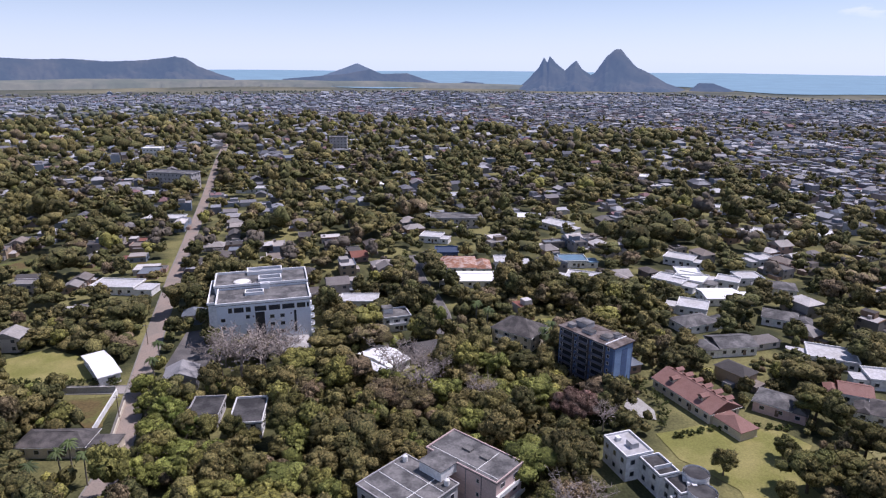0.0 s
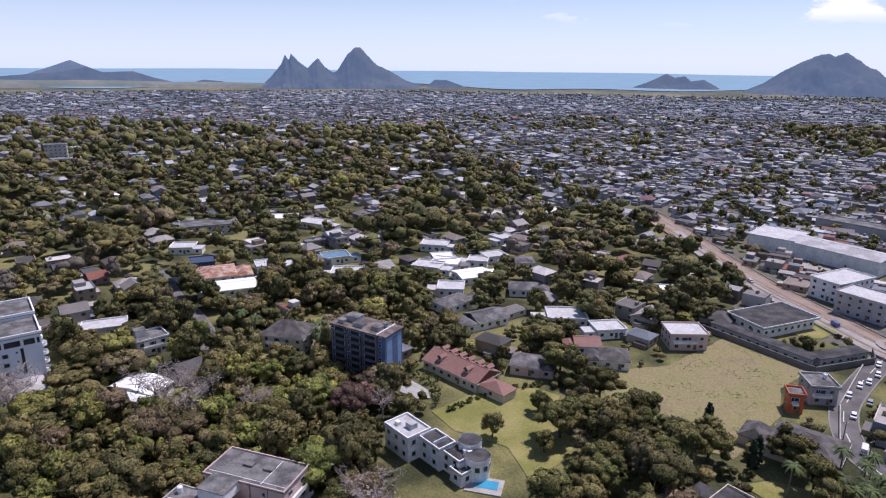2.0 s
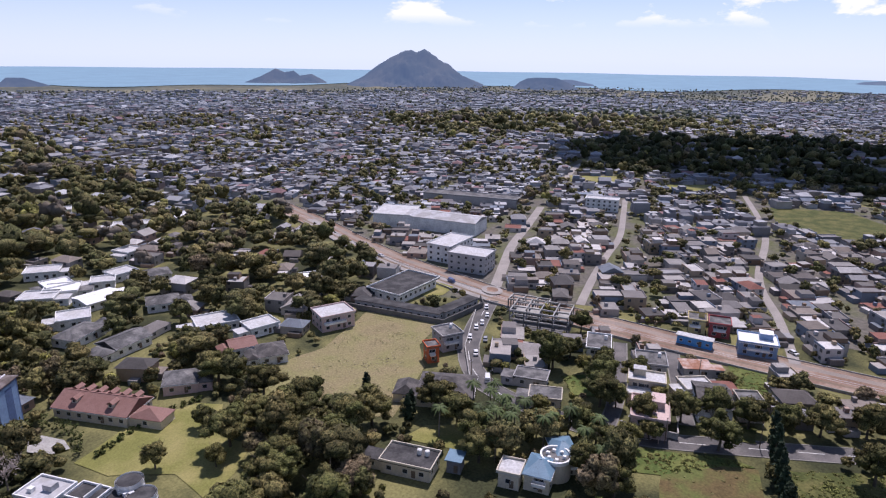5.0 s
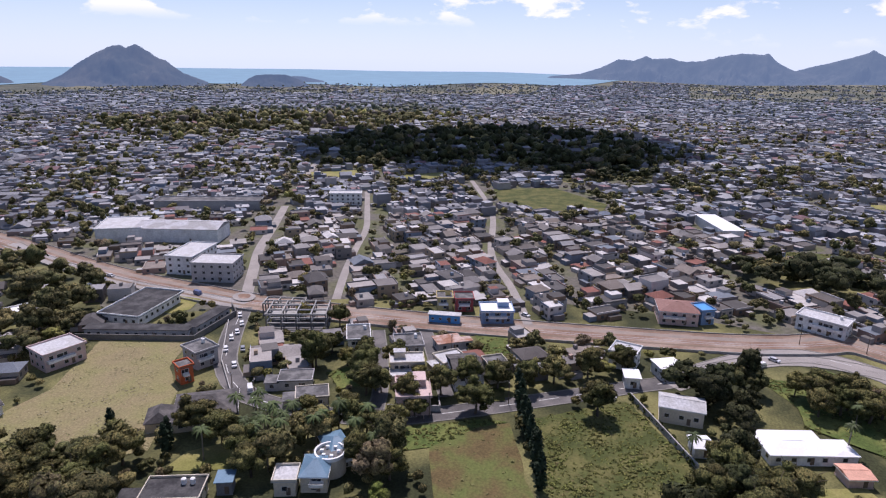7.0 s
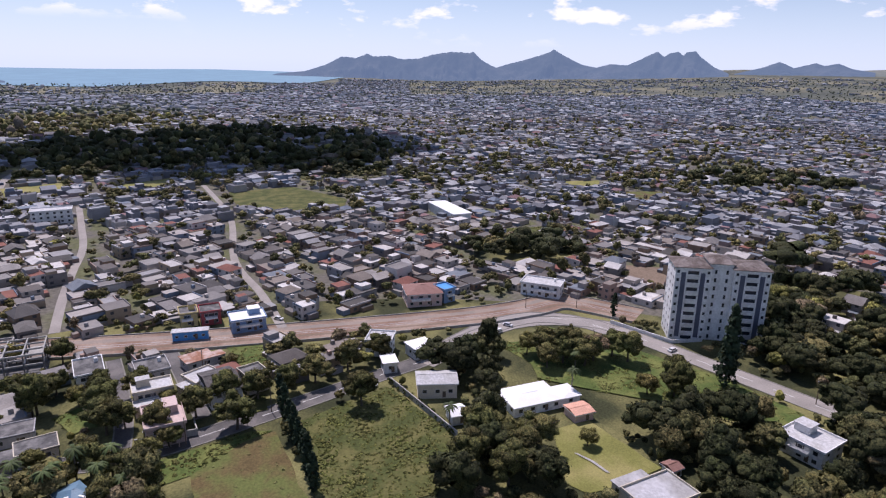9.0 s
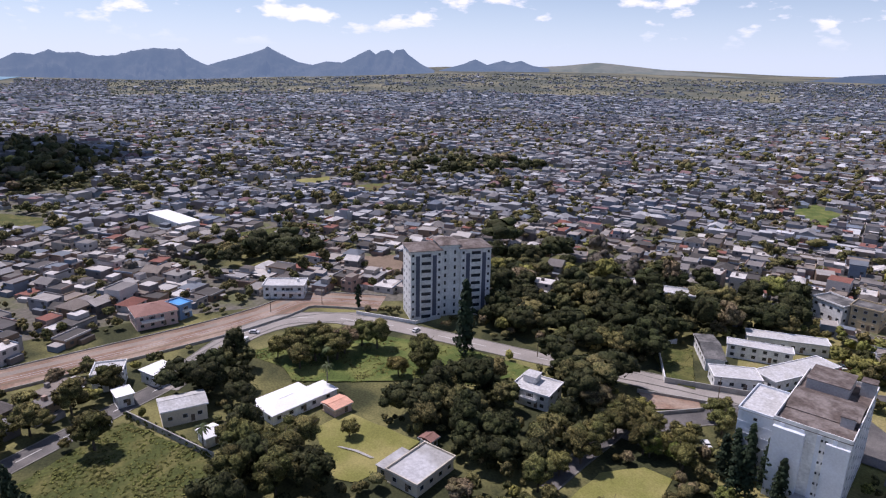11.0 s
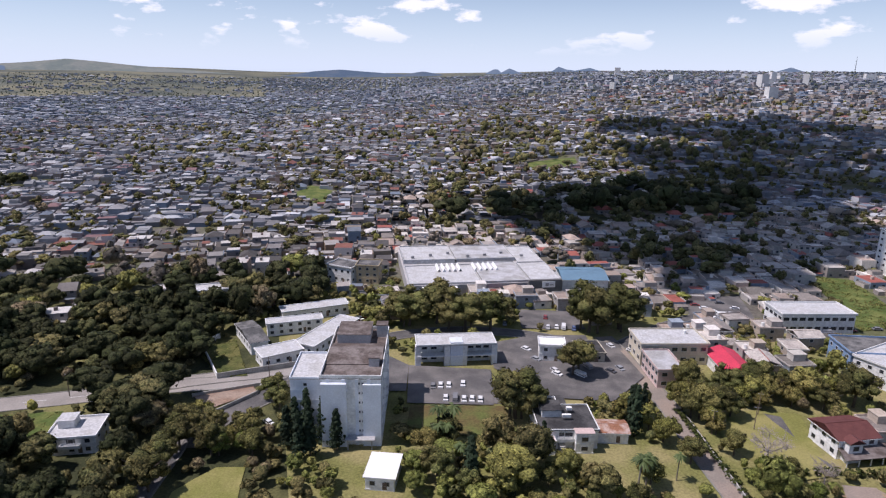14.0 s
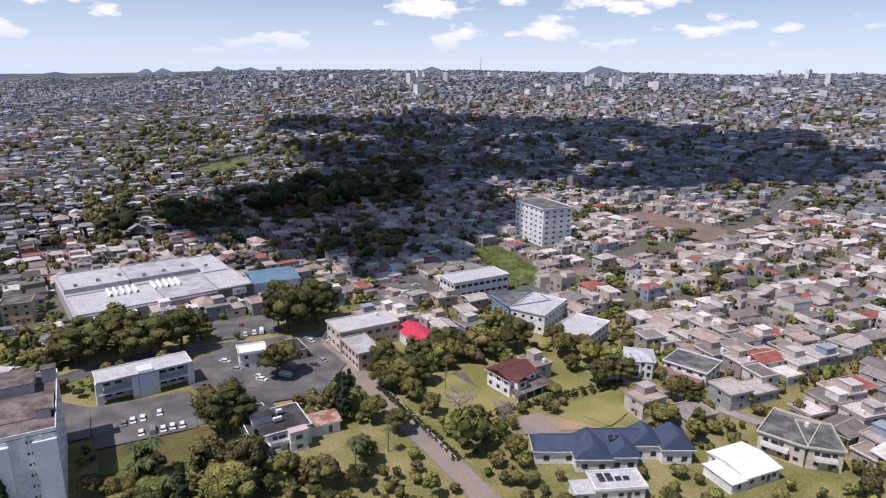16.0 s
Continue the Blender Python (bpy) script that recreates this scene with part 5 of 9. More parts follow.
def residential_tower(x, y, w, d, yaw, h):
    take_rect(x, y, w, d, yaw)
    root = thing("residential_tower", x, y, 0, yaw, "white nine-storey residential tower with dark balcony bays", "building")
    wing, mid = w * 0.38, w * 0.24
    st = h / 9
    for s in (-1, 1):
        cx = s * (w / 2 - wing / 2)
        part("wall", Geo().box(cx, 0, -0.4, wing, d, h + 0.4).mesh("wall", "white_paint"), root)
        for u in (-0.27, 0.27):
            part("bay_strip", Geo().box(cx + u * wing, -d / 2 - 0.04, 1.5, wing * 0.13, 0.12, h - 3.5).mesh("bay_strip", "balcony_grey"), root, "dark grey recessed strip")
        for k in range(9):
            bl = part("balcony", Geo().box(0, 0, 0, wing * 0.34, 0.9, 0.14).mesh("balcony", "white_paint"), root, at=pose(cx, -d / 2 - 0.4, k * st + 0.2))
            part("railing", Geo().box(0, -0.42, 0.14, wing * 0.34, 0.06, 0.6).mesh("railing", "white_paint"), bl)
            part("balcony_door", window_mesh(wing * 0.3, 1.7), root, at=pose(cx, -d / 2, k * st + 0.35))
            for u in (-0.42, 0.42):
                part("window", window_mesh(0.9, 1.1), root, at=pose(cx + u * wing, -d / 2, k * st + 1.1))
        part("roof", Geo().prism(cx, 0, h + 0.004, wing + 1.2, d + 1.2, 1.8, hip=wing * 0.45).mesh("roof", "roof_brown"), root)
        part("cornice", Geo().box(cx, 0, h - 0.5, wing + 0.7, d + 0.7, 0.35).mesh("cornice", "white_paint"), root)
    part("core", Geo().box(0, 1.2, -0.4, mid, d - 1.6, h + 1.9).mesh("core", "white_paint"), root)
    part("core_roof", Geo().prism(0, 1.2, h + 1.52, mid + 1.4, d, 1.6, hip=mid * 0.4).mesh("core_roof", "roof_brown"), root)
    for k in range(9):
        for u in (-0.25, 0.25):
            part("window", window_mesh(0.8, 1.6), root, at=pose(u * mid, -d / 2 + 2.0, k * st + 0.8))
    windows(root, w, d, h, 9, ww=0.9, wh=1.1, gap=4, sides="EW")
    windows(root, w, d, h, 9, ww=1.2, wh=1.1, gap=4, sides="N")
    return root


def white_slab(x, y, w, d, yaw, h, storeys=9):
    root = building(x, y, w, d, yaw, h, storeys, "white_paint", "roof_brown", label="tall white slab block with a brown flat roof", name="tower_block", category="building",
                    win=(0.8, 0.7, 5.0), sides="NE", over=0.2, parapet=1.0, door=False)
    for k in range(storeys):
        for u in (-0.3, 0.12, 0.2):
            part("window", window_mesh(1.1 if u < 0.15 else 0.6, 0.6), root, at=pose(u * w, -d / 2, k * h / storeys + 1.3))
    part("front_bay", Geo().box(0, 0, 0, w * 0.42, 1.4, h - 1.0).mesh("front_bay", "office_paint"), root, "flat white front bay", pose(-w * 0.28, -d / 2 - 0.7, 0.0))
    part("front_bay", Geo().box(0, 0, 0, w * 0.3, 0.9, h - 1.4).mesh("front_bay", "office_paint"), root, "flat white front bay", pose(w * 0.35, -d / 2 - 0.45, 0.0))
    part("roof_plane", Geo().prism(0, 0, 0, w * 0.96, d * 0.42, 1.6).mesh("roof_plane", "roof_brown"), root, "low pitched brown roof", pose(0, -d * 0.05, h + 0.3))
    for u, v, a, b, c in ((-0.1, 0.3, w * 0.6, d * 0.3, 3.2), (0.35, -0.25, 3, 3, 2.6), (0.4, 0.36, 3.4, 3.4, 4)):
        ht = part("roof_hut", Geo().box(0, 0, 0, a, b, c).mesh("roof_hut", "grey_paint"), root, at=pose(u * w, v * d, h + 0.22))
        part("hut_roof", Geo().box(0, 0, c + 0.004, a + 0.4, b + 0.4, 0.2).mesh("hut_roof", "roof_brown"), ht)
    part("skylight", Geo().box(0, 0, 0, 5, 2.2, 0.5).mesh("skylight", "roof_white"), root, at=pose(w * 0.08, -0.08 * d, h + 0.24))
    for k in (-0.38, -0.12, 0.1, 0.3):
        part("pilaster", Geo().box(0, 0, 0, 0.9, 0.35, h).mesh("pilaster", "office_paint"), root, at=pose(k * w, -d / 2 - 0.18, 0))
    part("canopy", Geo().box(0, 0, 3.0, w * 0.5, 3, 0.25).box(-w * 0.2, -1.2, -0.3, 0.3, 0.3, 3.3).box(w * 0.2, -1.2, -0.3, 0.3, 0.3, 3.3).mesh("canopy", "grey_paint"), root, at=pose(w * 0.15, -d / 2 - 1.6, 0))
    return root


def arcade_block(x, y, w, d, yaw, h):
    d = max(d, 9)
    take_rect(x, y, w, d, yaw)
    root = thing("arcade_block", x, y, 0, yaw, "white two-storey block with deep open galleries", "building")
    part("wall", Geo().box(0, d * 0.2, -0.4, w, d * 0.6, h + 0.4).mesh("wall", "white_paint"), root)
    part("floor_slab", Geo().box(0, -d * 0.32, h * 0.48, w, d * 0.44, 0.3).mesh("floor_slab", "white_paint"), root)
    part("roof", Geo().box(0, 0, h, w + 0.8, d + 0.8, 0.45).mesh("roof", "roof_pale"), root)
    part("parapet", parapet_geo(Geo(), w + 0.8, d + 0.8, h + 0.45, 0.35, 0.25).mesh("parapet", "white_paint"), root)
    for u in (-0.49, -0.12, 0.1, 0.49):
        part("pier", Geo().box(0, 0, -0.3, w * 0.05 + 0.6, d * 0.3, h + 0.3).mesh("pier", "white_paint"), root, at=pose(u * w, -d * 0.35, 0))
    part("stair_core", Geo().box(0, 0, -0.3, w * 0.16, d * 0.5, h + 1.6).mesh("stair_core", "office_paint"), root, at=pose(0.0, -d * 0.26, 0))
    for k in range(2):
        for u in (-0.4, -0.28, 0.2, 0.3, 0.4):
            part("window", window_mesh(2.0, 1.6), root, at=pose(u * w, -d * 0.1, k * h / 2 + 1.2))
    windows(root, w, d * 0.6, h, 2, sides="EW", oy=d * 0.2)
    return root


def market_hall(x, y, w, d, yaw, h):
    take_rect(x, y, w, d, yaw)
    root = thing("market_hall", x, y, 0, yaw, "wide low market hall with stained pale roof fields", "building")
    part("wall", Geo().box(0, 0, -0.4, w, d, h + 0.4).mesh("wall", "grey_paint"), root)
    fields = ((-0.31, 0.27, 0.36, 0.44, 1.8, "roof_pale"), (0.09, 0.28, 0.42, 0.42, 1.5, "roof_stained"), (0.4, 0.24, 0.18, 0.5, 0.5, "roof_pale"),
              (-0.26, -0.26, 0.46, 0.46, 0.4, "roof_pale"), (0.13, -0.24, 0.3, 0.5, 0.55, "roof_stained"), (0.39, -0.26, 0.2, 0.46, 0.8, "roof_pale"))
    for i, (u, v, a, b, z, m) in enumerate(fields):
        part("roof", Geo().box(u * w, v * d, h + 0.004 * (i + 1), a * w, b * d, z).mesh("roof", m), root)
        part("parapet", parapet_geo(Geo(), a * w, b * d, h + z + 0.02, 0.5, 0.3, ox=u * w, oy=v * d).mesh("parapet", "roof_pale"), root)
    lamp_ = Geo().prism(0, 0, 0, d * 0.17, 1.5, 1.3, yaw=math.pi / 2).mesh("roof_light", "roof_white")
    for i in range(10):
        part("roof_light", lamp_, root, at=pose((-0.27 + i * 0.036 + (0.07 if i > 4 else 0)) * w, -d * 0.12, h + 0.62))
    for i in range(7):
        part("roof_unit", Geo().box(0, 0, 0, 1.6, 1.2, 1.1).mesh("roof_unit", "metal_grey"), root, at=pose((-0.42 + 0.13 * i) * w, d * (0.12 + 0.05 * (i % 3)), h + 2.0 - 0.5 * (i // 4)))
    part("loading_bay", Geo().box(0, 0, -0.4, w * 0.2, 5, h - 0.8).mesh("loading_bay", "office_paint"), root, at=pose(-w * 0.3, -d / 2 - 2.5, 0))
    part("bay_roof", Geo().box(0, 0, 0, w * 0.22, 6, 0.4).mesh("bay_roof", "roof_white"), root, at=pose(-w * 0.3, -d / 2 - 2.7, h - 1.1))
    part("entrance_front", Geo().box(0, 0, -0.4, w * 0.22, 1.4, h + 1.8).mesh("entrance_front", "dark_concrete"), root, "dark grey entrance front", pose(w * 0.38, -d / 2 - 0.7, 0))
    part("front_sign", Geo().box(0, 0, 0, 6.4, 0.2, 3.0).box(-0.8, -0.14, 0.7, 1.6, 0.08, 1.5, m=1).box(1.4, -0.14, 1.0, 2.0, 0.08, 0.5, m=1).mesh("front_sign", "roof_white", "metal_grey"), root, "pale sign board with plain marks", pose(w * 0.4, -d / 2 - 1.52, 4.2))
    windows(root, w, d, h, 1, ww=3, wh=2, gap=9, sides="SE")
    return root


def maroon_villa(x, y, w, d, yaw, h):
    """Two-storey house, tiled gable roof, front bay and a dark skirt roof over the veranda."""
    root = building(x, y, w, d, yaw, h, 2, "white_paint", "roof_tile_maroon", "gable", 2.0, "white two-storey villa with a maroon tiled roof", balcony=False, over=0.7, win=(1.5, 1.3, 3.0))
    bay = part("front_bay", Geo().box(0, 0, -0.3, w * 0.34, 2.4, h - 0.3).mesh("front_bay", "white_paint"), root, at=pose(-w * 0.22, -d / 2 - 1.2, 0))
    part("bay_roof", Geo().prism(0, 0, h - 0.56, 3.4, w * 0.4, 1.2, yaw=math.pi / 2).mesh("bay_roof", "roof_tile_maroon"), bay)
    part("window", window_mesh(1.8, 1.4), bay, at=pose(0, -1.22, h * 0.58))
    sk = Geo()
    z0, z1, o = 2.6, 3.7, 4.6
    a, b = w / 2, d / 2
    sk.face([(-a - 1.0, -b - o, z0), (a + o, -b - o, z0), (a, -b, z1), (-a, -b, z1)])
    sk.face([(a + o, -b - o, z0), (a + o, b * 0.4, z0), (a, b * 0.4, z1), (a, -b, z1)])
    sk.face([(-a, -b, z1 - 0.2), (a, -b, z1 - 0.2), (a + o, -b - o, z0 - 0.2), (-a - 1.0, -b - o, z0 - 0.2)])
    sk.face([(-a - 1.0, -b - o, z0 - 0.2), (a + o, -b - o, z0 - 0.2), (a + o, -b - o, z0), (-a - 1.0, -b - o, z0)])
    part("skirt_roof", sk.mesh("skirt_roof", "roof_brown"), root, "dark sloping veranda roof")
    for u in (-0.5, -0.2, 0.1, 0.4, 0.75):
        part("veranda_post", Geo().box(0, 0, -0.3, 0.25, 0.25, 2.85).mesh("veranda_post", "white_paint"), root, at=pose(u * w, -b - o + 0.5, 0))
    return root


def slate_villa(x, y, w, d, yaw, h):
    """Low villa of several wings under steep slate roofs with white eaves."""
    root = thing("slate_villa", x, y, 0, yaw, "low white villa with several steep blue slate roofs", "house")
    take_rect(x, y, w * 1.2, d * 1.1, yaw, 1.0)
    wings = ((-0.36, 0.12, 0.32, 0.6, 0, 2.8), (-0.13, -0.08, 0.24, 0.85, 90, 3.8), (0.09, -0.14, 0.19, 0.6, 90, 3.0), (0.04, 0.2, 0.42, 0.42, 0, 3.5), (0.29, 0.28, 0.2, 0.6, 90, 3.6), (0.49, 0.14, 0.21, 0.7, 90, 3.8))
    for i, (u, v, a, b, ya, rise) in enumerate(wings):
        ww, dd = (a * w, b * d) if ya == 0 else (b * d, a * w)
        zz = h + 0.15 * i
        wg = part("wing", Geo().box(0, 0, -0.3, ww, dd, zz + 0.3).mesh("wing", "white_paint"), root, at=pose(u * w, v * d, 0, 0, 0, ya))
        part("roof", Geo().prism(0, 0, zz + 0.004, ww + 1.4, dd + 1.4, rise, hip=dd * 0.16).mesh("roof", "roof_slate_blue"), wg, "blue slate roof")
        part("eaves_board", parapet_geo(Geo(), ww, dd, zz - 0.2, 0.24, 0.2, out=0.78).mesh("eaves_board", "roof_white"), wg, "white eaves board")
        part("ridge_cap", Geo().box(0, 0, zz + rise + 0.16, max(0.6, ww - 0.3 * dd), 0.35, 0.1).mesh("ridge_cap", "roof_slate_blue"), wg)
        for s in (-0.25, 0.25):
            part("window", window_mesh(1.6, 1.5), wg, at=pose(s * ww, -dd / 2, 1.0))
            part("window", window_mesh(1.6, 1.5), wg, at=pose(-ww / 2, s * dd, 1.0, 0, 0, -90))
    for k in range(2):
        part("skylight", SOLAR, root, at=pose(w * 0.02 + 1.9 * k, -d * 0.02, h + 3.1, 28, 0, 0))
    return root


def turreted_villa(x, y, w, d, yaw, h):
    """White two-storey villa, projecting bays under small grey pyramids."""
    root = building(x, y, w, d, yaw, h, 2, "white_paint", "roof_pale", "hip", 1.6, "white two-storey villa with projecting bays and grey roofs", over=0.4, balcony=True)
    for u, v in ((-0.42, -0.42), (0.3, -0.5), (-0.1, -0.52)):
        b = part("bay", Geo().box(0, 0, -0.3, w * 0.26, d * 0.34, h - 0.5 + abs(u)).mesh("bay", "white_paint"), root, at=pose(u * w, v * d, 0))
        part("bay_roof", Geo().prism(0, 0, h - 0.75 + abs(u), w * 0.3, d * 0.4, 1.5, hip=w * 0.13).mesh("bay_roof", "roof_pale"), b)
        part("window", window_mesh(1.2, 1.5), b, at=pose(0, -d * 0.17, h * 0.55))
        part("window", window_mesh(1.2, 1.5), b, at=pose(0, -d * 0.17, 1.0))
    return root


def frame_site(x, y, w, d, yaw, h):
    take_rect(x, y, w, d, yaw)
    root = thing("unfinished_building", x, y, 0, yaw, "bare concrete frame of an unfinished building", "building site")
    n, m = max(3, int(w / 5)), max(2, int(d / 5))
    col = Geo().box(0, 0, -0.3, 0.45, 0.45, h + 0.3).mesh("column", "dark_concrete")
    bx, by = Geo().box(0, 0, 0, w, 0.4, 0.55).mesh("beam", "concrete"), Geo().box(0, 0, 0, 0.4, d, 0.55).mesh("beam", "concrete")
    part("floor_slab", Geo().box(0, 0, 0.06, w + 1, d + 1, 0.2).mesh("floor_slab", "dark_concrete"), root)
    for i in range(n + 1):
        for j in range(m + 1):
            part("column", col, root, at=pose(-w / 2 + w * i / n, -d / 2 + d * j / m, 0))
    for z in ((h * 0.5, h) if h > 6 else (h,)):
        for j in range(m + 1):
            part("beam", bx, root, at=pose(0, -d / 2 + d * j / m, z))
        for i in range(n + 1):
            part("beam", by, root, at=pose(-w / 2 + w * i / n, 0, z))
    if h > 6:
        part("floor_slab", Geo().box(0, d * 0.2, h * 0.5 + 0.55, w, d * 0.5, 0.2).mesh("floor_slab", "concrete"), root)
    return root


def round_house(x, y, w, d, yaw, h):
    root = building(x, y, w, d, yaw, h, 2, "cream_paint", "roof_sheet_blue", "hip", 2.0, "cream house with blue roofs round a ring-shaped terrace")
    ring = Geo()
    for i in range(24):
        a0, a1 = 2 * math.pi * i / 24, 2 * math.pi * (i + 1) / 24
        for ro, ri, zb, zt in ((4.2, 3.7, h + 0.6, h + 1.6),):
            p = [(c * r, s * r) for r in (ri, ro) for c, s in ((math.cos(a0), math.sin(a0)), (math.cos(a1), math.sin(a1)))]
            for q in ([0, 1, 3, 2],):
                ring.face([(*p[k], zt) for k in q])
            ring.face([(*p[2], zb), (*p[3], zb), (*p[3], zt), (*p[2], zt)])
            ring.face([(*p[1], zb), (*p[0], zb), (*p[0], zt), (*p[1], zt)])
    part("ring_parapet", ring.mesh("ring_parapet", "roof_white"), root, "white ring-shaped parapet", pose(w * 0.45, d * 0.5, 0))
    part("drum", Geo().tube((0, 0, -0.3), (0, 0, h + 0.7), 4.1, 4.1, 24).mesh("drum", "cream_paint"), root, at=pose(w * 0.45, d * 0.5, 0))
    part("drum_roof", Geo().tube((0, 0, 0), (0, 0, 0.12), 3.65, 3.65, 24).mesh("drum_roof", "roof_felt"), root, at=pose(w * 0.45, d * 0.5, h + 0.72))
    for i in range(6):
        part("roof_unit", Geo().box(0, 0, 0, 0.9, 0.7, 0.8).mesh("roof_unit", "roof_white"), root, at=pose(w * 0.45 + 2.2 * math.cos(i), d * 0.5 + 2.2 * math.sin(i), h + 0.84))
    return root


def villa_block(root, u, v, w, d, yaw, h, roof, trim="roof_white", sides="NSEW", name="wall"):
    """One flat-roofed block of a stepped villa, with its parapet and windows."""
    wl_ = part(name, wall_block(w, d, h, 2 if h > 5 else 1).mesh(name, "white_paint"), root, at=pose(u, v, 0, 0, 0, yaw))
    part("roof", Geo().box(0, 0, h + 0.004, w + 0.3, d + 0.3, 0.15).mesh("roof", roof), wl_)
    part("parapet", parapet_geo(Geo(), w, d, h + 0.15, 0.55, 0.3, out=0.14).mesh("parapet", trim), wl_, "white parapet")
    windows(wl_, w, d, h, 2 if h > 5 else 1, ww=1.2, wh=1.3, gap=2.9, sides=sides)
    return wl_


def white_villa(x, y):
    """Stepped white villa: pale stained block, dark flat roofs, two rounded bays, a pool below them."""
    root = thing("villa", x, y, 0, 0, "white stepped villa with dark flat roofs and rounded bays", "house")
    take_poly([(38, 156), (48, 160), (66, 140), (66, 124), (54, 122), (40, 142)])
    b = villa_block(root, -5.5, 8.7, 10.3, 7.9, -69, 7.0, "roof_stained")
    part("roof_hut", Geo().box(0, 0, 0, 2.6, 2.2, 1.5).mesh("roof_hut", "roof_stained"), b, at=pose(1.0, 0.6, 7.15))
    part("roof_hut", Geo().box(0, 0, 0, 1.4, 1.2, 1.0).mesh("roof_hut", "white_paint"), b, at=pose(-2.6, -1.4, 7.15))
    m = villa_block(root, 0.5, 0.9, 8.2, 5.6, -70, 6.2, "roof_dark")
    part("roof_screen", Geo().box(0, 0, 0, 0.25, 5.2, 1.1).mesh("roof_screen", "white_paint"), m, at=pose(1.4, 0, 6.35))
    villa_block(root, 4.2, -5.2, 6.8, 5.4, -70, 5.2, "roof_dark")
    villa_block(root, 3.4, -9.6, 4.4, 4.0, -70, 3.4, "roof_dark")
    for u, v, r, h in ((8.4, -3.0, 3.1, 6.8), (8.0, -8.9, 3.4, 5.8)):
        bay = part("round_bay", Geo().tube((0, 0, -0.3), (0, 0, h), r, r, 22).mesh("round_bay", "white_paint"), root, at=pose(u, v, 0))
        part("bay_roof", Geo().tube((0, 0, 0), (0, 0, 0.2), r + 0.1, r + 0.1, 22).mesh("bay_roof", "roof_dark"), bay, at=pose(0, 0, h))
        part("bay_kerb", Geo().tube((0, 0, 0), (0, 0, 0.45), r + 0.16, r + 0.16, 22, caps=False).tube((0, 0, 0.45), (0, 0, 0), r - 0.15, r - 0.15, 22, caps=False).mesh("bay_kerb", "roof_white"), bay, "white rounded parapet", pose(0, 0, h))
        for k in range(5):
            a = -150 + 38 * k
            part("window", window_mesh(1.2, 1.4), bay, at=pose((r + 0.02) * math.cos(radians(a)), (r + 0.02) * math.sin(radians(a)), h * 0.56, 0, 0, a + 90))
    for u, v in ((6.0, -5.6), (5.6, -3.8), (6.9, -6.4)):
        part("roof_unit", Geo().box(0, 0, 0, 1.2, 0.9, 0.9).mesh("roof_unit", "roof_white"), root, at=pose(u, v, 5.35))
    part("terrace", Geo().box(0, 0, -0.2, 9.5, 6.5, 0.5).mesh("terrace", "concrete"), root, at=pose(8.2, -13.6, 0, 0, 0, -35))
    part("pool", Geo().box(0, 0, 0.3, 6.4, 3.4, 0.06).mesh("pool", "pool_water"), root, "blue swimming pool", pose(8.6, -13.4, 0.004, 0, 0, -35))
    return root


def pink_villa(x, y, w, d, yaw, h):
    """White and pink house: dark stepped flat roofs, rear range, terrace with a stair, rusty lean-to posts."""
    root = building(x, y, w, d, yaw, h, 2, "white_paint", "roof_dark", label="white and pink two-storey villa with stepped dark flat roofs", trim="white_paint", over=0.3, parapet=0.3)
    take_rect(x + 1.5, y - d * 0.8, w * 0.7, d * 0.8, yaw)
    rear = part("rear_range", wall_block(w * 0.62, d * 0.55, h - 1.6, 2).mesh("rear_range", "white_paint"), root, at=pose(-w * 0.16, d * 0.77, 0))
    part("rear_roof", Geo().box(0, 0, h - 1.59, w * 0.65, d * 0.58, 0.2).mesh("rear_roof", "roof_dark"), rear)
    part("roof_court", parapet_geo(Geo(), w * 0.3, d * 0.3, h - 1.38, 0.6, 0.2).mesh("roof_court", "white_paint"), rear)
    for u, v, a, b in ((-0.18, 0.05, 2.2, 1.4), (0.12, 0.2, 1.6, 1.2), (0.02, -0.1, 2.6, 0.9)):
        part("roof_unit", Geo().box(0, 0, 0, a, b, 0.8).mesh("roof_unit", "tank_white"), root, at=pose(u * w, v * d, h + 0.24))
    low = part("terrace", wall_block(w * 0.36, d * 0.42, 3.4, 1).mesh("terrace", "white_paint"), root, at=pose(-w * 0.42, -d * 0.52, 0))
    part("terrace_floor", Geo().box(0, 0, 3.41, w * 0.36, d * 0.42, 0.1).mesh("terrace_floor", "pink_paint"), low, "pinkish terrace floor")
    part("terrace_rail", parapet_geo(Geo(), w * 0.36, d * 0.42, 3.5, 0.8, 0.15).mesh("terrace_rail", "white_paint"), low)
    part("window", window_mesh(2.4, 1.8), low, at=pose(0, -d * 0.21, 0.8))
    for k in range(7):
        part("stair_step", Geo().box(0, 0, 0, 1.8, 0.45, 3.2 - 0.45 * k).mesh("stair_step", "concrete"), root, at=pose(-w * 0.12, -d * 0.5 - 0.3 - 0.45 * k, 0))
    bay = part("front_bay", wall_block(w * 0.3, 2.6, h - 0.4, 2).mesh("front_bay", "white_paint"), root, at=pose(w * 0.24, -d / 2 - 1.3, 0))
    part("bay_roof", Geo().box(0, 0, h - 0.38, w * 0.33, 3.0, 0.18).mesh("bay_roof", "pink_paint"), bay)
    for z in (1.0, h * 0.58):
        part("window", window_mesh(1.8, 1.3), bay, at=pose(0, -1.32, z))
    return root


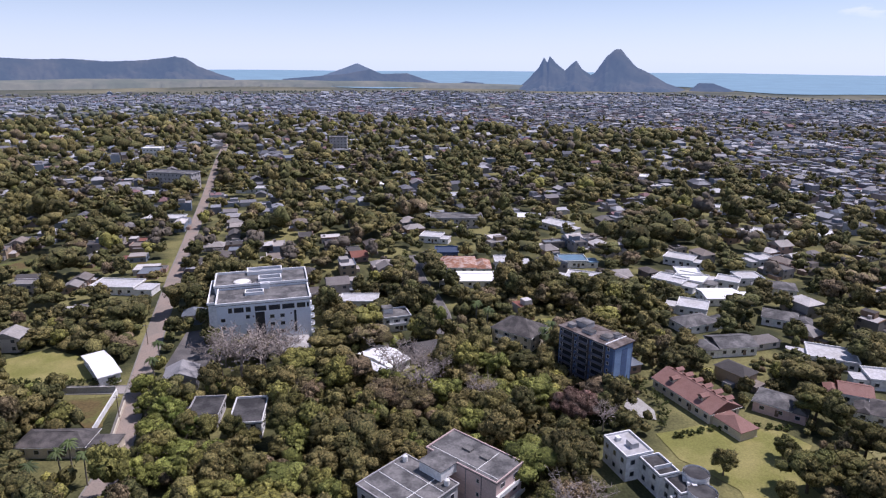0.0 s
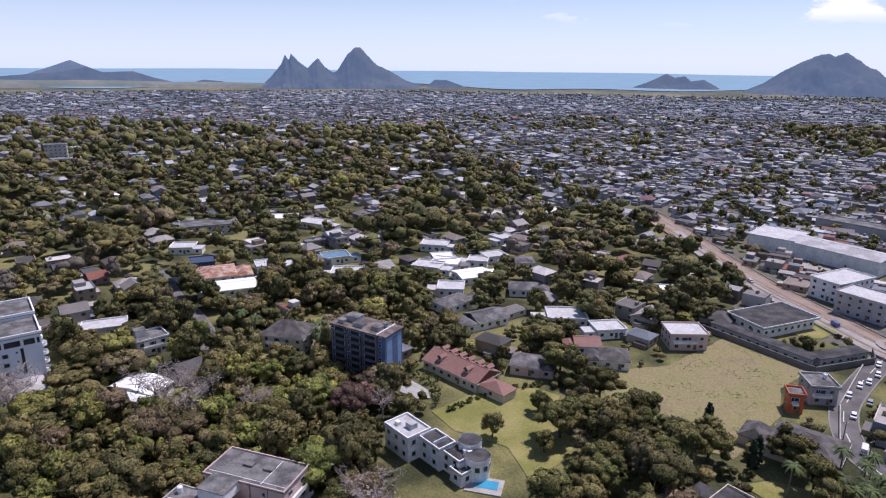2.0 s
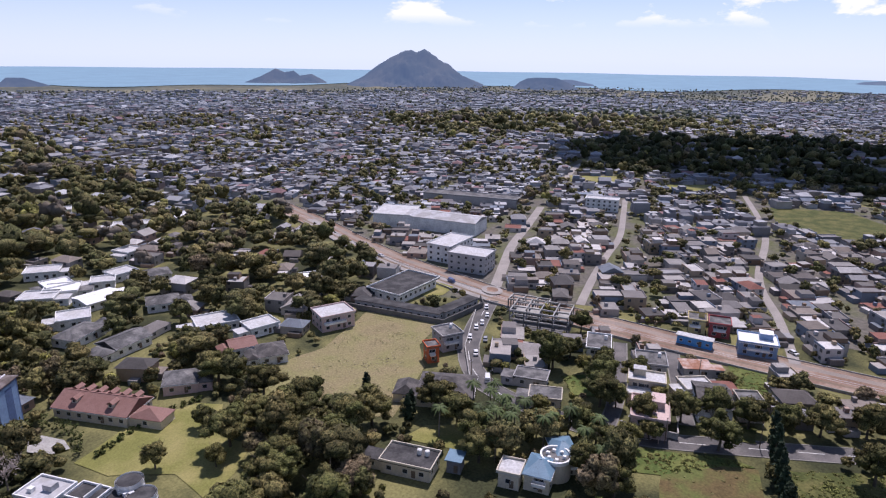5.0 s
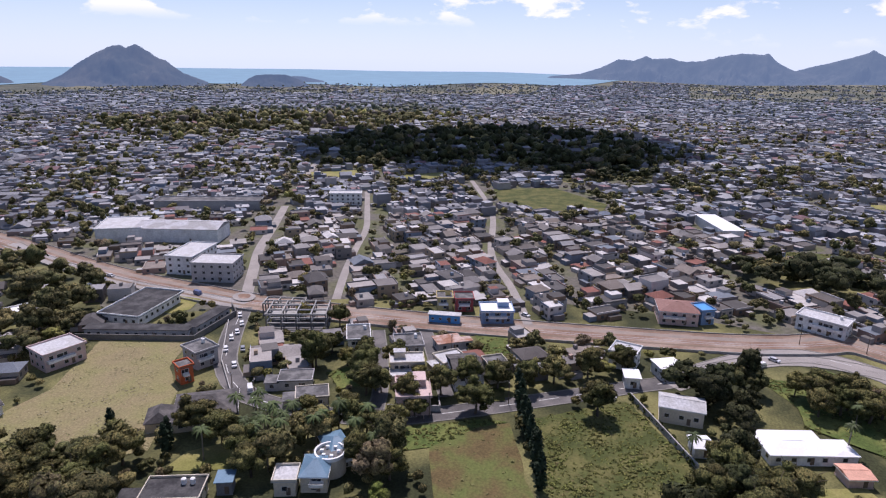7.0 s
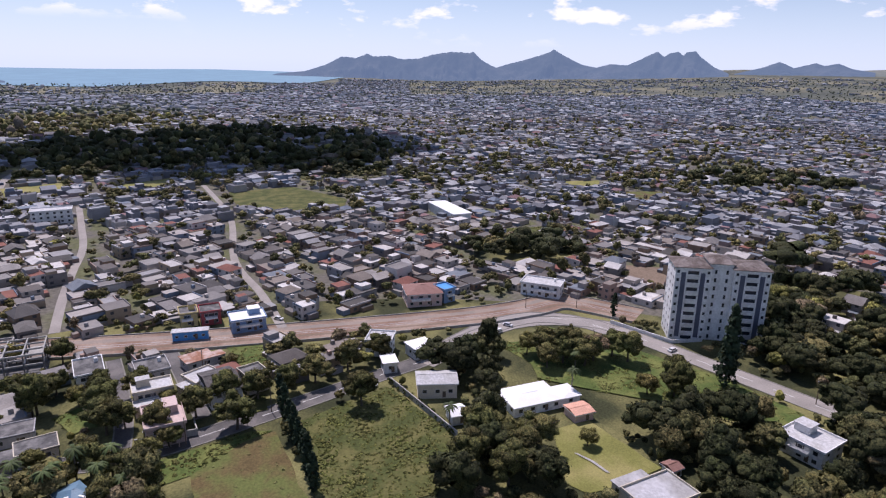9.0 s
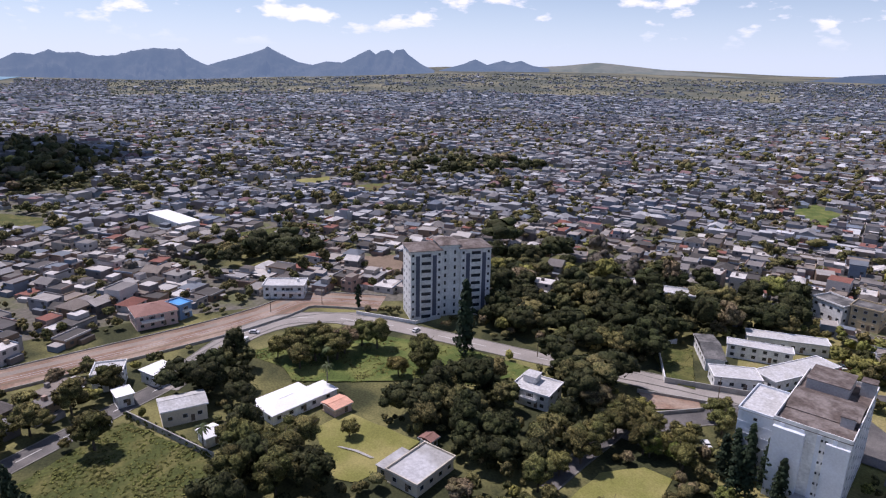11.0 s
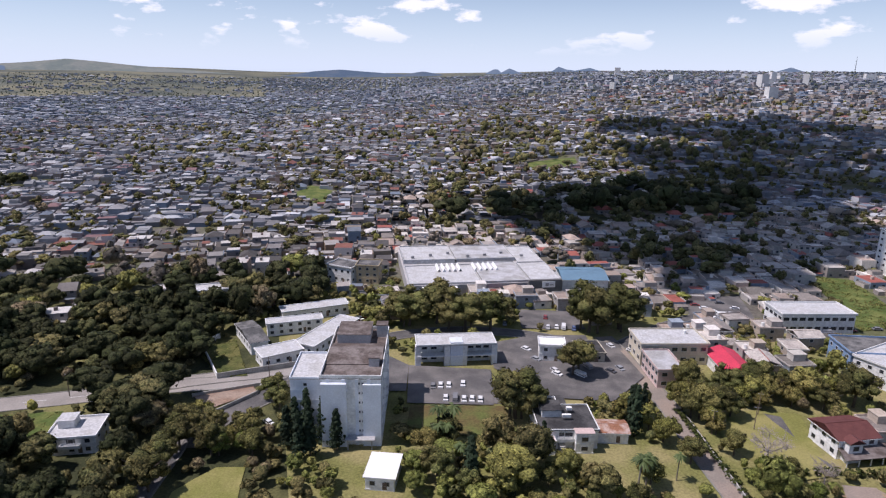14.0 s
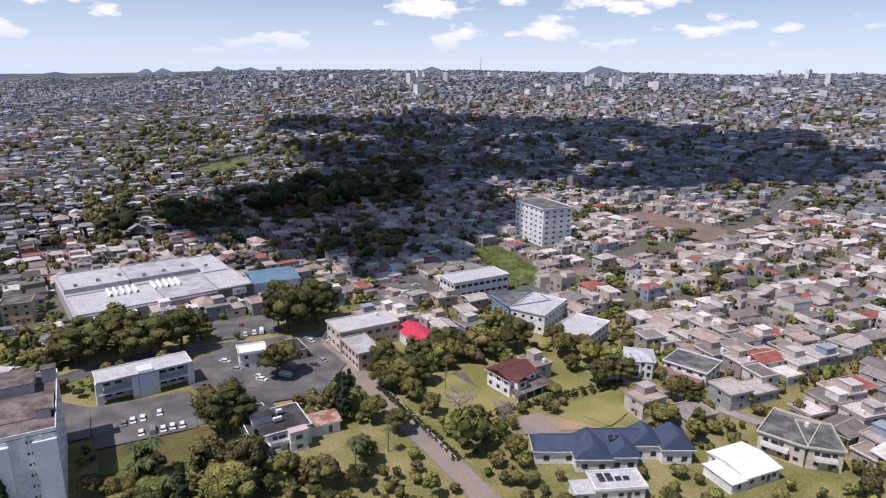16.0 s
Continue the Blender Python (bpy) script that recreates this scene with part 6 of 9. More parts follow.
def dormer_house(x, y, w, d, yaw, h, **k):
    root = building(x, y, w, d, yaw, h, **k)
    for i in range(6):
        u = (i + 0.5) / 6 * w - w / 2
        for s in (1,) if i not in (1, 4) else (1, -1):
            q = part("dormer", Geo().box(0, 0, 0, 1.7, 2.6, 1.2).mesh("dormer", "cream_paint"), root, at=pose(u, s * d * 0.24, h + 0.9))
            part("dormer_roof", Geo().prism(0, 0, 1.2, 3.2, 2.3, 0.75, yaw=math.pi / 2).mesh("dormer_roof", "roof_tile_red"), q)
            part("window", window_mesh(0.9, 0.7), q, at=pose(0, s * 1.3, 0.3, 0, 0, 0 if s < 0 else 180))
    return root

# ---- roads, fields, buildings, placed trees ----

# roads
road([(-89.3, 128.5), (-90.8, 140.4), (-95.6, 158.2), (-104.0, 183.6), (-119.9, 232.2), (-141.4, 300.4), (-156.1, 349.6), (-171.7, 400.9), (-197.9, 488.3), (-250.0, 654.5), (-296.9, 811.9)], 6.5, material='dusty_road', label='long dusty straight road between walled gardens')
road([(-159.1, 182.6), (-138.2, 184.9), (-106.1, 187.3)], 5, material='pale_asphalt', label='pale side lane behind a hedge')
road([(297.6, 386.8), (278.1, 315.0), (260.8, 264.5), (248.8, 220.3), (242.8, 184.6), (237.9, 155.1), (237.4, 132.6), (236.7, 116.2), (237.4, 80.5), (240.0, 40.0), (245.1, -11.5), (250.4, -54.2), (256.8, -79.8), (262.5, -98.9), (242.4, -125.2)], 20, material='red_earth', label='wide strip of red earth, a rail line under construction', kerbs=False, name='earthworks')
road([(280.8, 325.8), (266.9, 295.8), (252.8, 255.3), (241.7, 212.9), (237.7, 181.0), (233.7, 149.8)], 9, material='pale_asphalt', label='main road beside the earthworks')
road([(230.7, 148.0), (200.6, 135.3), (181.0, 125.0), (166.1, 110.4), (160.8, 96.2), (159.7, 72.8), (163.2, 55.8), (175.8, 32.0), (176.8, 30.3), (192.7, 3.4), (204.6, -16.3), (212.1, -29.4), (227.6, -47.3)], 7.5, label='curving grey asphalt town road with a white centre line', dashes=True)
road([(222.2, -39.6), (227.6, -47.3), (239.7, -66.4), (241.7, -86.7), (234.8, -106.2), (221.6, -114.4), (193.1, -131.4), (163.1, -148.9), (137.8, -164.2), (119.0, -173.5), (102.2, -185.3), (95.0, -197.8)], 9, material='pale_asphalt', label='broad curving asphalt road with lane marks', dashes=True)
road([(209.2, -26.1), (224.7, -42.6), (239.8, -60.5), (246.4, -79.0), (242.4, -92.6), (235.6, -101.8), (228.0, -107.4)], 11, material='pale_asphalt', label='wide dusty bend of the main road', dashes=True)
road([(240.2, 152.3), (277.0, 169.9), (314.3, 187.3), (356.4, 202.4), (417.9, 225.4)], 5.5, material='pale_asphalt', label='straight pale street leading into the dense town', kerbs=False)
road([(515.7, 257.2), (606.6, 288.8), (691.4, 300.1)], 6, material='pale_asphalt', label='straight town street')
road([(485.9, 187.4), (427.8, 165.3), (374.4, 145.8), (330.5, 135.3), (290.6, 125.0), (251.8, 113.5)], 4, material='pale_asphalt', label='town street between tight rows of houses', kerbs=False)
road([(564.4, 116.6), (447.0, 77.3), (342.6, 58.5), (289.8, 39.3), (247.2, 25.9)], 4, material='pale_asphalt', kerbs=False, label='straight street up through tight rows of houses')
road([(224.3, 83.3), (198.4, 72.9), (175.2, 65.2), (161.6, 62.5)], 4.5, label='narrow lane between houses')
road([(230.7, 65.6), (202.8, 53.7), (180.1, 44.0)], 4.5, label='narrow lane between houses')
road([(-49.1, -113.5), (-46.9, -125.6), (-44.7, -135.2), (-38.2, -156.7), (-32.7, -172.8), (-27.8, -190.6), (-19.9, -213.1), (-15.2, -222.7), (-9.1, -238.5), (-3.3, -251.0)], 6.5, material='dusty_road', label='grey garden road with a concrete edge')
road([(143.1, -162.1), (133.1, -170.0), (120.1, -178.0), (104.5, -186.8), (95.8, -194.7)], 8, material='pale_asphalt', label='asphalt street past a school')
road([(94.8, -197.2), (85.8, -218.5), (71.7, -232.1), (50.4, -241.8), (26.9, -244.0), (3.4, -240.9), (-10.2, -243.2)], 7, label='asphalt street behind the tall block')
road([(-10.2, -243.2), (-30.6, -272.0), (-52.8, -290.5), (-83.6, -281.3), (-118.0, -277.1)], 7, label='asphalt street past shops')
road([(107.2, -135.0), (110.0, -145.5), (105.7, -160.2), (100.7, -171.6), (97.9, -185.8)], 8, label='asphalt forecourt drive')
road([(-163.9, -318.0), (-225.7, -336.3), (-282.5, -353.5), (-363.3, -408.3), (-483.1, -513.4), (-617.7, -624.4)], 8, label='busy straight street lined with shops')
road([(118.3, -152.7), (111.7, -132.9), (107.4, -115.4), (103.0, -99.7)], 5, label='shaded lane under trees')
road([(-27.6, 341.6), (-19.0, 299.6), (-12.7, 279.7), (-8.0, 262.1), (-6.1, 250.0), (-8.0, 236.0)], 6, label='short grey lane between hedged gardens')
road([(-104.4, -194.4), (-118.6, -175.6), (-132.4, -160.6), (-145.3, -140.2)], 4, material='pale_asphalt', label='narrow garden lane')

# fields and lawns
patch([(58.3, 167.3), (74.7, 173.0), (96.3, 170.2), (101.0, 162.8), (90.2, 149.3), (92.8, 137.7), (82.0, 129.8), (71.3, 127.4), (72.4, 142.3), (60.9, 155.0)], 'lawn', 'mown yellow-green lawn of a large garden', 'lawn')
patch([(187.0, 181.9), (197.5, 149.6), (173.7, 142.6), (160.6, 129.7), (136.0, 119.4), (128.8, 116.3), (119.9, 128.9), (114.2, 136.2), (115.9, 160.4), (122.7, 172.2), (149.4, 169.0)], 'straw_field', 'dry straw-coloured crop field in rows', 'field')
patch([(215.3, 181.6), (235.5, 188.3), (234.6, 171.0), (222.7, 168.2), (216.5, 170.9)], 'lawn', 'green lawn inside the walled yard', 'lawn')
patch([(121.7, 106.7), (131.2, 105.8), (142.0, 93.0), (136.3, 87.6), (127.9, 87.3)], 'lawn', 'mown yellow-green lawn of a large garden', 'lawn')
patch([(151.9, 42.0), (165.9, 30.1), (170.0, 21.4), (143.9, 13.7), (129.9, 7.9), (123.1, 32.6)], 'dry_grass', 'dry orange-brown grass plot', 'field')
patch([(157.1, 55.5), (170.4, 29.2), (170.3, 22.3), (165.3, 30.0), (151.4, 41.8), (146.7, 50.3)], 'meadow', 'green overgrown plot', 'field')
patch([(174.1, 15.9), (192.8, -12.8), (170.6, -24.8), (160.6, -30.1), (135.7, -20.8), (127.9, 7.7)], 'scrub', 'overgrown yellow-green scrub plot', 'field')
patch([(221.2, -57.2), (225.0, -78.9), (209.2, -93.8), (195.0, -113.8), (175.8, -126.3), (155.8, -134.7), (158.2, -115.3), (173.8, -102.9), (180.1, -82.0), (198.3, -68.2)], 'meadow', 'bright green meadow below the main road', 'field')
patch([(160.0, -58.9), (163.8, -71.8), (149.3, -78.1), (137.9, -83.0), (132.0, -68.7), (130.3, -58.9), (135.5, -54.7)], 'lawn', 'mown yellow-green lawn of a large garden', 'lawn')
patch([(95.4, -97.0), (100.3, -116.8), (95.5, -128.7), (88.1, -130.8), (82.7, -117.9), (87.0, -103.3)], 'lawn', 'shady green lawn beside tall conifers', 'lawn')
patch([(51.0, -157.9), (51.0, -176.0), (26.0, -183.7), (21.0, -173.9), (33.2, -163.8)], 'dry_grass', 'dry tan grass plot beside the parking', 'field')
patch([(56.9, -195.9), (34.8, -201.3), (25.3, -185.0), (50.4, -179.4)], 'asphalt', 'dark asphalt parking yard', 'parking_lot')
patch([(-36.3, -193.9), (-53.6, -204.5), (-65.6, -204.5), (-65.9, -176.6), (-52.8, -168.5), (-43.6, -174.6)], 'lawn', 'mown yellow-green lawn of a large garden', 'lawn')
patch([(-90.9, -202.8), (-102.2, -210.5), (-101.4, -193.7), (-96.7, -186.2), (-84.0, -182.6)], 'lawn', 'mown yellow-green lawn of a large garden', 'lawn')
patch([(-86.8, -172.5), (-106.2, -178.3), (-98.8, -158.9), (-85.4, -155.1), (-83.2, -162.3)], 'lawn', 'mown yellow-green lawn of a large garden', 'lawn')
patch([(-67.5, -165.8), (-75.8, -167.5), (-90.7, -150.7), (-85.3, -147.2), (-72.0, -158.0)], 'dusty_road', 'pale gravel drive', 'driveway')
patch([(-53.2, -202.4), (-59.4, -201.5), (-61.3, -183.8), (-66.4, -178.2), (-68.4, -174.0), (-60.1, -172.6), (-56.9, -186.5)], 'asphalt', 'dark asphalt garden drive', 'driveway')
patch([(-103.7, -369.8), (-129.1, -366.7), (-134.3, -304.8), (-108.8, -288.5), (-109.0, -323.5)], 'meadow', 'open green plot beside the apartment block', 'field')
patch([(259.4, -472.2), (263.6, -530.5), (232.5, -509.9), (219.7, -458.2)], 'meadow', 'green open slope in the town', 'field')
patch([(-234.7, -426.6), (-274.3, -446.1), (-298.9, -374.3), (-265.6, -346.4)], 'brown_earth', 'bare brown field in the town', 'field')
patch([(92.5, -704.1), (41.7, -743.6), (32.2, -688.9), (82.3, -649.9)], 'meadow', 'green sports court in the town', 'field')
patch([(525.0, 254.0), (557.3, 271.9), (581.8, 234.7), (535.3, 217.6)], 'lawn', 'green football pitch', 'field')
patch([(570.5, 183.3), (598.5, 152.3), (550.1, 144.9), (543.8, 171.9)], 'lawn', 'green open plot', 'field')
patch([(529.8, 90.7), (551.5, 42.2), (497.7, -3.5), (465.6, -0.3), (450.0, 48.2), (483.0, 77.8)], 'scrub', 'rough green open land', 'field')
patch([(562.2, -195.2), (565.5, -237.7), (525.0, -221.3), (527.0, -191.1)], 'lawn', 'green open plot', 'field')
patch([(511.4, -236.2), (508.8, -273.7), (473.2, -250.6), (477.2, -225.9)], 'dry_grass', 'dry open plot', 'field')
patch([(397.0, -103.2), (399.1, -130.8), (367.7, -117.4), (369.4, -99.9)], 'scrub', 'rough open plot', 'field')
patch([(312.9, -148.6), (305.9, -168.0), (279.2, -160.5), (281.4, -140.6)], 'brown_earth', 'bare brown plot', 'field')
patch([(230.8, 45.4), (231.6, 31.0), (211.8, 25.1), (206.5, 34.1)], 'meadow', 'green overgrown plot', 'field')
patch([(190.4, 44.2), (191.8, 26.9), (181.8, 25.9), (177.9, 39.5)], 'scrub', 'rough green plot', 'field')
patch([(185.0, 87.8), (194.3, 78.9), (182.0, 69.0), (175.0, 79.3)], 'meadow', 'green yard behind houses', 'field')
patch([(-239.9, 314.1), (-220.0, 333.2), (-202.4, 301.9), (-224.6, 292.3)], 'dry_grass', 'tan sports ground among trees', 'field')
patch([(-196.3, 311.4), (-156.3, 327.9), (-152.9, 313.4), (-189.9, 305.2)], 'dry_grass', 'tan open ground', 'field')
patch([(-164.0, 205.6), (-151.6, 215.4), (-129.8, 207.0), (-123.4, 193.6), (-148.8, 189.4)], 'lawn', 'green garden lawn', 'lawn')
patch([(-125.0, 178.5), (-110.0, 182.7), (-102.0, 155.2), (-109.2, 163.5)], 'dry_grass', 'dry garden yard', 'field')
patch([(30.5, 251.3), (47.9, 257.0), (46.0, 244.8), (33.7, 238.6)], 'lawn', 'mown yellow-green lawn of a large garden', 'lawn')
patch([(32.3, 326.8), (44.6, 329.4), (43.3, 307.1), (32.1, 308.3)], 'lawn', 'mown yellow-green lawn of a large garden', 'lawn')
patch([(-102.7, 201.5), (-107.7, 232.7), (-101.6, 235.8), (-89.1, 208.6), (-87.4, 197.9)], 'asphalt', 'dark asphalt yard beside the office block', 'parking_lot')
patch([(140.7, -187.3), (145.7, -203.2), (137.4, -204.6), (116.4, -178.6), (125.4, -175.1)], 'scrub', 'green school yard', 'field')
patch([(125.5, -160.4), (111.5, -173.5), (106.8, -168.7), (115.5, -155.3)], 'red_earth', 'bare red-brown traffic island', 'field')
patch([(30.2, -242.2), (3.7, -249.8), (-3.7, -220.8), (2.2, -208.1), (16.4, -208.0)], 'asphalt', 'asphalt parking yard', 'parking_lot')
patch([(35.4, -271.2), (9.9, -275.7), (4.0, -256.0), (30.0, -249.6)], 'asphalt', 'asphalt parking yard of a supermarket', 'parking_lot')
patch([(-38.9, -308.3), (-65.8, -322.0), (-67.9, -289.4), (-40.8, -275.2)], 'asphalt', 'asphalt parking yard', 'parking_lot')
patch([(225.7, -68.2), (234.3, -82.1), (210.3, -107.9), (183.8, -129.4), (157.6, -141.0), (149.1, -129.2), (165.3, -117.7), (173.3, -95.8), (180.7, -81.7), (191.8, -64.2)], 'meadow', 'bright green meadow below the main road', 'field')

patch([(55.2, 188.0), (58.5, 187.5), (61.4, 180.0), (60.5, 174.5), (55.3, 176.0), (52.5, 182.0)], 'concrete', 'pale concrete turning drive under a hedge', 'driveway')

patch([(-42.8, -192.1), (-53.9, -202.6), (-62.2, -185.6), (-67.1, -171.8), (-57.6, -166.9), (-43.7, -178.2)], 'lawn', 'sunlit lawn before the maroon-roofed villa', 'lawn')
patch([(-92.1, -206.0), (-98.2, -207.9), (-96.6, -189.5), (-103.9, -182.0), (-86.6, -179.7), (-87.0, -190.3)], 'lawn', 'lawn beside the maroon-roofed villa', 'lawn')
patch([(-88.4, -170.8), (-108.2, -177.0), (-102.7, -162.1), (-93.8, -156.0), (-87.3, -164.3)], 'lawn', 'lawn below a clipped hedge', 'lawn')
patch([(-64.8, -162.4), (-72.8, -167.7), (-80.2, -164.1), (-88.3, -157.0), (-95.5, -149.5), (-90.0, -148.3), (-83.7, -156.2), (-72.7, -158.4)], 'ochre_gravel', 'ochre gravel drive to the slate-roofed villa', 'driveway')

# large buildings
office_block(-77.1, 237.8, 33.7, 32.6, 16.9, 17.543)
blue_tower(46.1, 200.5, 22.9, 9.9, -50.9, 17.086)
pink_block(4.3, 138.2, 21.4, 10.5, -39.2, 11.129)
grey_block(-11.4, 129.5, 17.4, 16.1, -40.5, 8.672)
residential_tower(220.0, -145.1, 35.2, 14.1, -106.9, 30.215)
white_slab(69.7, -166.6, 17.0, 35.6, -164.0, 20.758, storeys=7)
building(81.0, -157.2, 8.6, 17.0, -164.0, 18.801, storeys=6, wall='office_paint', roof='roof_pale', label='white lower wing beside the tall block', name='tower_wing', category='building', win=(0.9, 0.8, 4.5), over=0.2)
building(-160.9, -379.3, 32.2, 21.8, 101.9, 23.344, storeys=7, wall='white_paint', roof='roof_felt', label='white seven-storey apartment block on a rise', name='apartment_block', category='building', win=(1.8, 1.1, 4.6), door=False)
arcade_block(49.8, -212.3, 28.7, 9.5, -158.9, 8.0)
market_hall(64.5, -313.6, 75.4, 63.1, -157.0, 6.543)
building(9.7, -317.4, 22.3, 21.1, -165.1, 5.586, storeys=1, wall='white_paint', roof='roof_sheet_blue', form='gable', rise=2, label='low hall with a blue sheet roof', name='market_annex', category='building', win=None)

# police yard, building site
building(214.0, 185.0, 16.3, 28.5, -87.6, 4.6, storeys=1, wall='white_paint', roof='roof_dark', over=1.4, label='flat dark-roofed station building in a walled yard', name='station_building', category='building', trim='white_paint')
building(193.5, 170.5, 40.0, 5.1, -76.0, 3.6, storeys=1, wall='grey_paint', roof='roof_dark', label='long low dark-roofed range round a yard', name='yard_range', category='building', win=(1.4, 1.0, 3.5), parapet=0)
building(210.5, 151.5, 22.0, 5.1, -3.0, 3.64, storeys=1, wall='grey_paint', roof='roof_dark', label='long low dark-roofed range round a yard', name='yard_range', category='building', win=(1.4, 1.0, 3.5), parapet=0)
frame_site(220.7, 116.0, 23.4, 15.1, -73.5, 7.258)
frame_site(230.5, 127.5, 16.8, 7.1, -77.6, 5.301)
building(207.6, 85.1, 8.1, 13.1, -67.3, 8.844, storeys=2, wall='white_paint', roof='roof_felt', label='white two-storey house beside a building site', tank=1)
building(166.7, 131.4, 4.3, 5.1, -34.0, 6.4, storeys=2, wall='orange_paint', roof='roof_felt', label='narrow orange two-storey house by a field')
building(179.8, 134.0, 8.3, 9.1, -26.0, 7.043, storeys=2, wall='grey_paint', roof='roof_felt', label='grey flat-roofed town house', tank=1)
building(149.4, 111.3, 17.7, 16.1, -60.7, 5.086, storeys=1, wall='cream_paint', roof='roof_grey_tile', form='hip', rise=3.2, label='old house with a large weathered grey hip roof')
building(112.4, 95.6, 13.6, 8.2, -71.3, 4.629, storeys=1, wall='cream_paint', roof='roof_dark', label='low house with ribbed grey flat roof', tank=2)
building(119.8, 86.2, 3.7, 4.5, -69.0, 3.772, storeys=1, wall='shade_wall', roof='roof_sheet_blue', label='carport with a blue sheet roof', name='carport', category='carport', win=None, parapet=0)
round_house(128.9, 65.7, 6.5, 9.1, -74.4, 4.6)
building(139.5, 64.9, 5.8, 10.1, -47.2, 4.8, storeys=2, wall='cream_paint', roof='roof_sheet_blue', form='hip', rise=2, label='house wing with a blue hip roof')
building(124.2, 71.7, 5.3, 6.1, -72.4, 4.301, storeys=1, wall='cream_paint', roof='roof_pale', label='low pale flat-roofed garage', name='garage', category='garage')
building(172.5, 53.1, 10.2, 13.1, -70.6, 7.344, storeys=2, wall='pink_paint', roof='pink_paint', label='pink two-storey house with a flat pinkish roof', porch=2.5)
building(191.6, 61.1, 11.0, 7.1, -69.8, 6.0, storeys=2, wall='cream_paint', roof='roof_pale', label='cream flat-roofed house in a row')
building(205.1, 64.7, 9.6, 10.1, -66.1, 6.543, storeys=2, wall='grey_paint', roof='roof_felt', label='grey flat-roofed house in a row', tank=1)
building(192.5, 40.8, 9.5, 15.7, -65.3, 6.086, storeys=2, wall='white_paint', roof='roof_grey_tile', form='gable', label='white house with a dark grey pitched roof')
building(201.5, 48.1, 9.2, 8.1, -48.0, 5.129, storeys=1, wall='cream_paint', roof='roof_pale', label='small cream house with a flat roof')
building(249.5, 39.8, 13.1, 10.1, -73.5, 5.0, storeys=2, wall='pale_blue_wall', roof='roof_white', label='blue two-storey house with a white roof')
building(257.4, 55.6, 7.6, 8.1, -73.4, 5.6, storeys=2, wall='red_paint', roof='roof_felt', label='red two-storey town house')
building(256.4, 64.0, 6.4, 8.1, -73.3, 5.4, storeys=2, wall='yellow_paint', roof='roof_felt', label='yellow two-storey town house')
building(240.6, 60.0, 12.8, 3.1, -83.8, 3.501, storeys=1, wall='roof_sheet_bright', roof='roof_pale', label='long blue site cabin by the earthworks', name='site_cabin', category='cabin', win=(1, 0.8, 3), parapet=0)
building(439.5, 186.6, 23.1, 11.1, -71.4, 8.344, storeys=3, wall='white_paint', roof='roof_pale', label='white three-storey block in the dense town', name='apartment_block', category='building')
building(314.1, 276.7, 24.7, 29.1, -63.7, 8.0, storeys=1, wall='white_paint', roof='roof_pale', label='wide pale-roofed factory hall', name='factory_hall', category='building', win=None)
building(321.2, 241.5, 48.6, 21.1, -76.8, 8.043, storeys=1, wall='white_paint', roof='roof_stained', form='gable', rise=2, label='long factory hall with a pale grey roof', name='factory_hall', category='building', win=None)
building(274.1, 202.6, 14.0, 25.8, -83.8, 9.086, storeys=3, wall='white_paint', roof='roof_pale', label='white three-storey commercial block', name='commercial_block', category='building')
building(263.5, 181.0, 20.2, 15.1, -77.8, 9.129, storeys=3, wall='grey_paint', roof='roof_pale', label='grey three-storey corner block with balconies', name='commercial_block', category='building')
building(395.8, 273.0, 73.0, 15.1, -71.7, 6.172, storeys=1, wall='grey_paint', roof='roof_felt', label='long dark-roofed hall in the town', name='factory_hall', category='building', win=None)

# houses north
building(187.3, -28.4, 12.6, 8.7, -93.9, 5.215, storeys=1, wall='cream_paint', roof='roof_pale', form='gable', rise=1.2, label='long shed with a pale pitched roof', name='shed', category='shed')
building(176.0, -56.7, 17.0, 11.8, -76.0, 3.258, storeys=1, wall='white_paint', roof='roof_white', form='hip', rise=0.8, label='bungalow with a broad bright white roof')
building(166.5, -69.8, 6.4, 6.2, -76.0, 2.801, storeys=1, wall='pink_paint', roof='peach_sheet', form='gable', rise=0.6, label='annex with a peach coloured sheet roof', win=None)
building(135.6, -84.4, 3.2, 3.8, -70.0, 2.4, storeys=1, wall='white_paint', roof='roof_tile_red', form='gable', rise=0.7, label='little garden hut with a red sheet roof', name='hut', category='hut', win=None)
patch([(147.6, -61.4), (143.0, -64.6), (137.9, -66.9), (137.4, -67.9), (142.8, -65.8), (147.2, -62.4)], 'concrete', 'short pale path across the mown lawn', 'footpath')
building(216.1, -26.4, 8.2, 7.3, -64.7, 4.344, storeys=1, wall='white_paint', roof='roof_white', label='garage with a bright white roof', name='garage', category='garage', parapet=0)
building(205.3, -14.1, 4.7, 6.1, -83.4, 4.0, storeys=1, wall='white_paint', roof='roof_white', label='small shop with a white roof', name='shop', category='shop', parapet=0)
building(220.3, -12.1, 9.0, 9.1, -105.4, 7.043, storeys=2, wall='white_paint', roof='roof_pale', label='white two-storey house by the earthworks')
building(169.6, -31.9, 4.5, 6.1, -80.1, 3.086, storeys=1, wall='white_paint', roof='roof_white', form='gable', rise=1, label='little white-roofed garden pavilion', name='pavilion', category='pavilion', win=None)
building(271.1, -34.0, 15.6, 14.1, -86.2, 6.129, storeys=2, wall='pink_paint', roof='roof_tile_red', form='hip', rise=2, label='house with a coral hip roof')
building(271.9, -44.5, 6.0, 8.1, -63.6, 6.172, storeys=2, wall='pale_blue_wall', roof='roof_sheet_bright', label='house with a bright blue roof')
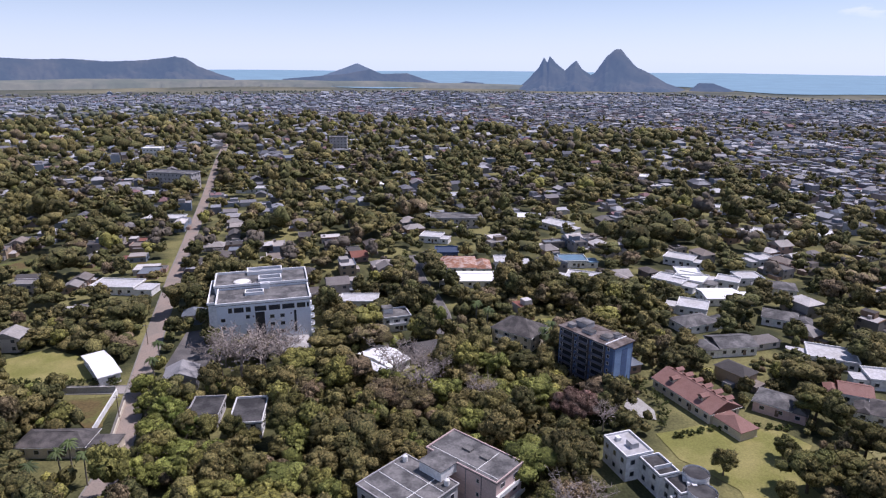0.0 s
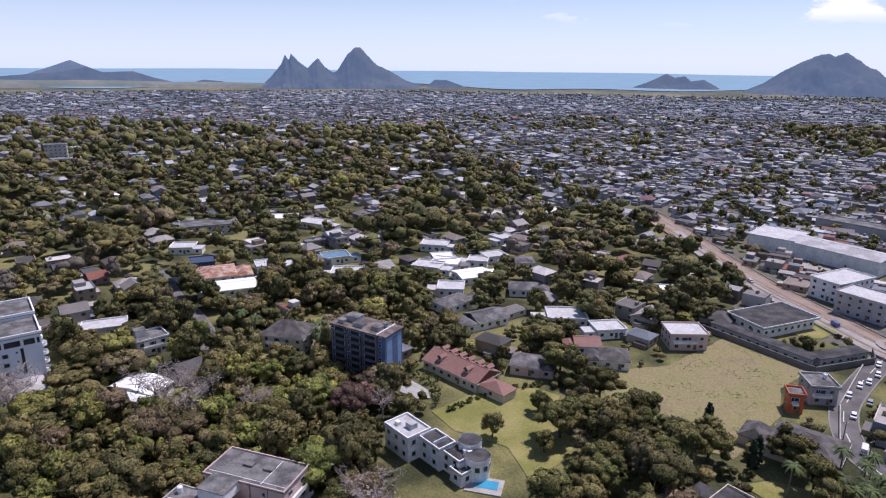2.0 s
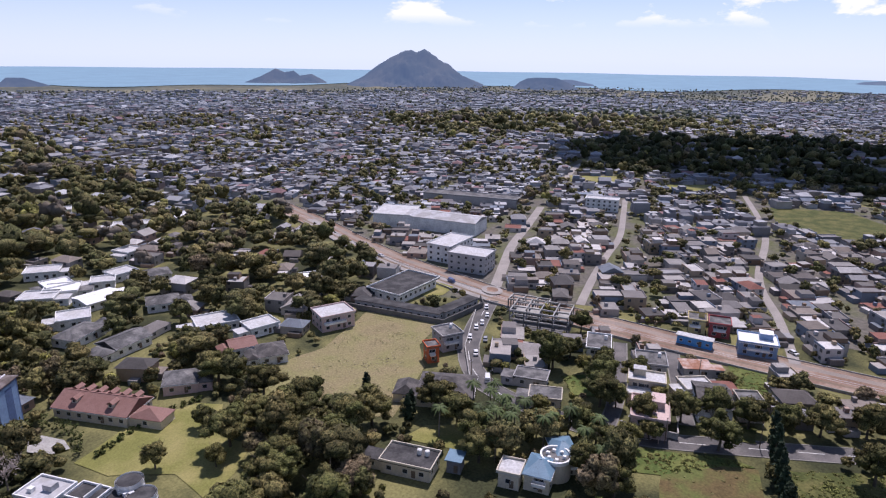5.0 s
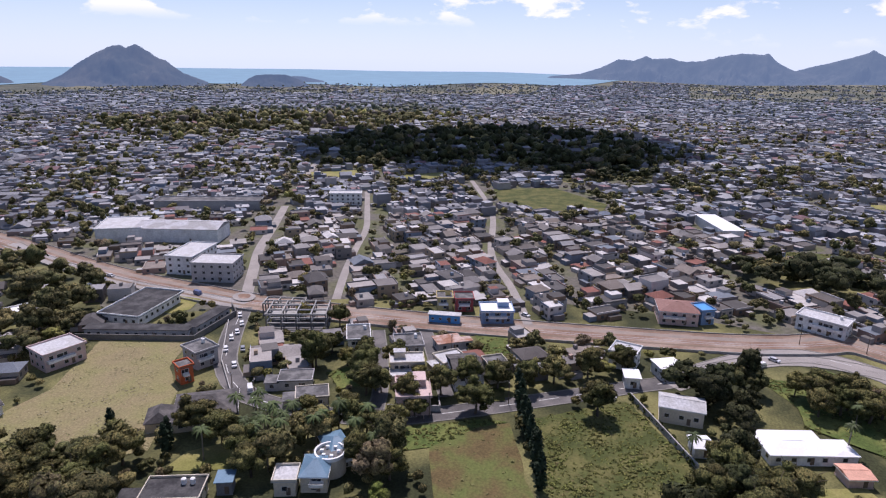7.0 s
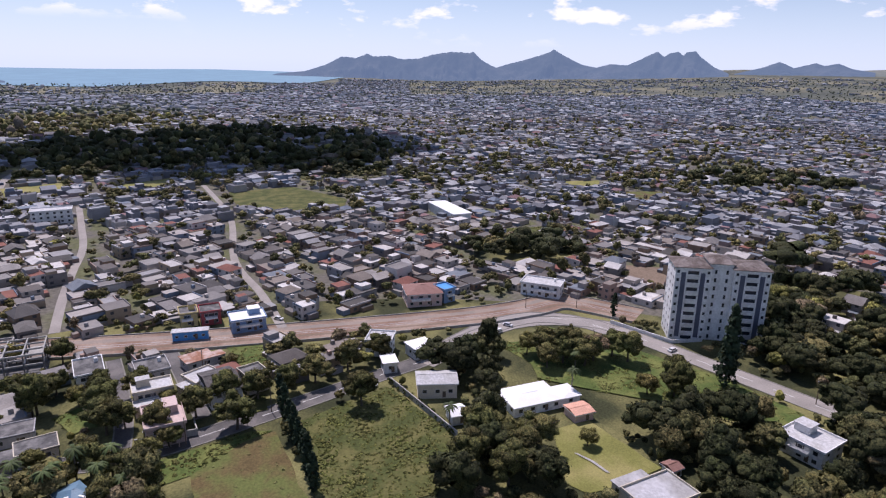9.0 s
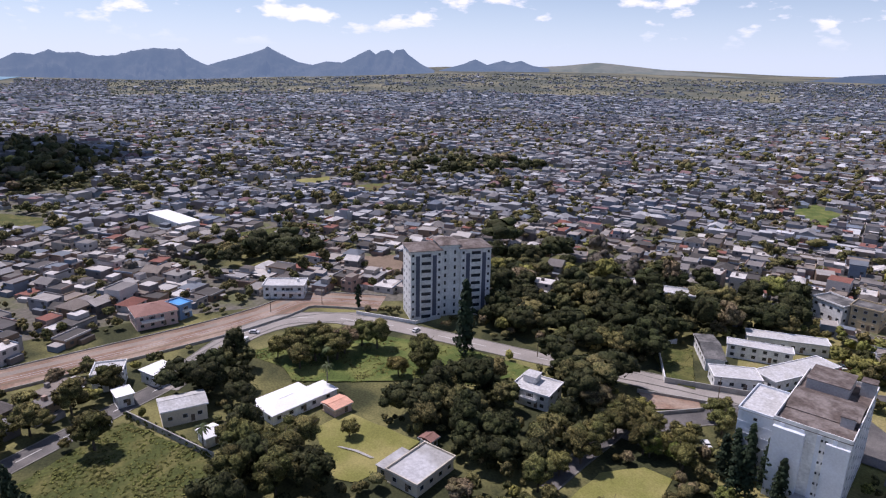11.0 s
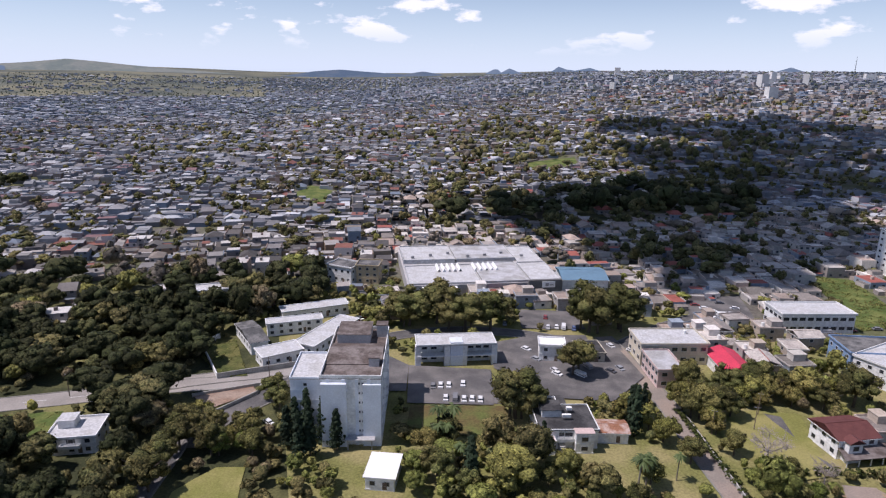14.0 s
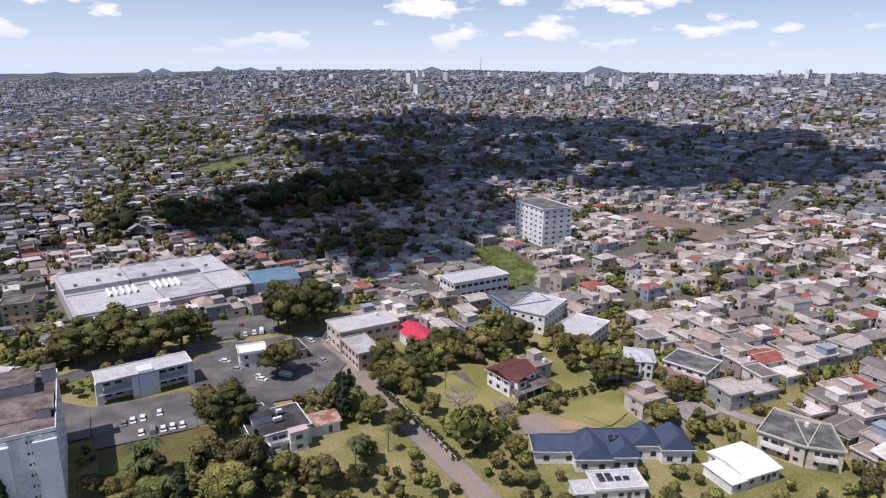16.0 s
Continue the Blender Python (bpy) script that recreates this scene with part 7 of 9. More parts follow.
building(274.9, -91.8, 18.3, 10.1, -120.4, 7.215, storeys=2, wall='white_paint', roof='roof_pale', label='large white flat-roofed villa', tank=1)
building(435.8, -73.8, 43.1, 13.1, -164.3, 6.258, storeys=1, wall='white_paint', roof='roof_white', label='long bright white warehouse roof', name='warehouse', category='building', win=None, parapet=0)
building(139.5, -128.0, 12.8, 10.9, -155.5, 5.001, storeys=2, wall='white_paint', roof='roof_pale', label='white villa with a stepped pale flat roof', trim='roof_white')
building(124.3, -75.0, 10.0, 15.2, -160.8, 4.044, storeys=1, wall='cream_paint', roof='roof_stained', label='cream bungalow with stained pale flat roof', trim='cream_paint')
building(174.4, -240.2, 18.5, 9.1, -146.3, 7.0, storeys=2, wall='white_paint', roof='roof_pale', label='white flat-roofed house beside open ground')

# school, shops
building(130.0, -204.5, 6.5, 22.5, -133.6, 4.643, storeys=1, form='gable', rise=1.5, wall='white_paint', name='school_wing', category='school', label='white school wing with a grey pitched roof', roof='roof_felt', parapet=0.3)
building(112.0, -193.5, 15.0, 9.0, -133.0, 4.386, storeys=1, wall='white_paint', name='school_wing', category='school', label='white school wing with a broad grey roof and white kerbs', roof='roof_pale', trim='roof_white', parapet=0.3)
building(102.6, -215.5, 31.0, 9.0, -100.0, 4.229, storeys=1, wall='white_paint', name='school_wing', category='school', label='white school wing with a broad grey roof and white kerbs', roof='roof_pale', trim='roof_white', parapet=0.3)
building(119.5, -220.0, 22.0, 5.6, -146.6, 5.172, storeys=2, wall='white_paint', name='school_wing', category='school', label='white two-storey school wing beside a small yard', roof='roof_pale', trim='roof_white', parapet=0.3)
building(119.5, -238.5, 28.5, 7.1, -141.6, 4.415, storeys=1, wall='white_paint', name='school_wing', category='school', label='low school wing with a grey roof behind the yard', roof='roof_pale', trim='roof_white', parapet=0.3)
building(114.0, -290.0, 11.1, 10.1, -169.6, 9.258, storeys=3, wall='ochre_paint', roof='roof_felt', label='ochre three-storey block with open galleries', name='apartment_block', category='building')
building(126.4, -288.3, 14.4, 11.1, 169.6, 8.301, storeys=2, wall='white_paint', roof='roof_felt', label='white two-storey block beside the galleries', name='apartment_block', category='building')
building(15.4, -224.6, 9.3, 7.1, -170.4, 6.344, storeys=2, wall='white_paint', roof='roof_white', label='white two-storey corner kiosk', name='kiosk', category='shop')
pink_villa(6.5, -171.5, 17.0, 14.0, -163.0, 6.8)
building(-7.2, -174.4, 8.9, 6.8, -167.1, 3.543, storeys=1, wall='white_paint', roof='rusty_sheet', form='gable', rise=0.8, label='annex with a rusty red and white sheet roof', win=None)
building(-27.0, -238.5, 25.0, 14.0, -163.0, 8.0, storeys=2, wall='cream_paint', roof='roof_pale', label='cream two-storey shop block with a mottled flat roof', name='shop_block', category='building', tank=1, win=(2.0, 1.4, 3.4))
building(-24.2, -219.5, 9.0, 16.0, -163.0, 6.6, storeys=2, wall='pink_paint', roof='roof_stained', label='pinkish two-storey shop range along the road', name='shop_block', category='building', win=(1.8, 1.4, 3.0))
building(1.7, -230.0, 9.0, 11.0, -161.0, 3.8, storeys=1, wall='cream_paint', roof='roof_dark', label='low shop with a dark flat roof', name='shop', category='shop', parapet=0.2)
building(-48.0, -231.0, 18.0, 10.5, -75.0, 4.4, storeys=1, wall='white_paint', roof='crimson_sheet', form='gable', rise=2.2, label='hall with a crimson sheet roof', name='shop_hall', category='building', win=None)
maroon_villa(-72.7, -188.5, 12.5, 11.4, -156.4, 6.672)
building(-87.9, -288.0, 31.2, 14.1, -163.5, 8.215, storeys=2, wall='white_paint', roof='roof_pale', label='white shop block with a glazed front', name='shop_block', category='building', win=(2.4, 1.4, 3.2))
building(-98.6, -251.2, 15.4, 20.4, 100.6, 8.258, storeys=2, wall='pale_blue_wall', roof='roof_felt', label='pale blue shop block', name='shop_block', category='building')
building(-103.7, -242.1, 15.5, 22.4, 134.0, 8.301, storeys=2, wall='white_paint', roof='roof_pale', label='white flat-roofed shop block', name='shop_block', category='building')
building(-113.9, -221.2, 14.9, 21.7, 129.7, 8.344, storeys=2, wall='white_paint', roof='roof_pale', label='white flat-roofed town house with arches', tank=1)
turreted_villa(-122.8, -190.9, 10.2, 11.1, 153.0, 7.0)
building(-139.5, -182.8, 15.4, 13.4, 124.0, 5.043, storeys=2, wall='white_paint', roof='roof_felt', label='long white house with a grey roof')
building(-131.5, -177.3, 13.5, 4.1, 121.9, 3.086, storeys=1, wall='white_paint', roof='roof_tile_red', label='veranda with a coral roof', name='veranda', category='veranda', win=None, parapet=0)
slate_villa(-84.1, -140.9, 39.2, 12.4, 167.4, 4.129)
building(-79.5, -126.5, 12.9, 7.1, 173.1, 4.172, storeys=1, wall='white_paint', roof='roof_pale', label='white pavilion with solar panels on its flat roof', solar=6)
building(-118.4, -127.4, 12.2, 12.9, -170.3, 4.215, storeys=1, wall='white_paint', roof='roof_white', form='gable', rise=1, label='low house with a bright white roof')
building(-139.3, -135.2, 12.2, 16.9, 125.9, 7.258, storeys=2, wall='cream_paint', roof='roof_felt', label='cream two-storey villa with a grey roof', tank=1)
building(-144.0, -129.0, 8.8, 14.5, 151.1, 7.301, storeys=2, wall='cream_paint', roof='roof_felt', label='cream two-storey villa with a grey roof')
building(50.6, -136.9, 7.6, 10.5, -171.1, 3.844, storeys=1, wall='white_paint', roof='roof_white', label='garage with a bright white roof', name='garage', category='garage', parapet=0)

# houses west
white_villa(51.0, 142.0)
dormer_house(75.9, 186.9, 24.9, 11.8, -64.8, 3.729, storeys=1, wall='cream_paint', roof='roof_tile_red', form='gable', rise=3, label='long house with a red tiled pitched roof and dormers')
building(24.0, 231.0, 17.0, 14.0, -35.0, 7.172, storeys=2, wall='cream_paint', roof='roof_grey_tile', form='hip', rise=4, label='old mansion with a steep dark hip roof')
building(-26.1, 208.2, 9.6, 15.7, 50.3, 4.215, storeys=1, wall='white_paint', roof='roof_white', form='gable', rise=1, label='low house with a bright white roof')
building(-122.8, 198.3, 6.6, 20.9, 42.4, 4.258, storeys=1, wall='white_paint', roof='roof_white', form='gable', rise=1, label='long house with a bright white roof')
building(-61.3, 167.1, 8.6, 14.0, 9.1, 5.001, storeys=2, wall='white_paint', roof='roof_dark', label='white house with a dark flat roof and white kerbs', trim='roof_white', balcony=False)
building(-75.6, 170.8, 8.6, 11.4, 7.7, 4.144, storeys=1, wall='grey_paint', roof='roof_dark', label='grey house with a dark flat roof')
building(-110.4, 153.2, 18.5, 8.4, 3.7, 4.0, storeys=1, wall='cream_paint', roof='roof_grey_tile', form='hip', rise=2, label='bungalow with a dark hip roof under trees')
building(-43.6, 265.1, 15.7, 9.1, 2.5, 5.043, storeys=1, wall='white_paint', roof='roof_pale', form='flat', label='white garden house with a pale flat roof')
building(-26.0, 242.0, 11.0, 9.0, 20.0, 6.4, storeys=2, wall='white_paint', roof='roof_felt', label='white two-storey house with a stepped grey flat roof', trim='roof_white')
building(-158.8, 278.9, 20.3, 11.1, -1.5, 4.629, storeys=1, wall='white_paint', roof='roof_pale', form='flat', label='white garden house with a pale flat roof')
building(43.6, 425.8, 20.5, 13.1, -10.0, 5.172, storeys=1, wall='white_paint', roof='roof_white', form='flat', label='bungalow with a bright white roof')
building(162.0, 589.2, 19.7, 15.1, -13.1, 6.215, storeys=1, wall='white_paint', roof='roof_white', form='flat', label='large house with a bright white roof')
building(-2.2, 410.8, 32.9, 15.1, 3.0, 7.258, storeys=2, wall='grey_paint', roof='roof_felt', form='flat', label='grey three-part block with a flat roof')
building(-16.6, 372.9, 12.3, 11.1, -13.9, 5.301, storeys=1, wall='white_paint', roof='roof_pale', form='flat', label='white garden house with a pale flat roof')
building(-7.0, 341.4, 12.0, 11.1, 2.8, 6.344, storeys=1, wall='blue_wall', roof='roof_slate_blue', form='flat', label='blue two-storey garden house')
building(-0.4, 320.4, 17.7, 19.1, 2.7, 4.5, storeys=1, wall='white_paint', roof='rusty_sheet', form='hip', label='house with a wide pinkish hip roof', rise=2.5)
building(9.1, 297.7, 20.1, 14.1, 2.6, 5.043, storeys=1, wall='white_paint', roof='roof_white', form='gable', label='hall with a bright white pitched roof', rise=1.2)
building(25.1, 325.6, 12.6, 11.1, 2.7, 5.086, storeys=1, wall='white_paint', roof='roof_pale', form='flat', label='white garden house with a pale flat roof')
building(60.1, 329.0, 13.6, 11.1, 2.7, 6.129, storeys=1, wall='white_paint', roof='roof_sheet_blue', form='flat', label='house with a pale blue roof')
building(-238.4, 525.4, 41.1, 13.1, -11.3, 13.172, storeys=4, wall='grey_paint', roof='roof_felt', form='flat', label='grey four-storey apartment block beside the road', name='apartment_block', category='building')
building(-316.0, 656.2, 18.3, 11.1, 4.2, 15.215, storeys=4, wall='white_paint', roof='roof_white', form='flat', label='slim white five-storey tower block', name='apartment_block', category='building')
building(-146.9, 776.6, 20.5, 11.1, 4.6, 14.258, storeys=4, wall='grey_paint', roof='roof_felt', form='flat', label='grey apartment block above trees', name='apartment_block', category='building')
building(-73.6, 536.9, 33.5, 11.1, -13.9, 5.301, storeys=1, wall='white_paint', roof='roof_white', form='flat', label='white garden house with a pale flat roof')
building(102.4, 298.1, 13.8, 11.1, -39.5, 5.344, storeys=1, wall='white_paint', roof='roof_pale', form='flat', label='white garden house with a pale flat roof')
building(114.4, 309.4, 11.1, 11.1, -5.7, 5.0, storeys=1, wall='white_paint', roof='roof_white', form='flat', label='white garden house with a pale flat roof')
building(118.4, 278.4, 16.3, 13.1, 2.5, 5.043, storeys=1, wall='white_paint', roof='roof_white', form='gable', label='house with a white pitched roof', rise=1)
building(95.8, 246.2, 16.0, 10.1, 22.3, 5.086, storeys=1, wall='white_paint', roof='roof_felt', form='hip', label='white garden house with a pale flat roof', rise=2)
building(141.7, 304.2, 11.5, 10.1, 2.6, 5.129, storeys=1, wall='white_paint', roof='roof_pale', form='flat', label='white garden house with a pale flat roof')
building(102.7, 226.0, 14.7, 11.1, 9.5, 5.172, storeys=1, wall='white_paint', roof='roof_felt', form='gable', label='white garden house with a pale flat roof', rise=2)
building(162.4, 336.4, 11.0, 11.1, 17.5, 5.215, storeys=1, wall='white_paint', roof='roof_pale', form='flat', label='white garden house with a pale flat roof')
building(135.1, 216.8, 15.6, 12.1, -21.8, 5.258, storeys=1, wall='white_paint', roof='roof_pale', form='flat', label='white garden house with a pale flat roof')
building(-156.6, 512.4, 26.1, 11.1, 3.4, 5.301, storeys=1, wall='white_paint', roof='roof_pale', form='flat', label='white garden house with a pale flat roof')
building(-193.5, 408.4, 22.7, 11.1, 3.0, 5.344, storeys=1, wall='white_paint', roof='roof_pale', form='flat', label='white garden house with a pale flat roof')
building(-316.5, 457.6, 23.4, 13.1, -10.7, 5.0, storeys=1, wall='white_paint', roof='roof_pale', form='flat', label='white garden house with a pale flat roof')
building(-347.0, 595.0, 17.2, 11.1, 3.7, 5.043, storeys=1, wall='white_paint', roof='roof_pale', form='flat', label='white garden house with a pale flat roof')
building(118.7, 334.4, 14.8, 11.1, -31.8, 5.086, storeys=1, wall='white_paint', roof='roof_pale', form='flat', label='white garden house with a pale flat roof')
building(113.1, 301.1, 13.6, 12.1, -32.7, 5.129, storeys=1, wall='white_paint', roof='roof_white', form='flat', label='white garden house with a pale flat roof')
building(99.4, 182.9, 10.3, 10.1, -36.0, 6.172, storeys=1, wall='pink_paint', roof='roof_felt', form='hip', label='pink house with a grey roof', rise=2)
building(127.9, 190.0, 9.2, 9.1, -22.4, 4.715, storeys=1, wall='white_paint', roof='roof_tile_red', form='gable', label='house with a red roof', rise=1.8)
building(131.5, 177.3, 9.8, 11.1, -29.8, 5.258, storeys=1, wall='white_paint', roof='roof_grey_tile', form='hip', label='white garden house with a pale flat roof', rise=2)
building(166.7, 182.3, 13.9, 11.1, -20.8, 7.301, storeys=2, wall='pink_paint', roof='roof_pale', form='flat', label='pale pink two-storey house')
building(195.3, 228.7, 8.9, 9.1, -29.5, 4.344, storeys=1, wall='white_paint', roof='roof_white', form='flat', label='white garden house with a pale flat roof')
building(130.3, 298.7, 9.9, 9.1, -29.6, 5.0, storeys=1, wall='white_paint', roof='roof_pale', form='flat', label='white garden house with a pale flat roof')
building(101.5, 263.8, 11.7, 11.1, -24.1, 5.043, storeys=1, wall='white_paint', roof='roof_pale', form='flat', label='white garden house with a pale flat roof')
building(60.7, 300.7, 15.2, 11.1, -19.8, 5.086, storeys=1, wall='white_paint', roof='roof_pale', form='flat', label='white garden house with a pale flat roof')
building(62.6, 406.1, 18.3, 13.1, -45.7, 5.129, storeys=1, wall='white_paint', roof='roof_pale', form='flat', label='white garden house with a pale flat roof')
building(133.8, 253.3, 12.7, 11.1, -27.0, 5.172, storeys=1, wall='white_paint', roof='roof_felt', form='hip', label='white garden house with a pale flat roof', rise=2)
building(143.9, 199.9, 11.6, 9.1, -11.6, 5.215, storeys=1, wall='white_paint', roof='roof_pale', form='flat', label='white garden house with a pale flat roof')
building(192.5, 389.8, 20.7, 11.1, -29.9, 5.258, storeys=1, wall='white_paint', roof='roof_pale', form='flat', label='white garden house with a pale flat roof')
building(228.6, 386.5, 9.0, 11.1, -17.4, 5.301, storeys=1, wall='white_paint', roof='roof_white', form='hip', label='white garden house with a pale flat roof')
building(178.8, 463.8, 18.4, 11.1, -26.2, 5.344, storeys=1, wall='white_paint', roof='roof_pale', form='flat', label='white garden house with a pale flat roof')
building(106.4, 578.0, 20.2, 13.1, -37.6, 5.0, storeys=1, wall='white_paint', roof='roof_pale', form='flat', label='white garden house with a pale flat roof')
building(151.2, 290.4, 13.2, 11.1, -19.7, 5.043, storeys=1, wall='white_paint', roof='roof_felt', form='hip', label='white garden house with a pale flat roof', rise=2)

# boundary walls
wall_line([(-143.8, 182.1), (-111.3, 185.2)], 2.2, label='pale boundary wall along the lane')
wall_line([(-109.8, 183.4), (-103.6, 153.7)], 2.2, material='white_paint', label='white boundary wall of a garden')
wall_line([(-104.6, 178.3), (-93.8, 145.1)], 1.2, material='cream_paint', label='low cream garden wall')
wall_line([(183.5, 191.0), (194.5, 147.2), (222.0, 145.8), (229.5, 152.5)], 2.4, material='dark_concrete', label='dark perimeter wall of the station yard')
wall_line([(215.2, 145.2), (182.6, 127.7), (162.1, 111.0)], 1.0)
wall_line([(195.7, -13.7), (159.9, -30.5)], 2.0)
wall_line([(167.1, 59.7), (170.8, 43.8), (175.6, 45.5)], 2.0)
wall_line([(125.3, -174.0), (146.3, -195.6), (144.5, -204.9)], 2.0, material='white_paint', label='white school yard wall')
wall_line([(125.3, -174.0), (102.7, -191.4)], 2.0, material='concrete')
wall_line([(125.5, -160.4), (107.9, -174.1), (106.4, -168.1), (113.6, -150.9)], 1.2)
wall_line([(-29.6, -193.9), (-42.6, -148.7)], 1.2)
wall_line([(236.5, -109.8), (214.1, -126.1), (214.3, -138.2)], 1.4, material='white_paint', label='white roadside wall')

# vehicles
car(51.7, -189.2, 105)
car(49.4, -190.4, 104)
car(46.7, -191.3, 103)
car(42.3, -193.7, 102)
car(45.5, -182.4, 104)
car(42.4, -182.9, 103)
car(39.5, -183.4, 102)
car(37.0, -184.2, 101)
car(34.3, -184.6, 101)
car(12.7, -213.2, 130)
car(10.9, -232.8, 127)
car(1.6, -219.9, 127)
car(-6.4, -241.4, 123)
car(-10.0, -221.8, 125)
car(23.1, -252.7, 96)
car(19.5, -253.3, 95)
car(16.0, -254.6, 95)
car(13.1, -255.1, 94)
car(8.8, -255.2, 93)
car(21.8, -264.3, 96)
car(37.7, -252.1, 99)
car(-60.4, -268.5, -170)
car(-66.7, -270.2, -170)
car(-93.8, -283.0, -170)
car(-104.9, -287.8, -170)
car(-116.3, -292.7, -170)
car(-43.6, -300.7, -170)
car(-47.2, -297.3, -170)
car(-50.7, -294.0, -170)
car(-54.1, -290.7, -170)
car(-58.3, -293.0, -170)
car(-44.4, -285.2, -170)
car(-55.1, -306.9, -170)
car(-61.0, -301.4, -170)
car(180.7, 121.4, -146)
car(166.4, 106.8, -147)
car(200.7, 134.9, -146)
car(214.1, 138.5, -147)
car(221.8, 144.0, -147)
car(206.1, 135.7, -147)
car(191.2, 131.4, -146)
car(196.3, 169.0, -140)
car(193.0, 125.4, -147)
car(230.8, 230.1, -102)
car(233.9, 230.4, -102)
car(237.1, 230.8, -103)
car(240.4, 231.1, -103)
car(243.0, 230.9, -103)
car(225.1, 228.0, -102)
car(221.0, 226.6, -101)
car(216.8, 225.7, -101)
car(249.0, 231.5, -103)
car(144.8, 104.9, -147)
car(145.9, 103.2, -148)
car(147.3, 101.8, -148)
car(256.1, 28.2, -123)
car(193.9, -7.4, -117)
car(195.1, -4.7, -117)
car(238.5, -65.8, -129)
car(239.8, 176.5, -112)
car(102.2, -152.7, 149)
car(97.4, -146.1, 150)
car(93.3, -152.6, 149)
car(109.8, -142.7, 152)
car(98.6, -239.7, 137)
car(98.6, -242.9, 137)
car(98.1, -246.3, 137)
car(98.2, -235.4, 138)
car(192.0, -2.2, -57)
car(194.8, -5.0, -57)
car(197.3, -7.1, -57)
car(231.7, -59.7, -57)
car(207.3, -122.5, -64)
car(-286.3, -352.7, -151)
car(-304.4, -364.9, -150)
car(-320.3, -373.5, -150)
car(-345.0, -392.1, -150)
car(-375.3, -416.4, -150)
car(-409.7, -443.9, -149)
car(-247.2, -338.8, -150)
car(-262.1, -342.8, -150)

# utility poles
pole(162.2, 110.6)
pole(160.4, 101.5)
pole(162.0, 55.4)
pole(166.3, 46.0)
pole(181.3, 24.0)
pole(257.6, -78.9)
pole(255.1, -101.6)
pole(210.5, 49.7)
pole(-92.1, 142.7)
pole(-101.3, 168.5)
pole(-117.9, 221.8)
pole(-52.4, -200.4)
pole(-36.8, -184.9)
pole(89.5, -183.0)
pole(163.9, -149.6)
pole(108.0, -179.1)
pole(-49.6, -190.7)

# placed trees
tree('conifer', 178.2, -126.2, 1.85)
tree('conifer', 81.9, -143.0, 1.0)
tree('conifer', 76.0, -138.7, 1.0)
tree('conifer', 73.8, -140.8, 1.0)
tree('conifer', 72.6, -147.2, 1.0)
tree('conifer', 68.0, -146.0, 1.0)
tree('conifer', 77.9, -147.8, 1.0)
tree('conifer', 81.4, -147.2, 1.0)
tree('conifer', 11.0, -157.3, 0.8)
tree('conifer', -14.2, -191.4, 0.8)
tree('conifer', -16.7, -187.0, 0.8)
tree('conifer', 28.4, -142.4, 1.0)
tree('conifer', 27.1, -139.0, 1.0)
tree('cypress', 177.0, 19.5, 1.1)
tree('cypress', 167.4, 17.2, 1.1)
tree('cypress', 158.5, 14.3, 1.1)
tree('cypress', 147.8, 11.5, 1.1)
tree('cypress', 140.6, 9.8, 1.1)
tree('cypress', 184.0, 21.3, 1.1)
tree('cypress', 153.0, 12.5, 1.1)
tree('cypress', 162.9, 15.8, 1.1)
tree('cypress', 128.6, 110.2, 1.0)
tree('cypress', 131.1, 111.1, 1.0)
tree('cypress', 243.6, -114.1, 1.0)
tree('cypress', 130.0, 128.4, 1.0)
tree('palm', 141.5, 89.2, 1.0)
tree('palm', 144.8, 88.3, 1.0)
tree('palm', 144.1, 85.3, 1.0)
tree('palm', 143.5, 82.3, 1.0)
tree('palm', 146.5, 76.7, 1.0)
tree('palm', 146.3, 72.2, 1.0)
tree('palm', 139.5, 86.3, 1.0)
tree('palm', 138.0, 91.6, 1.0)
tree('palm', -104.7, 203.5, 1.0)
tree('palm', -101.0, 191.3, 1.0)
tree('palm', -101.7, 140.0, 1.0)
tree('palm', -100.2, 142.4, 1.0)
tree('palm', -93.9, 138.0, 1.0)
tree('palm', -104.7, 133.2, 1.0)
tree('palm', 164.5, -28.9, 1.0)
tree('palm', 179.5, -72.0, 1.0)
tree('palm', 39.8, -152.4, 1.0)
tree('palm', 37.8, -154.1, 1.0)
tree('palm', -16.6, -152.0, 1.0)
tree('palm', 32.1, 222.4, 1.0)
tree('palm', 32.6, 217.2, 1.0)
tree('broad', 70.3, 148.0, 0.75)
tree('broad', 89.5, 155.8, 0.75)
tree('olive', 80.8, 136.4, 0.8)
tree('olive', 150.7, -66.7, 0.8)
tree('great', 49.7, -238.8, 1.5)
tree('great', 59.6, -240.2, 1.5)
tree('great', -0.9, -253.7, 1.5)
tree('great', -10.4, -258.5, 1.5)
tree('great', 6.4, -255.6, 1.5)
tree('great', 81.1, -242.7, 1.5)
tree('olive', 23.5, -178.7, 1.5)
tree('olive', 19.7, -177.5, 1.5)
tree('olive', 78.0, -237.0, 1.5)
tree('olive', 4.5, -214.6, 1.5)
tree('bare', -81.8, 204.5, 1.1)
tree('bare', -75.2, 202.6, 1.1)
tree('bare', -67.9, 205.0, 1.1)
tree('bare', -62.5, 207.4, 1.1)
tree('bare', -13.5, 198.8, 1.1)
tree('bare', 7.3, 180.9, 1.1)
tree('bare', -7.3, 191.1, 1.1)
tree('bare', -49.4, -170.9, 1.1)
tree('brown', -18.7, 173.2, 1.4)
tree('brown', -12.6, 171.8, 1.4)
tree('bright', -87.1, 170.6, 1.1)
tree('bright', -81.1, 164.6, 1.1)
tree('bright', -75.5, 159.0, 1.1)
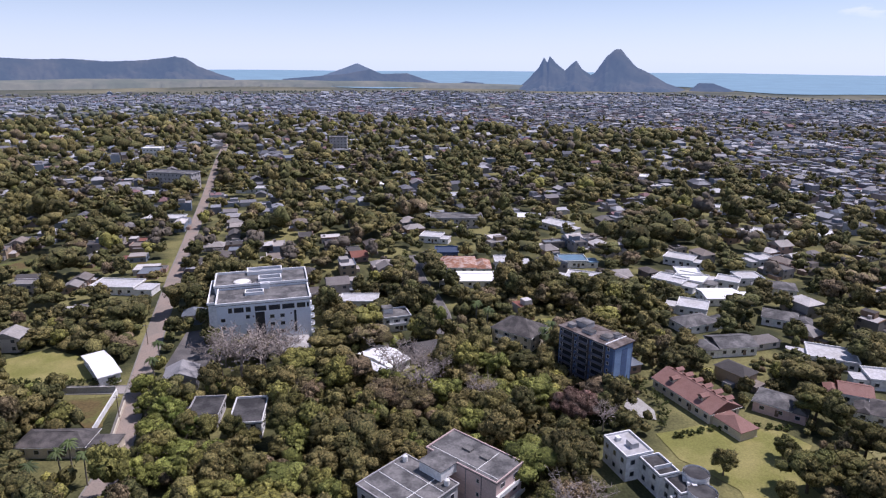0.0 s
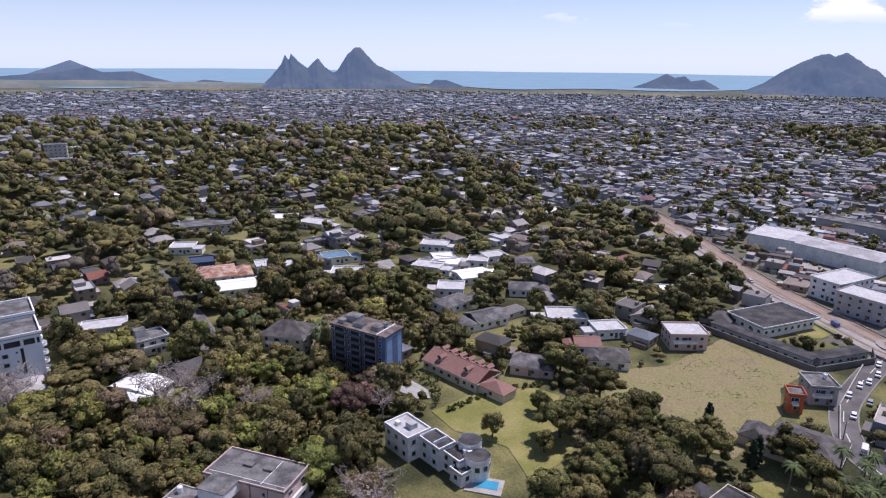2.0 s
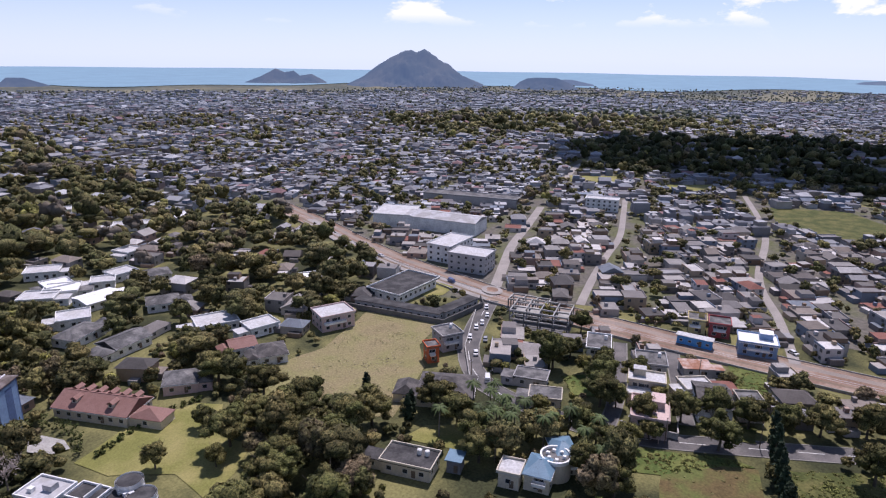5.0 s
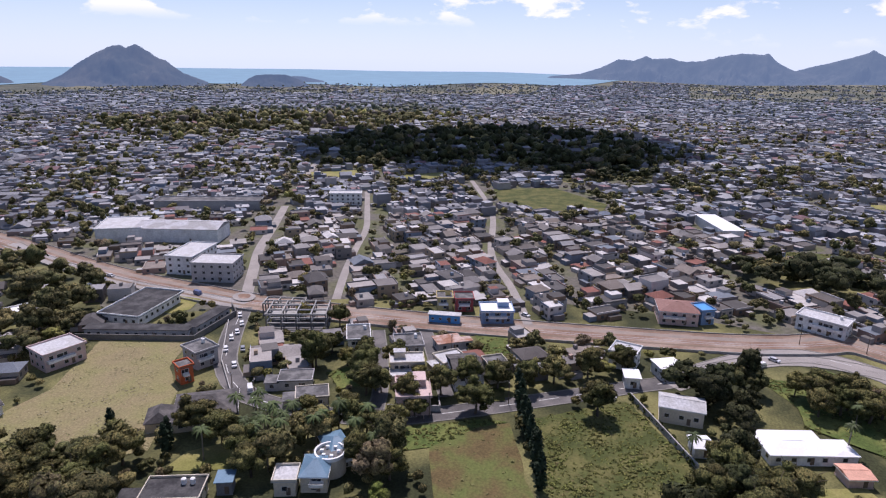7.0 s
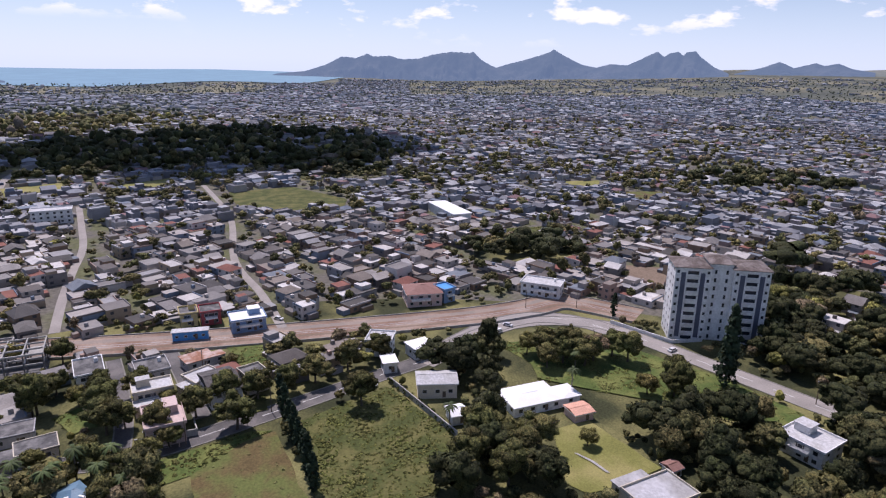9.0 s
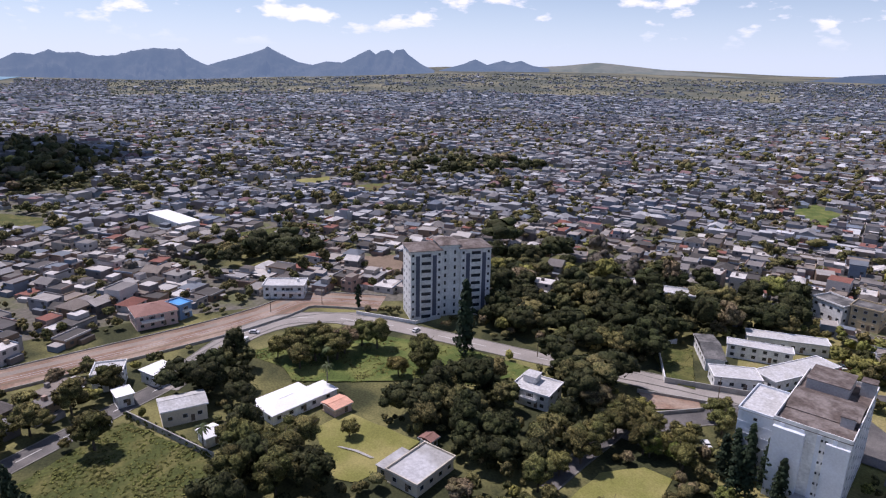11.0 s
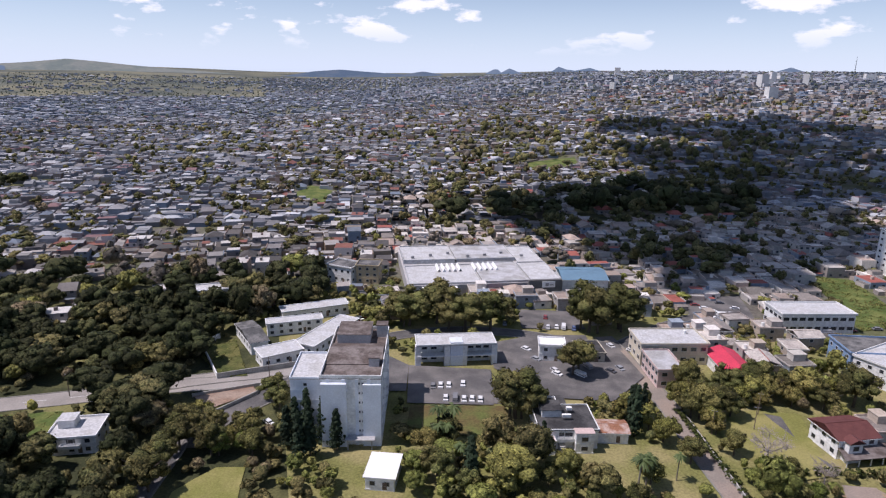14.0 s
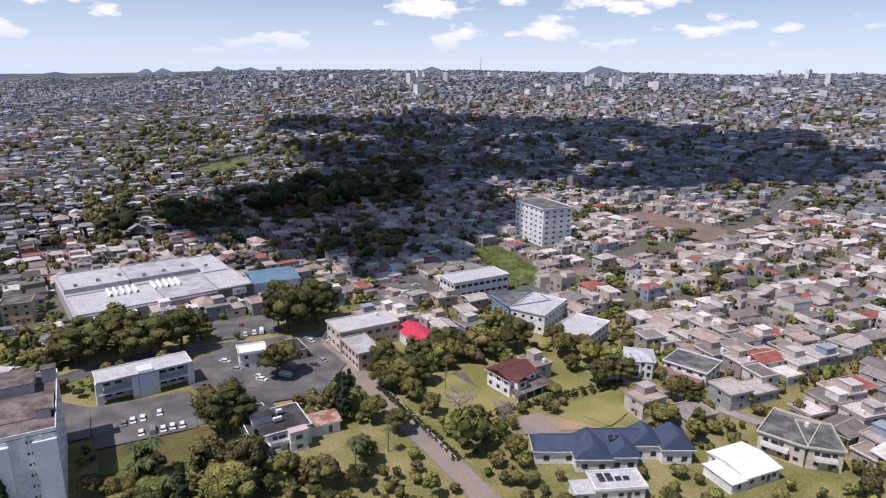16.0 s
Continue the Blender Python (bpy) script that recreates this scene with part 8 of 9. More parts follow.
tree('bright', 90.8, -137.6, 1.1)
tree('bright', 98.3, -133.9, 1.1)
tree('broad', 174.0, 69.4, 1.3)
tree('broad', 187.9, 93.4, 1.3)
tree('broad', 182.2, 72.7, 1.3)
tree('broad', 142.9, -44.6, 1.3)
tree('broad', 151.4, -40.4, 1.3)
tree('broad', 154.7, -36.2, 1.3)
tree('broad', 142.3, -30.5, 1.3)
tree('broad', 149.9, -51.4, 1.3)
tree('broad', 136.3, -39.7, 1.3)
tree('broad', 177.0, -107.5, 1.3)

# hedges
hedge([(-147.8, 187.9), (-113.8, 190.0)], 2.2, 1.4)
hedge([(-28.6, -195.3), (-36.1, -173.3), (-43.5, -150.0)], 1.4, 1.2)
hedge([(-63.4, -172.8), (-87.4, -176.3), (-106.6, -179.1)], 1.6, 1.2)
hedge([(57.0, 193.5), (60.4, 191.8), (63.3, 184.0), (62.8, 175.5), (60.5, 170.6)], 3.4, 2.0)
hedge([(-31.0, 341.0), (-23.0, 300.0), (-16.6, 279.0), (-12.0, 262.0)], 2.6, 1.8)
hedge([(194.7, -14.2), (176.3, -23.7), (161.6, -29.9)], 1.6, 1.2)
hedge([(63.0, 165.2), (81.3, 170.9), (97.6, 170.6)], 1.4, 1.1)
tree('great', 52.0, -238.4, 2.1)
tree('great', 2.7, -254.3, 2.1)
tree('great', -9.3, -261.6, 2.1)
tree('great', 42.2, -243.2, 1.9)
tree('great', 76.3, -239.1, 1.9)
tree('great', 65.8, -245.3, 1.9)
tree('great', 21.5, -177.2, 1.8)
tree('great', 6.4, -211.9, 1.4)

tree('great', 207.8, -72.5, 1.25)
tree('great', 201.9, -77.0, 1.1)
tree('great', 205.6, -84.4, 1.05)
tree('broad', 202.3, -88.6, 0.9)
tree('garden', 176.3, -97.2, 1.0)
tree('broad', 199.0, -70.0, 1.0)
tree('palm', 196.5, -79.5, 0.9)
tree('olive', 211.0, -66.0, 1.0)

hedge([(-59.4, -170.0), (-71.0, -172.8), (-91.7, -178.4), (-110.8, -182.0)], 2.2, 1.3)
hedge([(-29.7, -193.3), (-35.0, -174.7), (-40.2, -161.6)], 1.8, 1.3)

# roundabout
patch([(243.4, 149.0), (241.3, 148.3), (239.4, 148.4), (237.8, 149.4), (236.9, 151.1), (236.7, 153.3), (237.3, 155.5), (238.5, 157.6), (240.4, 159.2), (242.4, 160.0), (244.5, 160.0), (246.1, 159.0), (247.1, 157.2), (247.3, 155.0), (246.6, 152.7), (245.3, 150.6)], 'pale_asphalt', 'worn asphalt ring of a roundabout', 'roundabout')
patch([(243.4, 151.6), (241.8, 151.1), (240.4, 151.5), (239.6, 152.8), (239.6, 154.4), (240.3, 156.1), (241.7, 157.4), (243.2, 157.9), (244.7, 157.5), (245.5, 156.3), (245.5, 154.6), (244.8, 152.8)], 'red_earth', 'bare earth island of a roundabout', 'roundabout')

# street and garden trees
tree('palm', 146.6, 93.0, 1.1)
tree('palm', 148.1, 82.0, 1.1)
tree('palm', 142.1, 72.0, 1.1)
tree('palm', 138.3, 80.4, 1.1)
tree('palm', 135.0, 87.2, 1.1)
tree('palm', 150.3, 68.7, 1.1)
tree('palm', 143.8, 60.9, 1.1)
tree('palm', 152.7, 60.1, 1.1)
tree('palm', 129.2, 79.7, 1.1)
tree('palm', 137.8, 53.7, 1.1)
tree('palm', 128.9, 98.8, 1.1)
tree('palm', 147.5, 99.6, 1.1)
tree('palm', 150.5, 93.8, 1.1)
tree('palm', 145.7, 86.8, 1.1)
tree('palm', 7.4, 247.4, 1.1)
tree('palm', 11.4, 236.9, 1.1)
tree('palm', 34.7, 225.6, 1.1)
tree('broad', 131.9, 88.8, 1.1)
tree('broad', 125.9, 82.8, 1.1)
tree('broad', 136.9, 56.6, 1.1)
tree('broad', 148.5, 54.2, 1.1)
tree('broad', 134.4, 47.8, 1.1)
tree('broad', 154.0, 66.7, 1.1)
tree('broad', 170.8, 54.6, 1.1)
tree('broad', 180.6, 46.1, 1.1)
tree('broad', 186.8, 38.0, 1.1)
tree('broad', 189.4, 29.0, 1.1)
tree('broad', 192.0, 19.9, 1.1)
tree('broad', 198.5, 11.2, 1.1)
tree('broad', 205.8, 0.2, 1.1)
tree('broad', 213.5, -11.2, 1.1)
tree('great', 136.3, 97.6, 1.2)
tree('great', 139.3, 107.8, 1.2)
tree('great', 104.9, 137.1, 1.2)
tree('great', 108.5, 132.2, 1.2)
tree('great', 180.8, -3.6, 1.2)
tree('great', 172.4, 33.0, 1.2)
tree('great', 88.7, 141.4, 1.3)
tree('great', 97.7, 142.7, 1.3)
tree('great', 110.6, 154.9, 1.3)
tree('great', 108.6, 176.2, 1.3)
tree('great', 114.5, 138.9, 1.3)
tree('great', 103.0, 117.2, 1.3)
tree('great', 97.0, 124.9, 1.3)
tree('great', 88.2, 118.3, 1.3)
tree('great', 111.9, 117.7, 1.3)
tree('great', 82.9, 116.2, 1.3)
tree('great', 121.4, 118.2, 1.3)
tree('bare', -79.6, 195.3, 1.75)
tree('bare', -72.5, 194.4, 1.75)
tree('bare', -66.2, 195.9, 1.75)
tree('bare', -60.3, 198.9, 1.75)
tree('bare', -20.8, 194.5, 1.5)
tree('bare', -12.2, 180.1, 1.5)
tree('brown', -20.6, 174.8, 1.6)
tree('lime', -100.7, 183.8, 1.1)
tree('lime', -94.4, 171.9, 1.1)
tree('lime', -87.7, 159.9, 1.1)
tree('lime', -89.0, 168.9, 1.1)
tree('lime', -81.1, 148.0, 1.1)
tree('lime', -82.3, 155.9, 1.1)
tree('lime', -74.1, 141.0, 1.1)
tree('lime', -77.5, 136.3, 1.1)
tree('lime', -74.2, 148.3, 1.1)
tree('lime', -82.9, 140.7, 1.1)
tree('red', 33.5, 170.7, 1.15)
tree('red', 39.3, 174.9, 0.95)
tree('bare', 43.0, 168.3, 0.85)
for x, y, k, q in ((-57, 155, 'olive', 0.95), (-63, 158, 'broad', 0.85), (-70, 158, 'olive', 0.95), (-77, 160, 'broad', 0.9), (-49, 160, 'broad', 1.1), (-50, 170, 'olive', 1.1), (-46, 180, 'brown', 1.1), (-66, 150, 'lime', 0.9), (-84, 168, 'lime', 1.1), (-87, 158, 'lime', 1.0), (-80, 150, 'olive', 1.0)):
    tree(k, x, y, q)
# trees over the shaded lane and in the meadow
for x, y, k, q in ((103, -97, 'broad', 1.0), (105, -106, 'olive', 1.0), (106, -115, 'broad', 1.2), (108, -124, 'broad', 1.0), (110, -133, 'great', 1.1), (114, -141, 'broad', 1.0), (206, -80, 'great', 1.25), (199, -84, 'great', 1.2), (203, -89, 'brown', 1.2), (205, -97, 'broad', 1.15), (200, -101, 'broad', 1.2), (173.5, -105, 'broad', 1.1), (209, -87, 'olive', 1.0)):
    tree(k, x, y, q)

# open garden ground kept free of trees
take_poly([(240.4, -62.3), (225.6, -99.3), (183.5, -127.8), (158.1, -109.9), (154.5, -80.3), (179.5, -48.5)])
patch([(64.7, -202.5), (35.1, -207.5), (29.5, -182.6), (56.8, -176.1)], 'asphalt', 'dark asphalt parking yard', 'parking_lot')
patch([(55.3, -175.3), (24.4, -181.1), (19.1, -170.2), (30.2, -162.3), (52.1, -162.9)], 'dry_grass', 'dry tan grass plot beside the parking', 'field')
patch([(40.4, -230.1), (26.6, -241.4), (-7.5, -244.5), (-18.4, -217.7), (-8.0, -196.2), (10.9, -193.1), (34.4, -209.1)], 'asphalt', 'worn asphalt forecourt of shops', 'parking_lot')
patch([(-66.9, -167.3), (-75.4, -168.2), (-77.6, -156.0), (-87.9, -152.1), (-93.8, -143.3), (-87.6, -138.2), (-78.0, -149.1), (-66.3, -157.9)], 'dusty_road', 'pale gravel drive', 'driveway')
patch([(90.6, -204.7), (82.2, -212.4), (64.7, -202.5), (59.5, -183.5), (77.5, -178.6)], 'asphalt', 'asphalt lane beside the tall block', 'parking_lot')
car(20.5, -220.9, 147)
car(11.7, -210.8, 148)
car(3.7, -212.4, 147)
car(-0.5, -234.7, 145)
car(-6.8, -218.6, 146)
car(25.4, -228.9, 147)
car(-14.3, -239.2, 144)
car(-20.4, -244.6, 143)
take_poly([(36.8, 149.2), (45.4, 161.7), (59.5, 167.9), (71.1, 143.3), (91.4, 139.5), (87.0, 128.7), (71.0, 124.7), (64.3, 116.1), (52.2, 102.4), (40.3, 110.9), (34.7, 130.1)])
take_poly([(-90.3, 131.5), (-95.3, 150.1), (-106.7, 187.2), (-103.9, 187.4), (-92.8, 152.8), (-85.5, 131.7)])
take_poly([(-5.3, -171.2), (-35.6, -175.1), (-36.1, -159.2), (-21.7, -149.4), (-6.3, -150.8)])
take_poly([(-56.6, -154.4), (-72.4, -165.2), (-92.0, -168.4), (-105.6, -152.9), (-81.5, -138.8), (-60.2, -140.7)])

# gardens to the south
tree('garden', -29.2, -196.9, 1.26)
tree('olive', -34.1, -193.1, 1.35)
tree('broad', -40.4, -197.3, 1.14)
tree('olive', -31.4, -207.6, 1.39)
tree('great', -45.4, -212.6, 1.12)
tree('broad', -54.8, -217.7, 1.22)
tree('great', -63.9, -220.4, 0.93)
tree('garden', -69.4, -215.8, 1.53)
tree('garden', -78.9, -221.0, 0.90)
tree('broad', -83.9, -215.4, 1.53)
tree('garden', -48.5, -206.9, 1.12)
tree('garden', -57.6, -211.7, 1.2)
tree('great', -37.1, -204.7, 1.06)
tree('great', -101.3, -217.0, 0.90)
tree('garden', -98.0, -195.2, 1.06)
tree('garden', -107.7, -199.6, 1.23)
tree('lime', -114.0, -195.8, 1.27)
tree('great', -103.0, -181.3, 1.03)
tree('great', -111.2, -182.6, 1.10)
tree('garden', -99.9, -206.9, 1.33)
tree('garden', -108.9, -209.0, 0.99)
tree('garden', -37.9, -184.9, 0.88)
tree('olive', -41.4, -174.6, 0.88)
tree('lime', -44.1, -162.3, 0.63)
tree('bright', -50.5, -159.6, 0.82)
tree('olive', -52.9, -154.2, 0.78)
tree('bright', -58.7, -159.0, 0.85)
tree('garden', -58.9, -146.6, 0.95)
tree('garden', -52.9, -144.0, 0.62)
tree('garden', -59.9, -141.9, 0.82)
tree('bright', -48.1, -169.0, 0.7)
tree('olive', -54.1, -166.1, 0.75)
tree('bare', -62.5, -166.4, 0.71)
tree('broad', -14.4, -143.0, 0.66)
tree('lime', -9.5, -145.8, 0.64)
tree('broad', -3.7, -140.3, 0.53)
tree('broad', 2.2, -142.5, 0.49)
tree('great', 8.0, -145.3, 0.53)
tree('garden', 12.3, -139.9, 0.47)
tree('lime', 18.7, -144.5, 0.66)
tree('palm', 23.7, -149.9, 0.63)
tree('olive', 25.4, -139.6, 0.47)
tree('palm', 32.3, -146.6, 0.86)
tree('great', 36.7, -139.2, 1.02)
tree('garden', 42.9, -151.4, 1.05)
tree('lime', 44.0, -143.8, 0.85)
tree('broad', 37.9, -157.0, 1.06)
tree('palm', -24.7, -157.7, 0.8)
tree('garden', -18.0, -154.2, 0.96)
tree('great', -29.1, -166.9, 0.87)
tree('garden', -0.7, -147.5, 0.55)
tree('conifer', 16.5, -138.0, 0.5)
tree('olive', 9.8, -135.9, 0.68)
tree('lime', 4.2, -137.2, 0.56)
tree('broad', -6.5, -135.9, 0.56)
tree('broad', 27.7, -136.5, 0.79)
tree('garden', -10.9, -137.6, 0.48)
tree('great', 110.3, -140.0, 0.94)
tree('great', 106.0, -142.5, 0.94)
tree('garden', 97.4, -138.1, 0.93)
tree('olive', 94.3, -142.9, 1.1)
tree('broad', 100.3, -133.5, 1.03)
tree('olive', 89.0, -136.0, 1.01)
tree('garden', 112.0, -147.3, 0.96)
tree('great', 94.8, -161.6, 0.89)
tree('great', 99.5, -167.6, 0.88)
tree('garden', -111.8, -174.2, 0.71)
tree('garden', -111.9, -164.9, 0.88)
tree('garden', -122.2, -168.2, 1.03)
tree('garden', -131.3, -174.8, 0.78)
tree('great', -125.2, -162.4, 0.91)
tree('garden', -126.4, -181.4, 0.64)
tree('great', 201.8, 106.9, 0.74)
tree('broad', 186.5, 93.9, 0.97)
tree('great', 200.1, 92.8, 0.87)
tree('garden', 191.7, 83.1, 0.99)
tree('broad', 200.2, 79.3, 0.85)
tree('broad', 176.5, 65.1, 0.83)
tree('olive', 157.1, 81.8, 0.8)
tree('garden', 151.0, 71.4, 0.94)
tree('great', 152.0, 60.9, 0.94)
tree('olive', 158.4, 54.1, 0.9)
tree('great', 165.9, 50.4, 0.8)
tree('garden', 225.0, 115.2, 0.99)
tree('broad', 223.0, 99.4, 0.96)
tree('great', 196.7, 66.3, 0.99)
tree('olive', 188.3, 55.6, 0.71)

# low houses by the curved road
building(174.1, 94.1, 10.5, 7.1, -70.2, 3.586, storeys=1, wall='grey_paint', roof='roof_felt', label='low grey house with a stained flat roof', parapet=0.3)
building(165.3, 84.1, 9.6, 7.1, -64.6, 3.629, storeys=1, wall='cream_paint', roof='roof_felt', label='low cream house with a stained flat roof', parapet=0.3)
building(186.3, 59.4, 10.8, 5.1, -70.1, 3.672, storeys=1, wall='cream_paint', roof='roof_pale', label='low row house with a pale roof', parapet=0.2)
building(216.6, 52.7, 9.6, 7.1, -57.2, 3.415, storeys=1, wall='grey_paint', roof='rusty_sheet', label='low row house with a rusty sheet roof', parapet=0.0)
building(197.7, 31.1, 6.7, 8.1, -58.2, 5.858, storeys=2, wall='cream_paint', roof='roof_felt', label='cream two-storey row house')
tree('great', -31.6, -193.0, 0.93)
tree('garden', -36.6, -188.5, 0.93)
tree('great', -43.8, -197.4, 0.93)
tree('garden', -54.2, -205.3, 0.93)
tree('garden', -64.4, -210.1, 0.93)
tree('great', -73.7, -210.4, 0.93)
tree('conifer', -14.2, -177.1, 1.0)
tree('conifer', -13.0, -183.0, 1.0)
tree('garden', -18.4, -181.4, 1.1)
tree('garden', -22.4, -176.3, 1.1)
tree('garden', -10.3, -184.7, 1.1)
tree('palm', -14.4, -148.4, 1.2)
tree('palm', 37.8, -160.4, 1.2)
tree('palm', 41.2, -157.4, 1.2)

# ---- the town and its woods, scattered by district ----
rs = np.random.RandomState(7)
WOODS = [
    [(-716, 945), (-846, 1180), (-696, 1413), (-338, 1231), (75, 1030), (358, 960), (305, 706), (257, 529), (289, 354), (282, 316), (253, 258), (241, 216), (180, 196), (126, 169), (149, 169), (114, 136), (115, 99), (79, 85), (-8, 62), (-92, 67), (-242, 222)],
    [(716, 347), (582, 271), (589, 232), (604, 191), (667, 123), (587, 35), (613, -40), (736, -70), (912, -55), (1037, 156), (855, 353)],
    [(860, 799), (693, 537), (825, 499), (880, 344), (1139, 293), (1315, 223), (1420, 500), (1168, 758)],
    [(299, -231), (247, -265), (200, -267), (128, -287), (122, -234), (147, -214), (137, -184), (148, -157), (169, -167), (213, -163)],
    [(124, -469), (68, -508), (-15, -592), (-122, -573), (-112, -518), (-30, -475), (51, -440), (111, -419)],
    [(380, -56), (370, -89), (360, -133), (335, -141), (307, -114), (320, -81)],
    [(562, -304), (581, -398), (520, -501), (483, -467), (505, -337)],
    [(229, -38), (221, -57), (195, -75), (178, -81), (173, -107), (156, -116), (149, -123), (158, -156), (160, -172), (115, -131), (121, -86), (141, -81), (164, -73), (161, -57), (126, -49), (130, -21), (170, -34), (188, -32), (220, -22)],
    [(229, -80), (218, -104), (193, -92), (204, -79)],
    [(265, -202), (231, -206), (176, -161), (197, -145)],
    [(232, -92), (193, -122), (148, -145), (135, -161), (110, -136), (98, -103), (130, -82), (175, -79)],
    [(-31, -225), (-62, -216), (-89, -257), (-89, -212), (-108, -238), (-126, -214), (-115, -191), (-93, -213), (-56, -207), (-33, -203)],
    [(47, -128), (45, -153), (16, -158), (-16, -163), (-29, -168), (-31, -140)],
    [(-34, -185), (-45, -167), (-81, -173), (-73, -154), (-45, -147)],
    [(-106, -178), (-122, -171), (-113, -151), (-93, -149)],
    [(145, 97), (162, 57), (124, 43), (122, 51), (125, 81)],
]


def wooded(x, y):
    m = np.zeros(np.shape(x), bool)
    for p in WOODS:
        m |= inside(p, x, y)
    r, az = np.hypot(x, y), np.degrees(np.arctan2(x, y)) % 360
    return m | (r < 95) | ((az > 235) & (az < 322) & (r < 1100))


def patchy(x, y, s, seed=0.0):
    """Soft blotches between 0 and 1 over the plan."""
    return 0.5 + 0.25 * (np.sin(x / s + seed) * np.cos(y / (s * 0.83) + 2 * seed) + np.sin((x + y) / (s * 0.57) + 3 * seed) * np.cos((x - y) / (s * 0.71)))


def lattice(step, rmax, rmin, turn, jit, lanes=0):
    n = int(rmax / step) + 1
    i, j = np.meshgrid(np.arange(-n, n + 1), np.arange(-n, n + 1), indexing="ij")
    u = i * step + (rs.rand(*i.shape) - 0.5) * step * jit
    v = j * step + (rs.rand(*i.shape) - 0.5) * step * jit
    c, s = math.cos(turn), math.sin(turn)
    x, y = (c * u - s * v).ravel(), (s * u + c * v).ravel()
    r = np.hypot(x, y)
    k = (r < rmax) & (r >= rmin)
    if lanes:
        # every few rows a lane is left open, wavering from row to row
        k &= ((j + (i // 9) % 2) % lanes != 0).ravel() | wooded(x, y)
    return x[k], y[k]


def sea_side(x, y, last=90):
    az = (np.degrees(np.arctan2(x, y)) + 180) % 360 - 180
    return (np.hypot(x, y) > np.interp(az, (-80, 40, 60, 76, 90), (2150, 2150, 2650, 2700, 3100))) & (az > -80) & (az < last)


def unseen(x, y):
    az = np.degrees(np.arctan2(x, y)) % 360
    return (az > 238) & (az < 316)


# built-up ground is paler than the woods' floor
gc = np.array([p.center[:2] for p in ground_sheet.data.polygons])
ga = np.degrees(np.arctan2(gc[:, 0], gc[:, 1])) % 360
ground_sheet.data.materials.append(M["town_ground"])
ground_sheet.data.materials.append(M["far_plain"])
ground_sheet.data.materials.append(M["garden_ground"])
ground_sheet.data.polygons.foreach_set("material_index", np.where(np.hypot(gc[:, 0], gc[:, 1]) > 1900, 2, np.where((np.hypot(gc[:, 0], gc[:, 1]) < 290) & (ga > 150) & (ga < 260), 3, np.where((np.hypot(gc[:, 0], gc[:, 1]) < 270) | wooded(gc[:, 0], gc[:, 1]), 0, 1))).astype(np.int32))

# houses: nearest ones as things, the rest as town fabric
hx, hy, hw, hd, hh, hyaw = [], [], [], [], [], []
for step, rmin, rmax in ((10.4, 100, 700), (12.6, 700, 1400), (17, 1400, 2300), (25, 2300, 3700)):
    x, y = lattice(step, rmax, rmin, radians(20), 0.42, 8 if step < 15 else 0)
    w = wooded(x, y)
    az = np.degrees(np.arctan2(x, y)) % 360
    dense = np.where(w, np.where(np.hypot(x, y) > 300, 0.2, 0.1), 0.97 - 0.4 * (patchy(x, y, 90) > 0.7) - 0.35 * (patchy(x, y, 230, 2.0) > 0.7))
    rad = np.hypot(x, y)
    nearest = np.where((az > 58) & (az < 90), 178, np.where(az > 200, 188, 238))
    dense = np.where(w & (az > 316) & (az < 351) & (rad > 360), 0.2, dense)
    plain = ((az > 96) & (az < 150) & (rad > 2100)) | ((az < 84) | (az > 300)) & (rad > 2000)
    dense = np.where(plain, dense * 0.3 * (patchy(x, y, 150, 6.0) > 0.45), dense)
    dense = np.where((az > 92) & (az < 160) & (rad < 285), 0.0, dense)
    dense = np.where(rad < np.where(w, 190, nearest), 0.0, dense)
    k = (rs.rand(len(x)) < dense) & free(x, y, 2.4) & ~sea_side(x, y) & ~unseen(x, y)
    x, y = x[k], y[k]
    n = len(x)
    hx.append(x)
    hy.append(y)
    f = min(1.3, step / 11.0)
    hw.append(rs.uniform(6.8, 12.6, n) * f)
    hd.append(rs.uniform(6.2, 11.0, n) * f)
    hh.append(np.where(rs.rand(n) < 0.7, rs.uniform(2.6, 3.5, n), rs.uniform(4.8, 6.2, n)) + 2.8 * (rs.rand(n) < 0.03))
    hyaw.append(radians(20) + 0.35 * np.sin(x / 260) * np.cos(y / 310) + np.where(rs.rand(n) < 0.5, 0, math.pi / 2) + rs.normal(0, 0.06, n))
hx, hy, hw, hd, hh, hyaw = (np.concatenate(q) for q in (hx, hy, hw, hd, hh, hyaw))
hr = np.hypot(hx, hy)
order = np.argsort(hr)
NEAR_HOUSES = 92
hb = np.degrees(np.arctan2(hx, hy)) % 360
south = (hb > 160) & (hb < 245)
near = order[south[order]][:NEAR_HOUSES]
HOUSE_WORDS = ("flat-roofed town house with stained rendered walls", "two-storey rendered town house with a roof terrace", "town house with a low pitched sheet roof", "town house with a water tank on its flat roof")


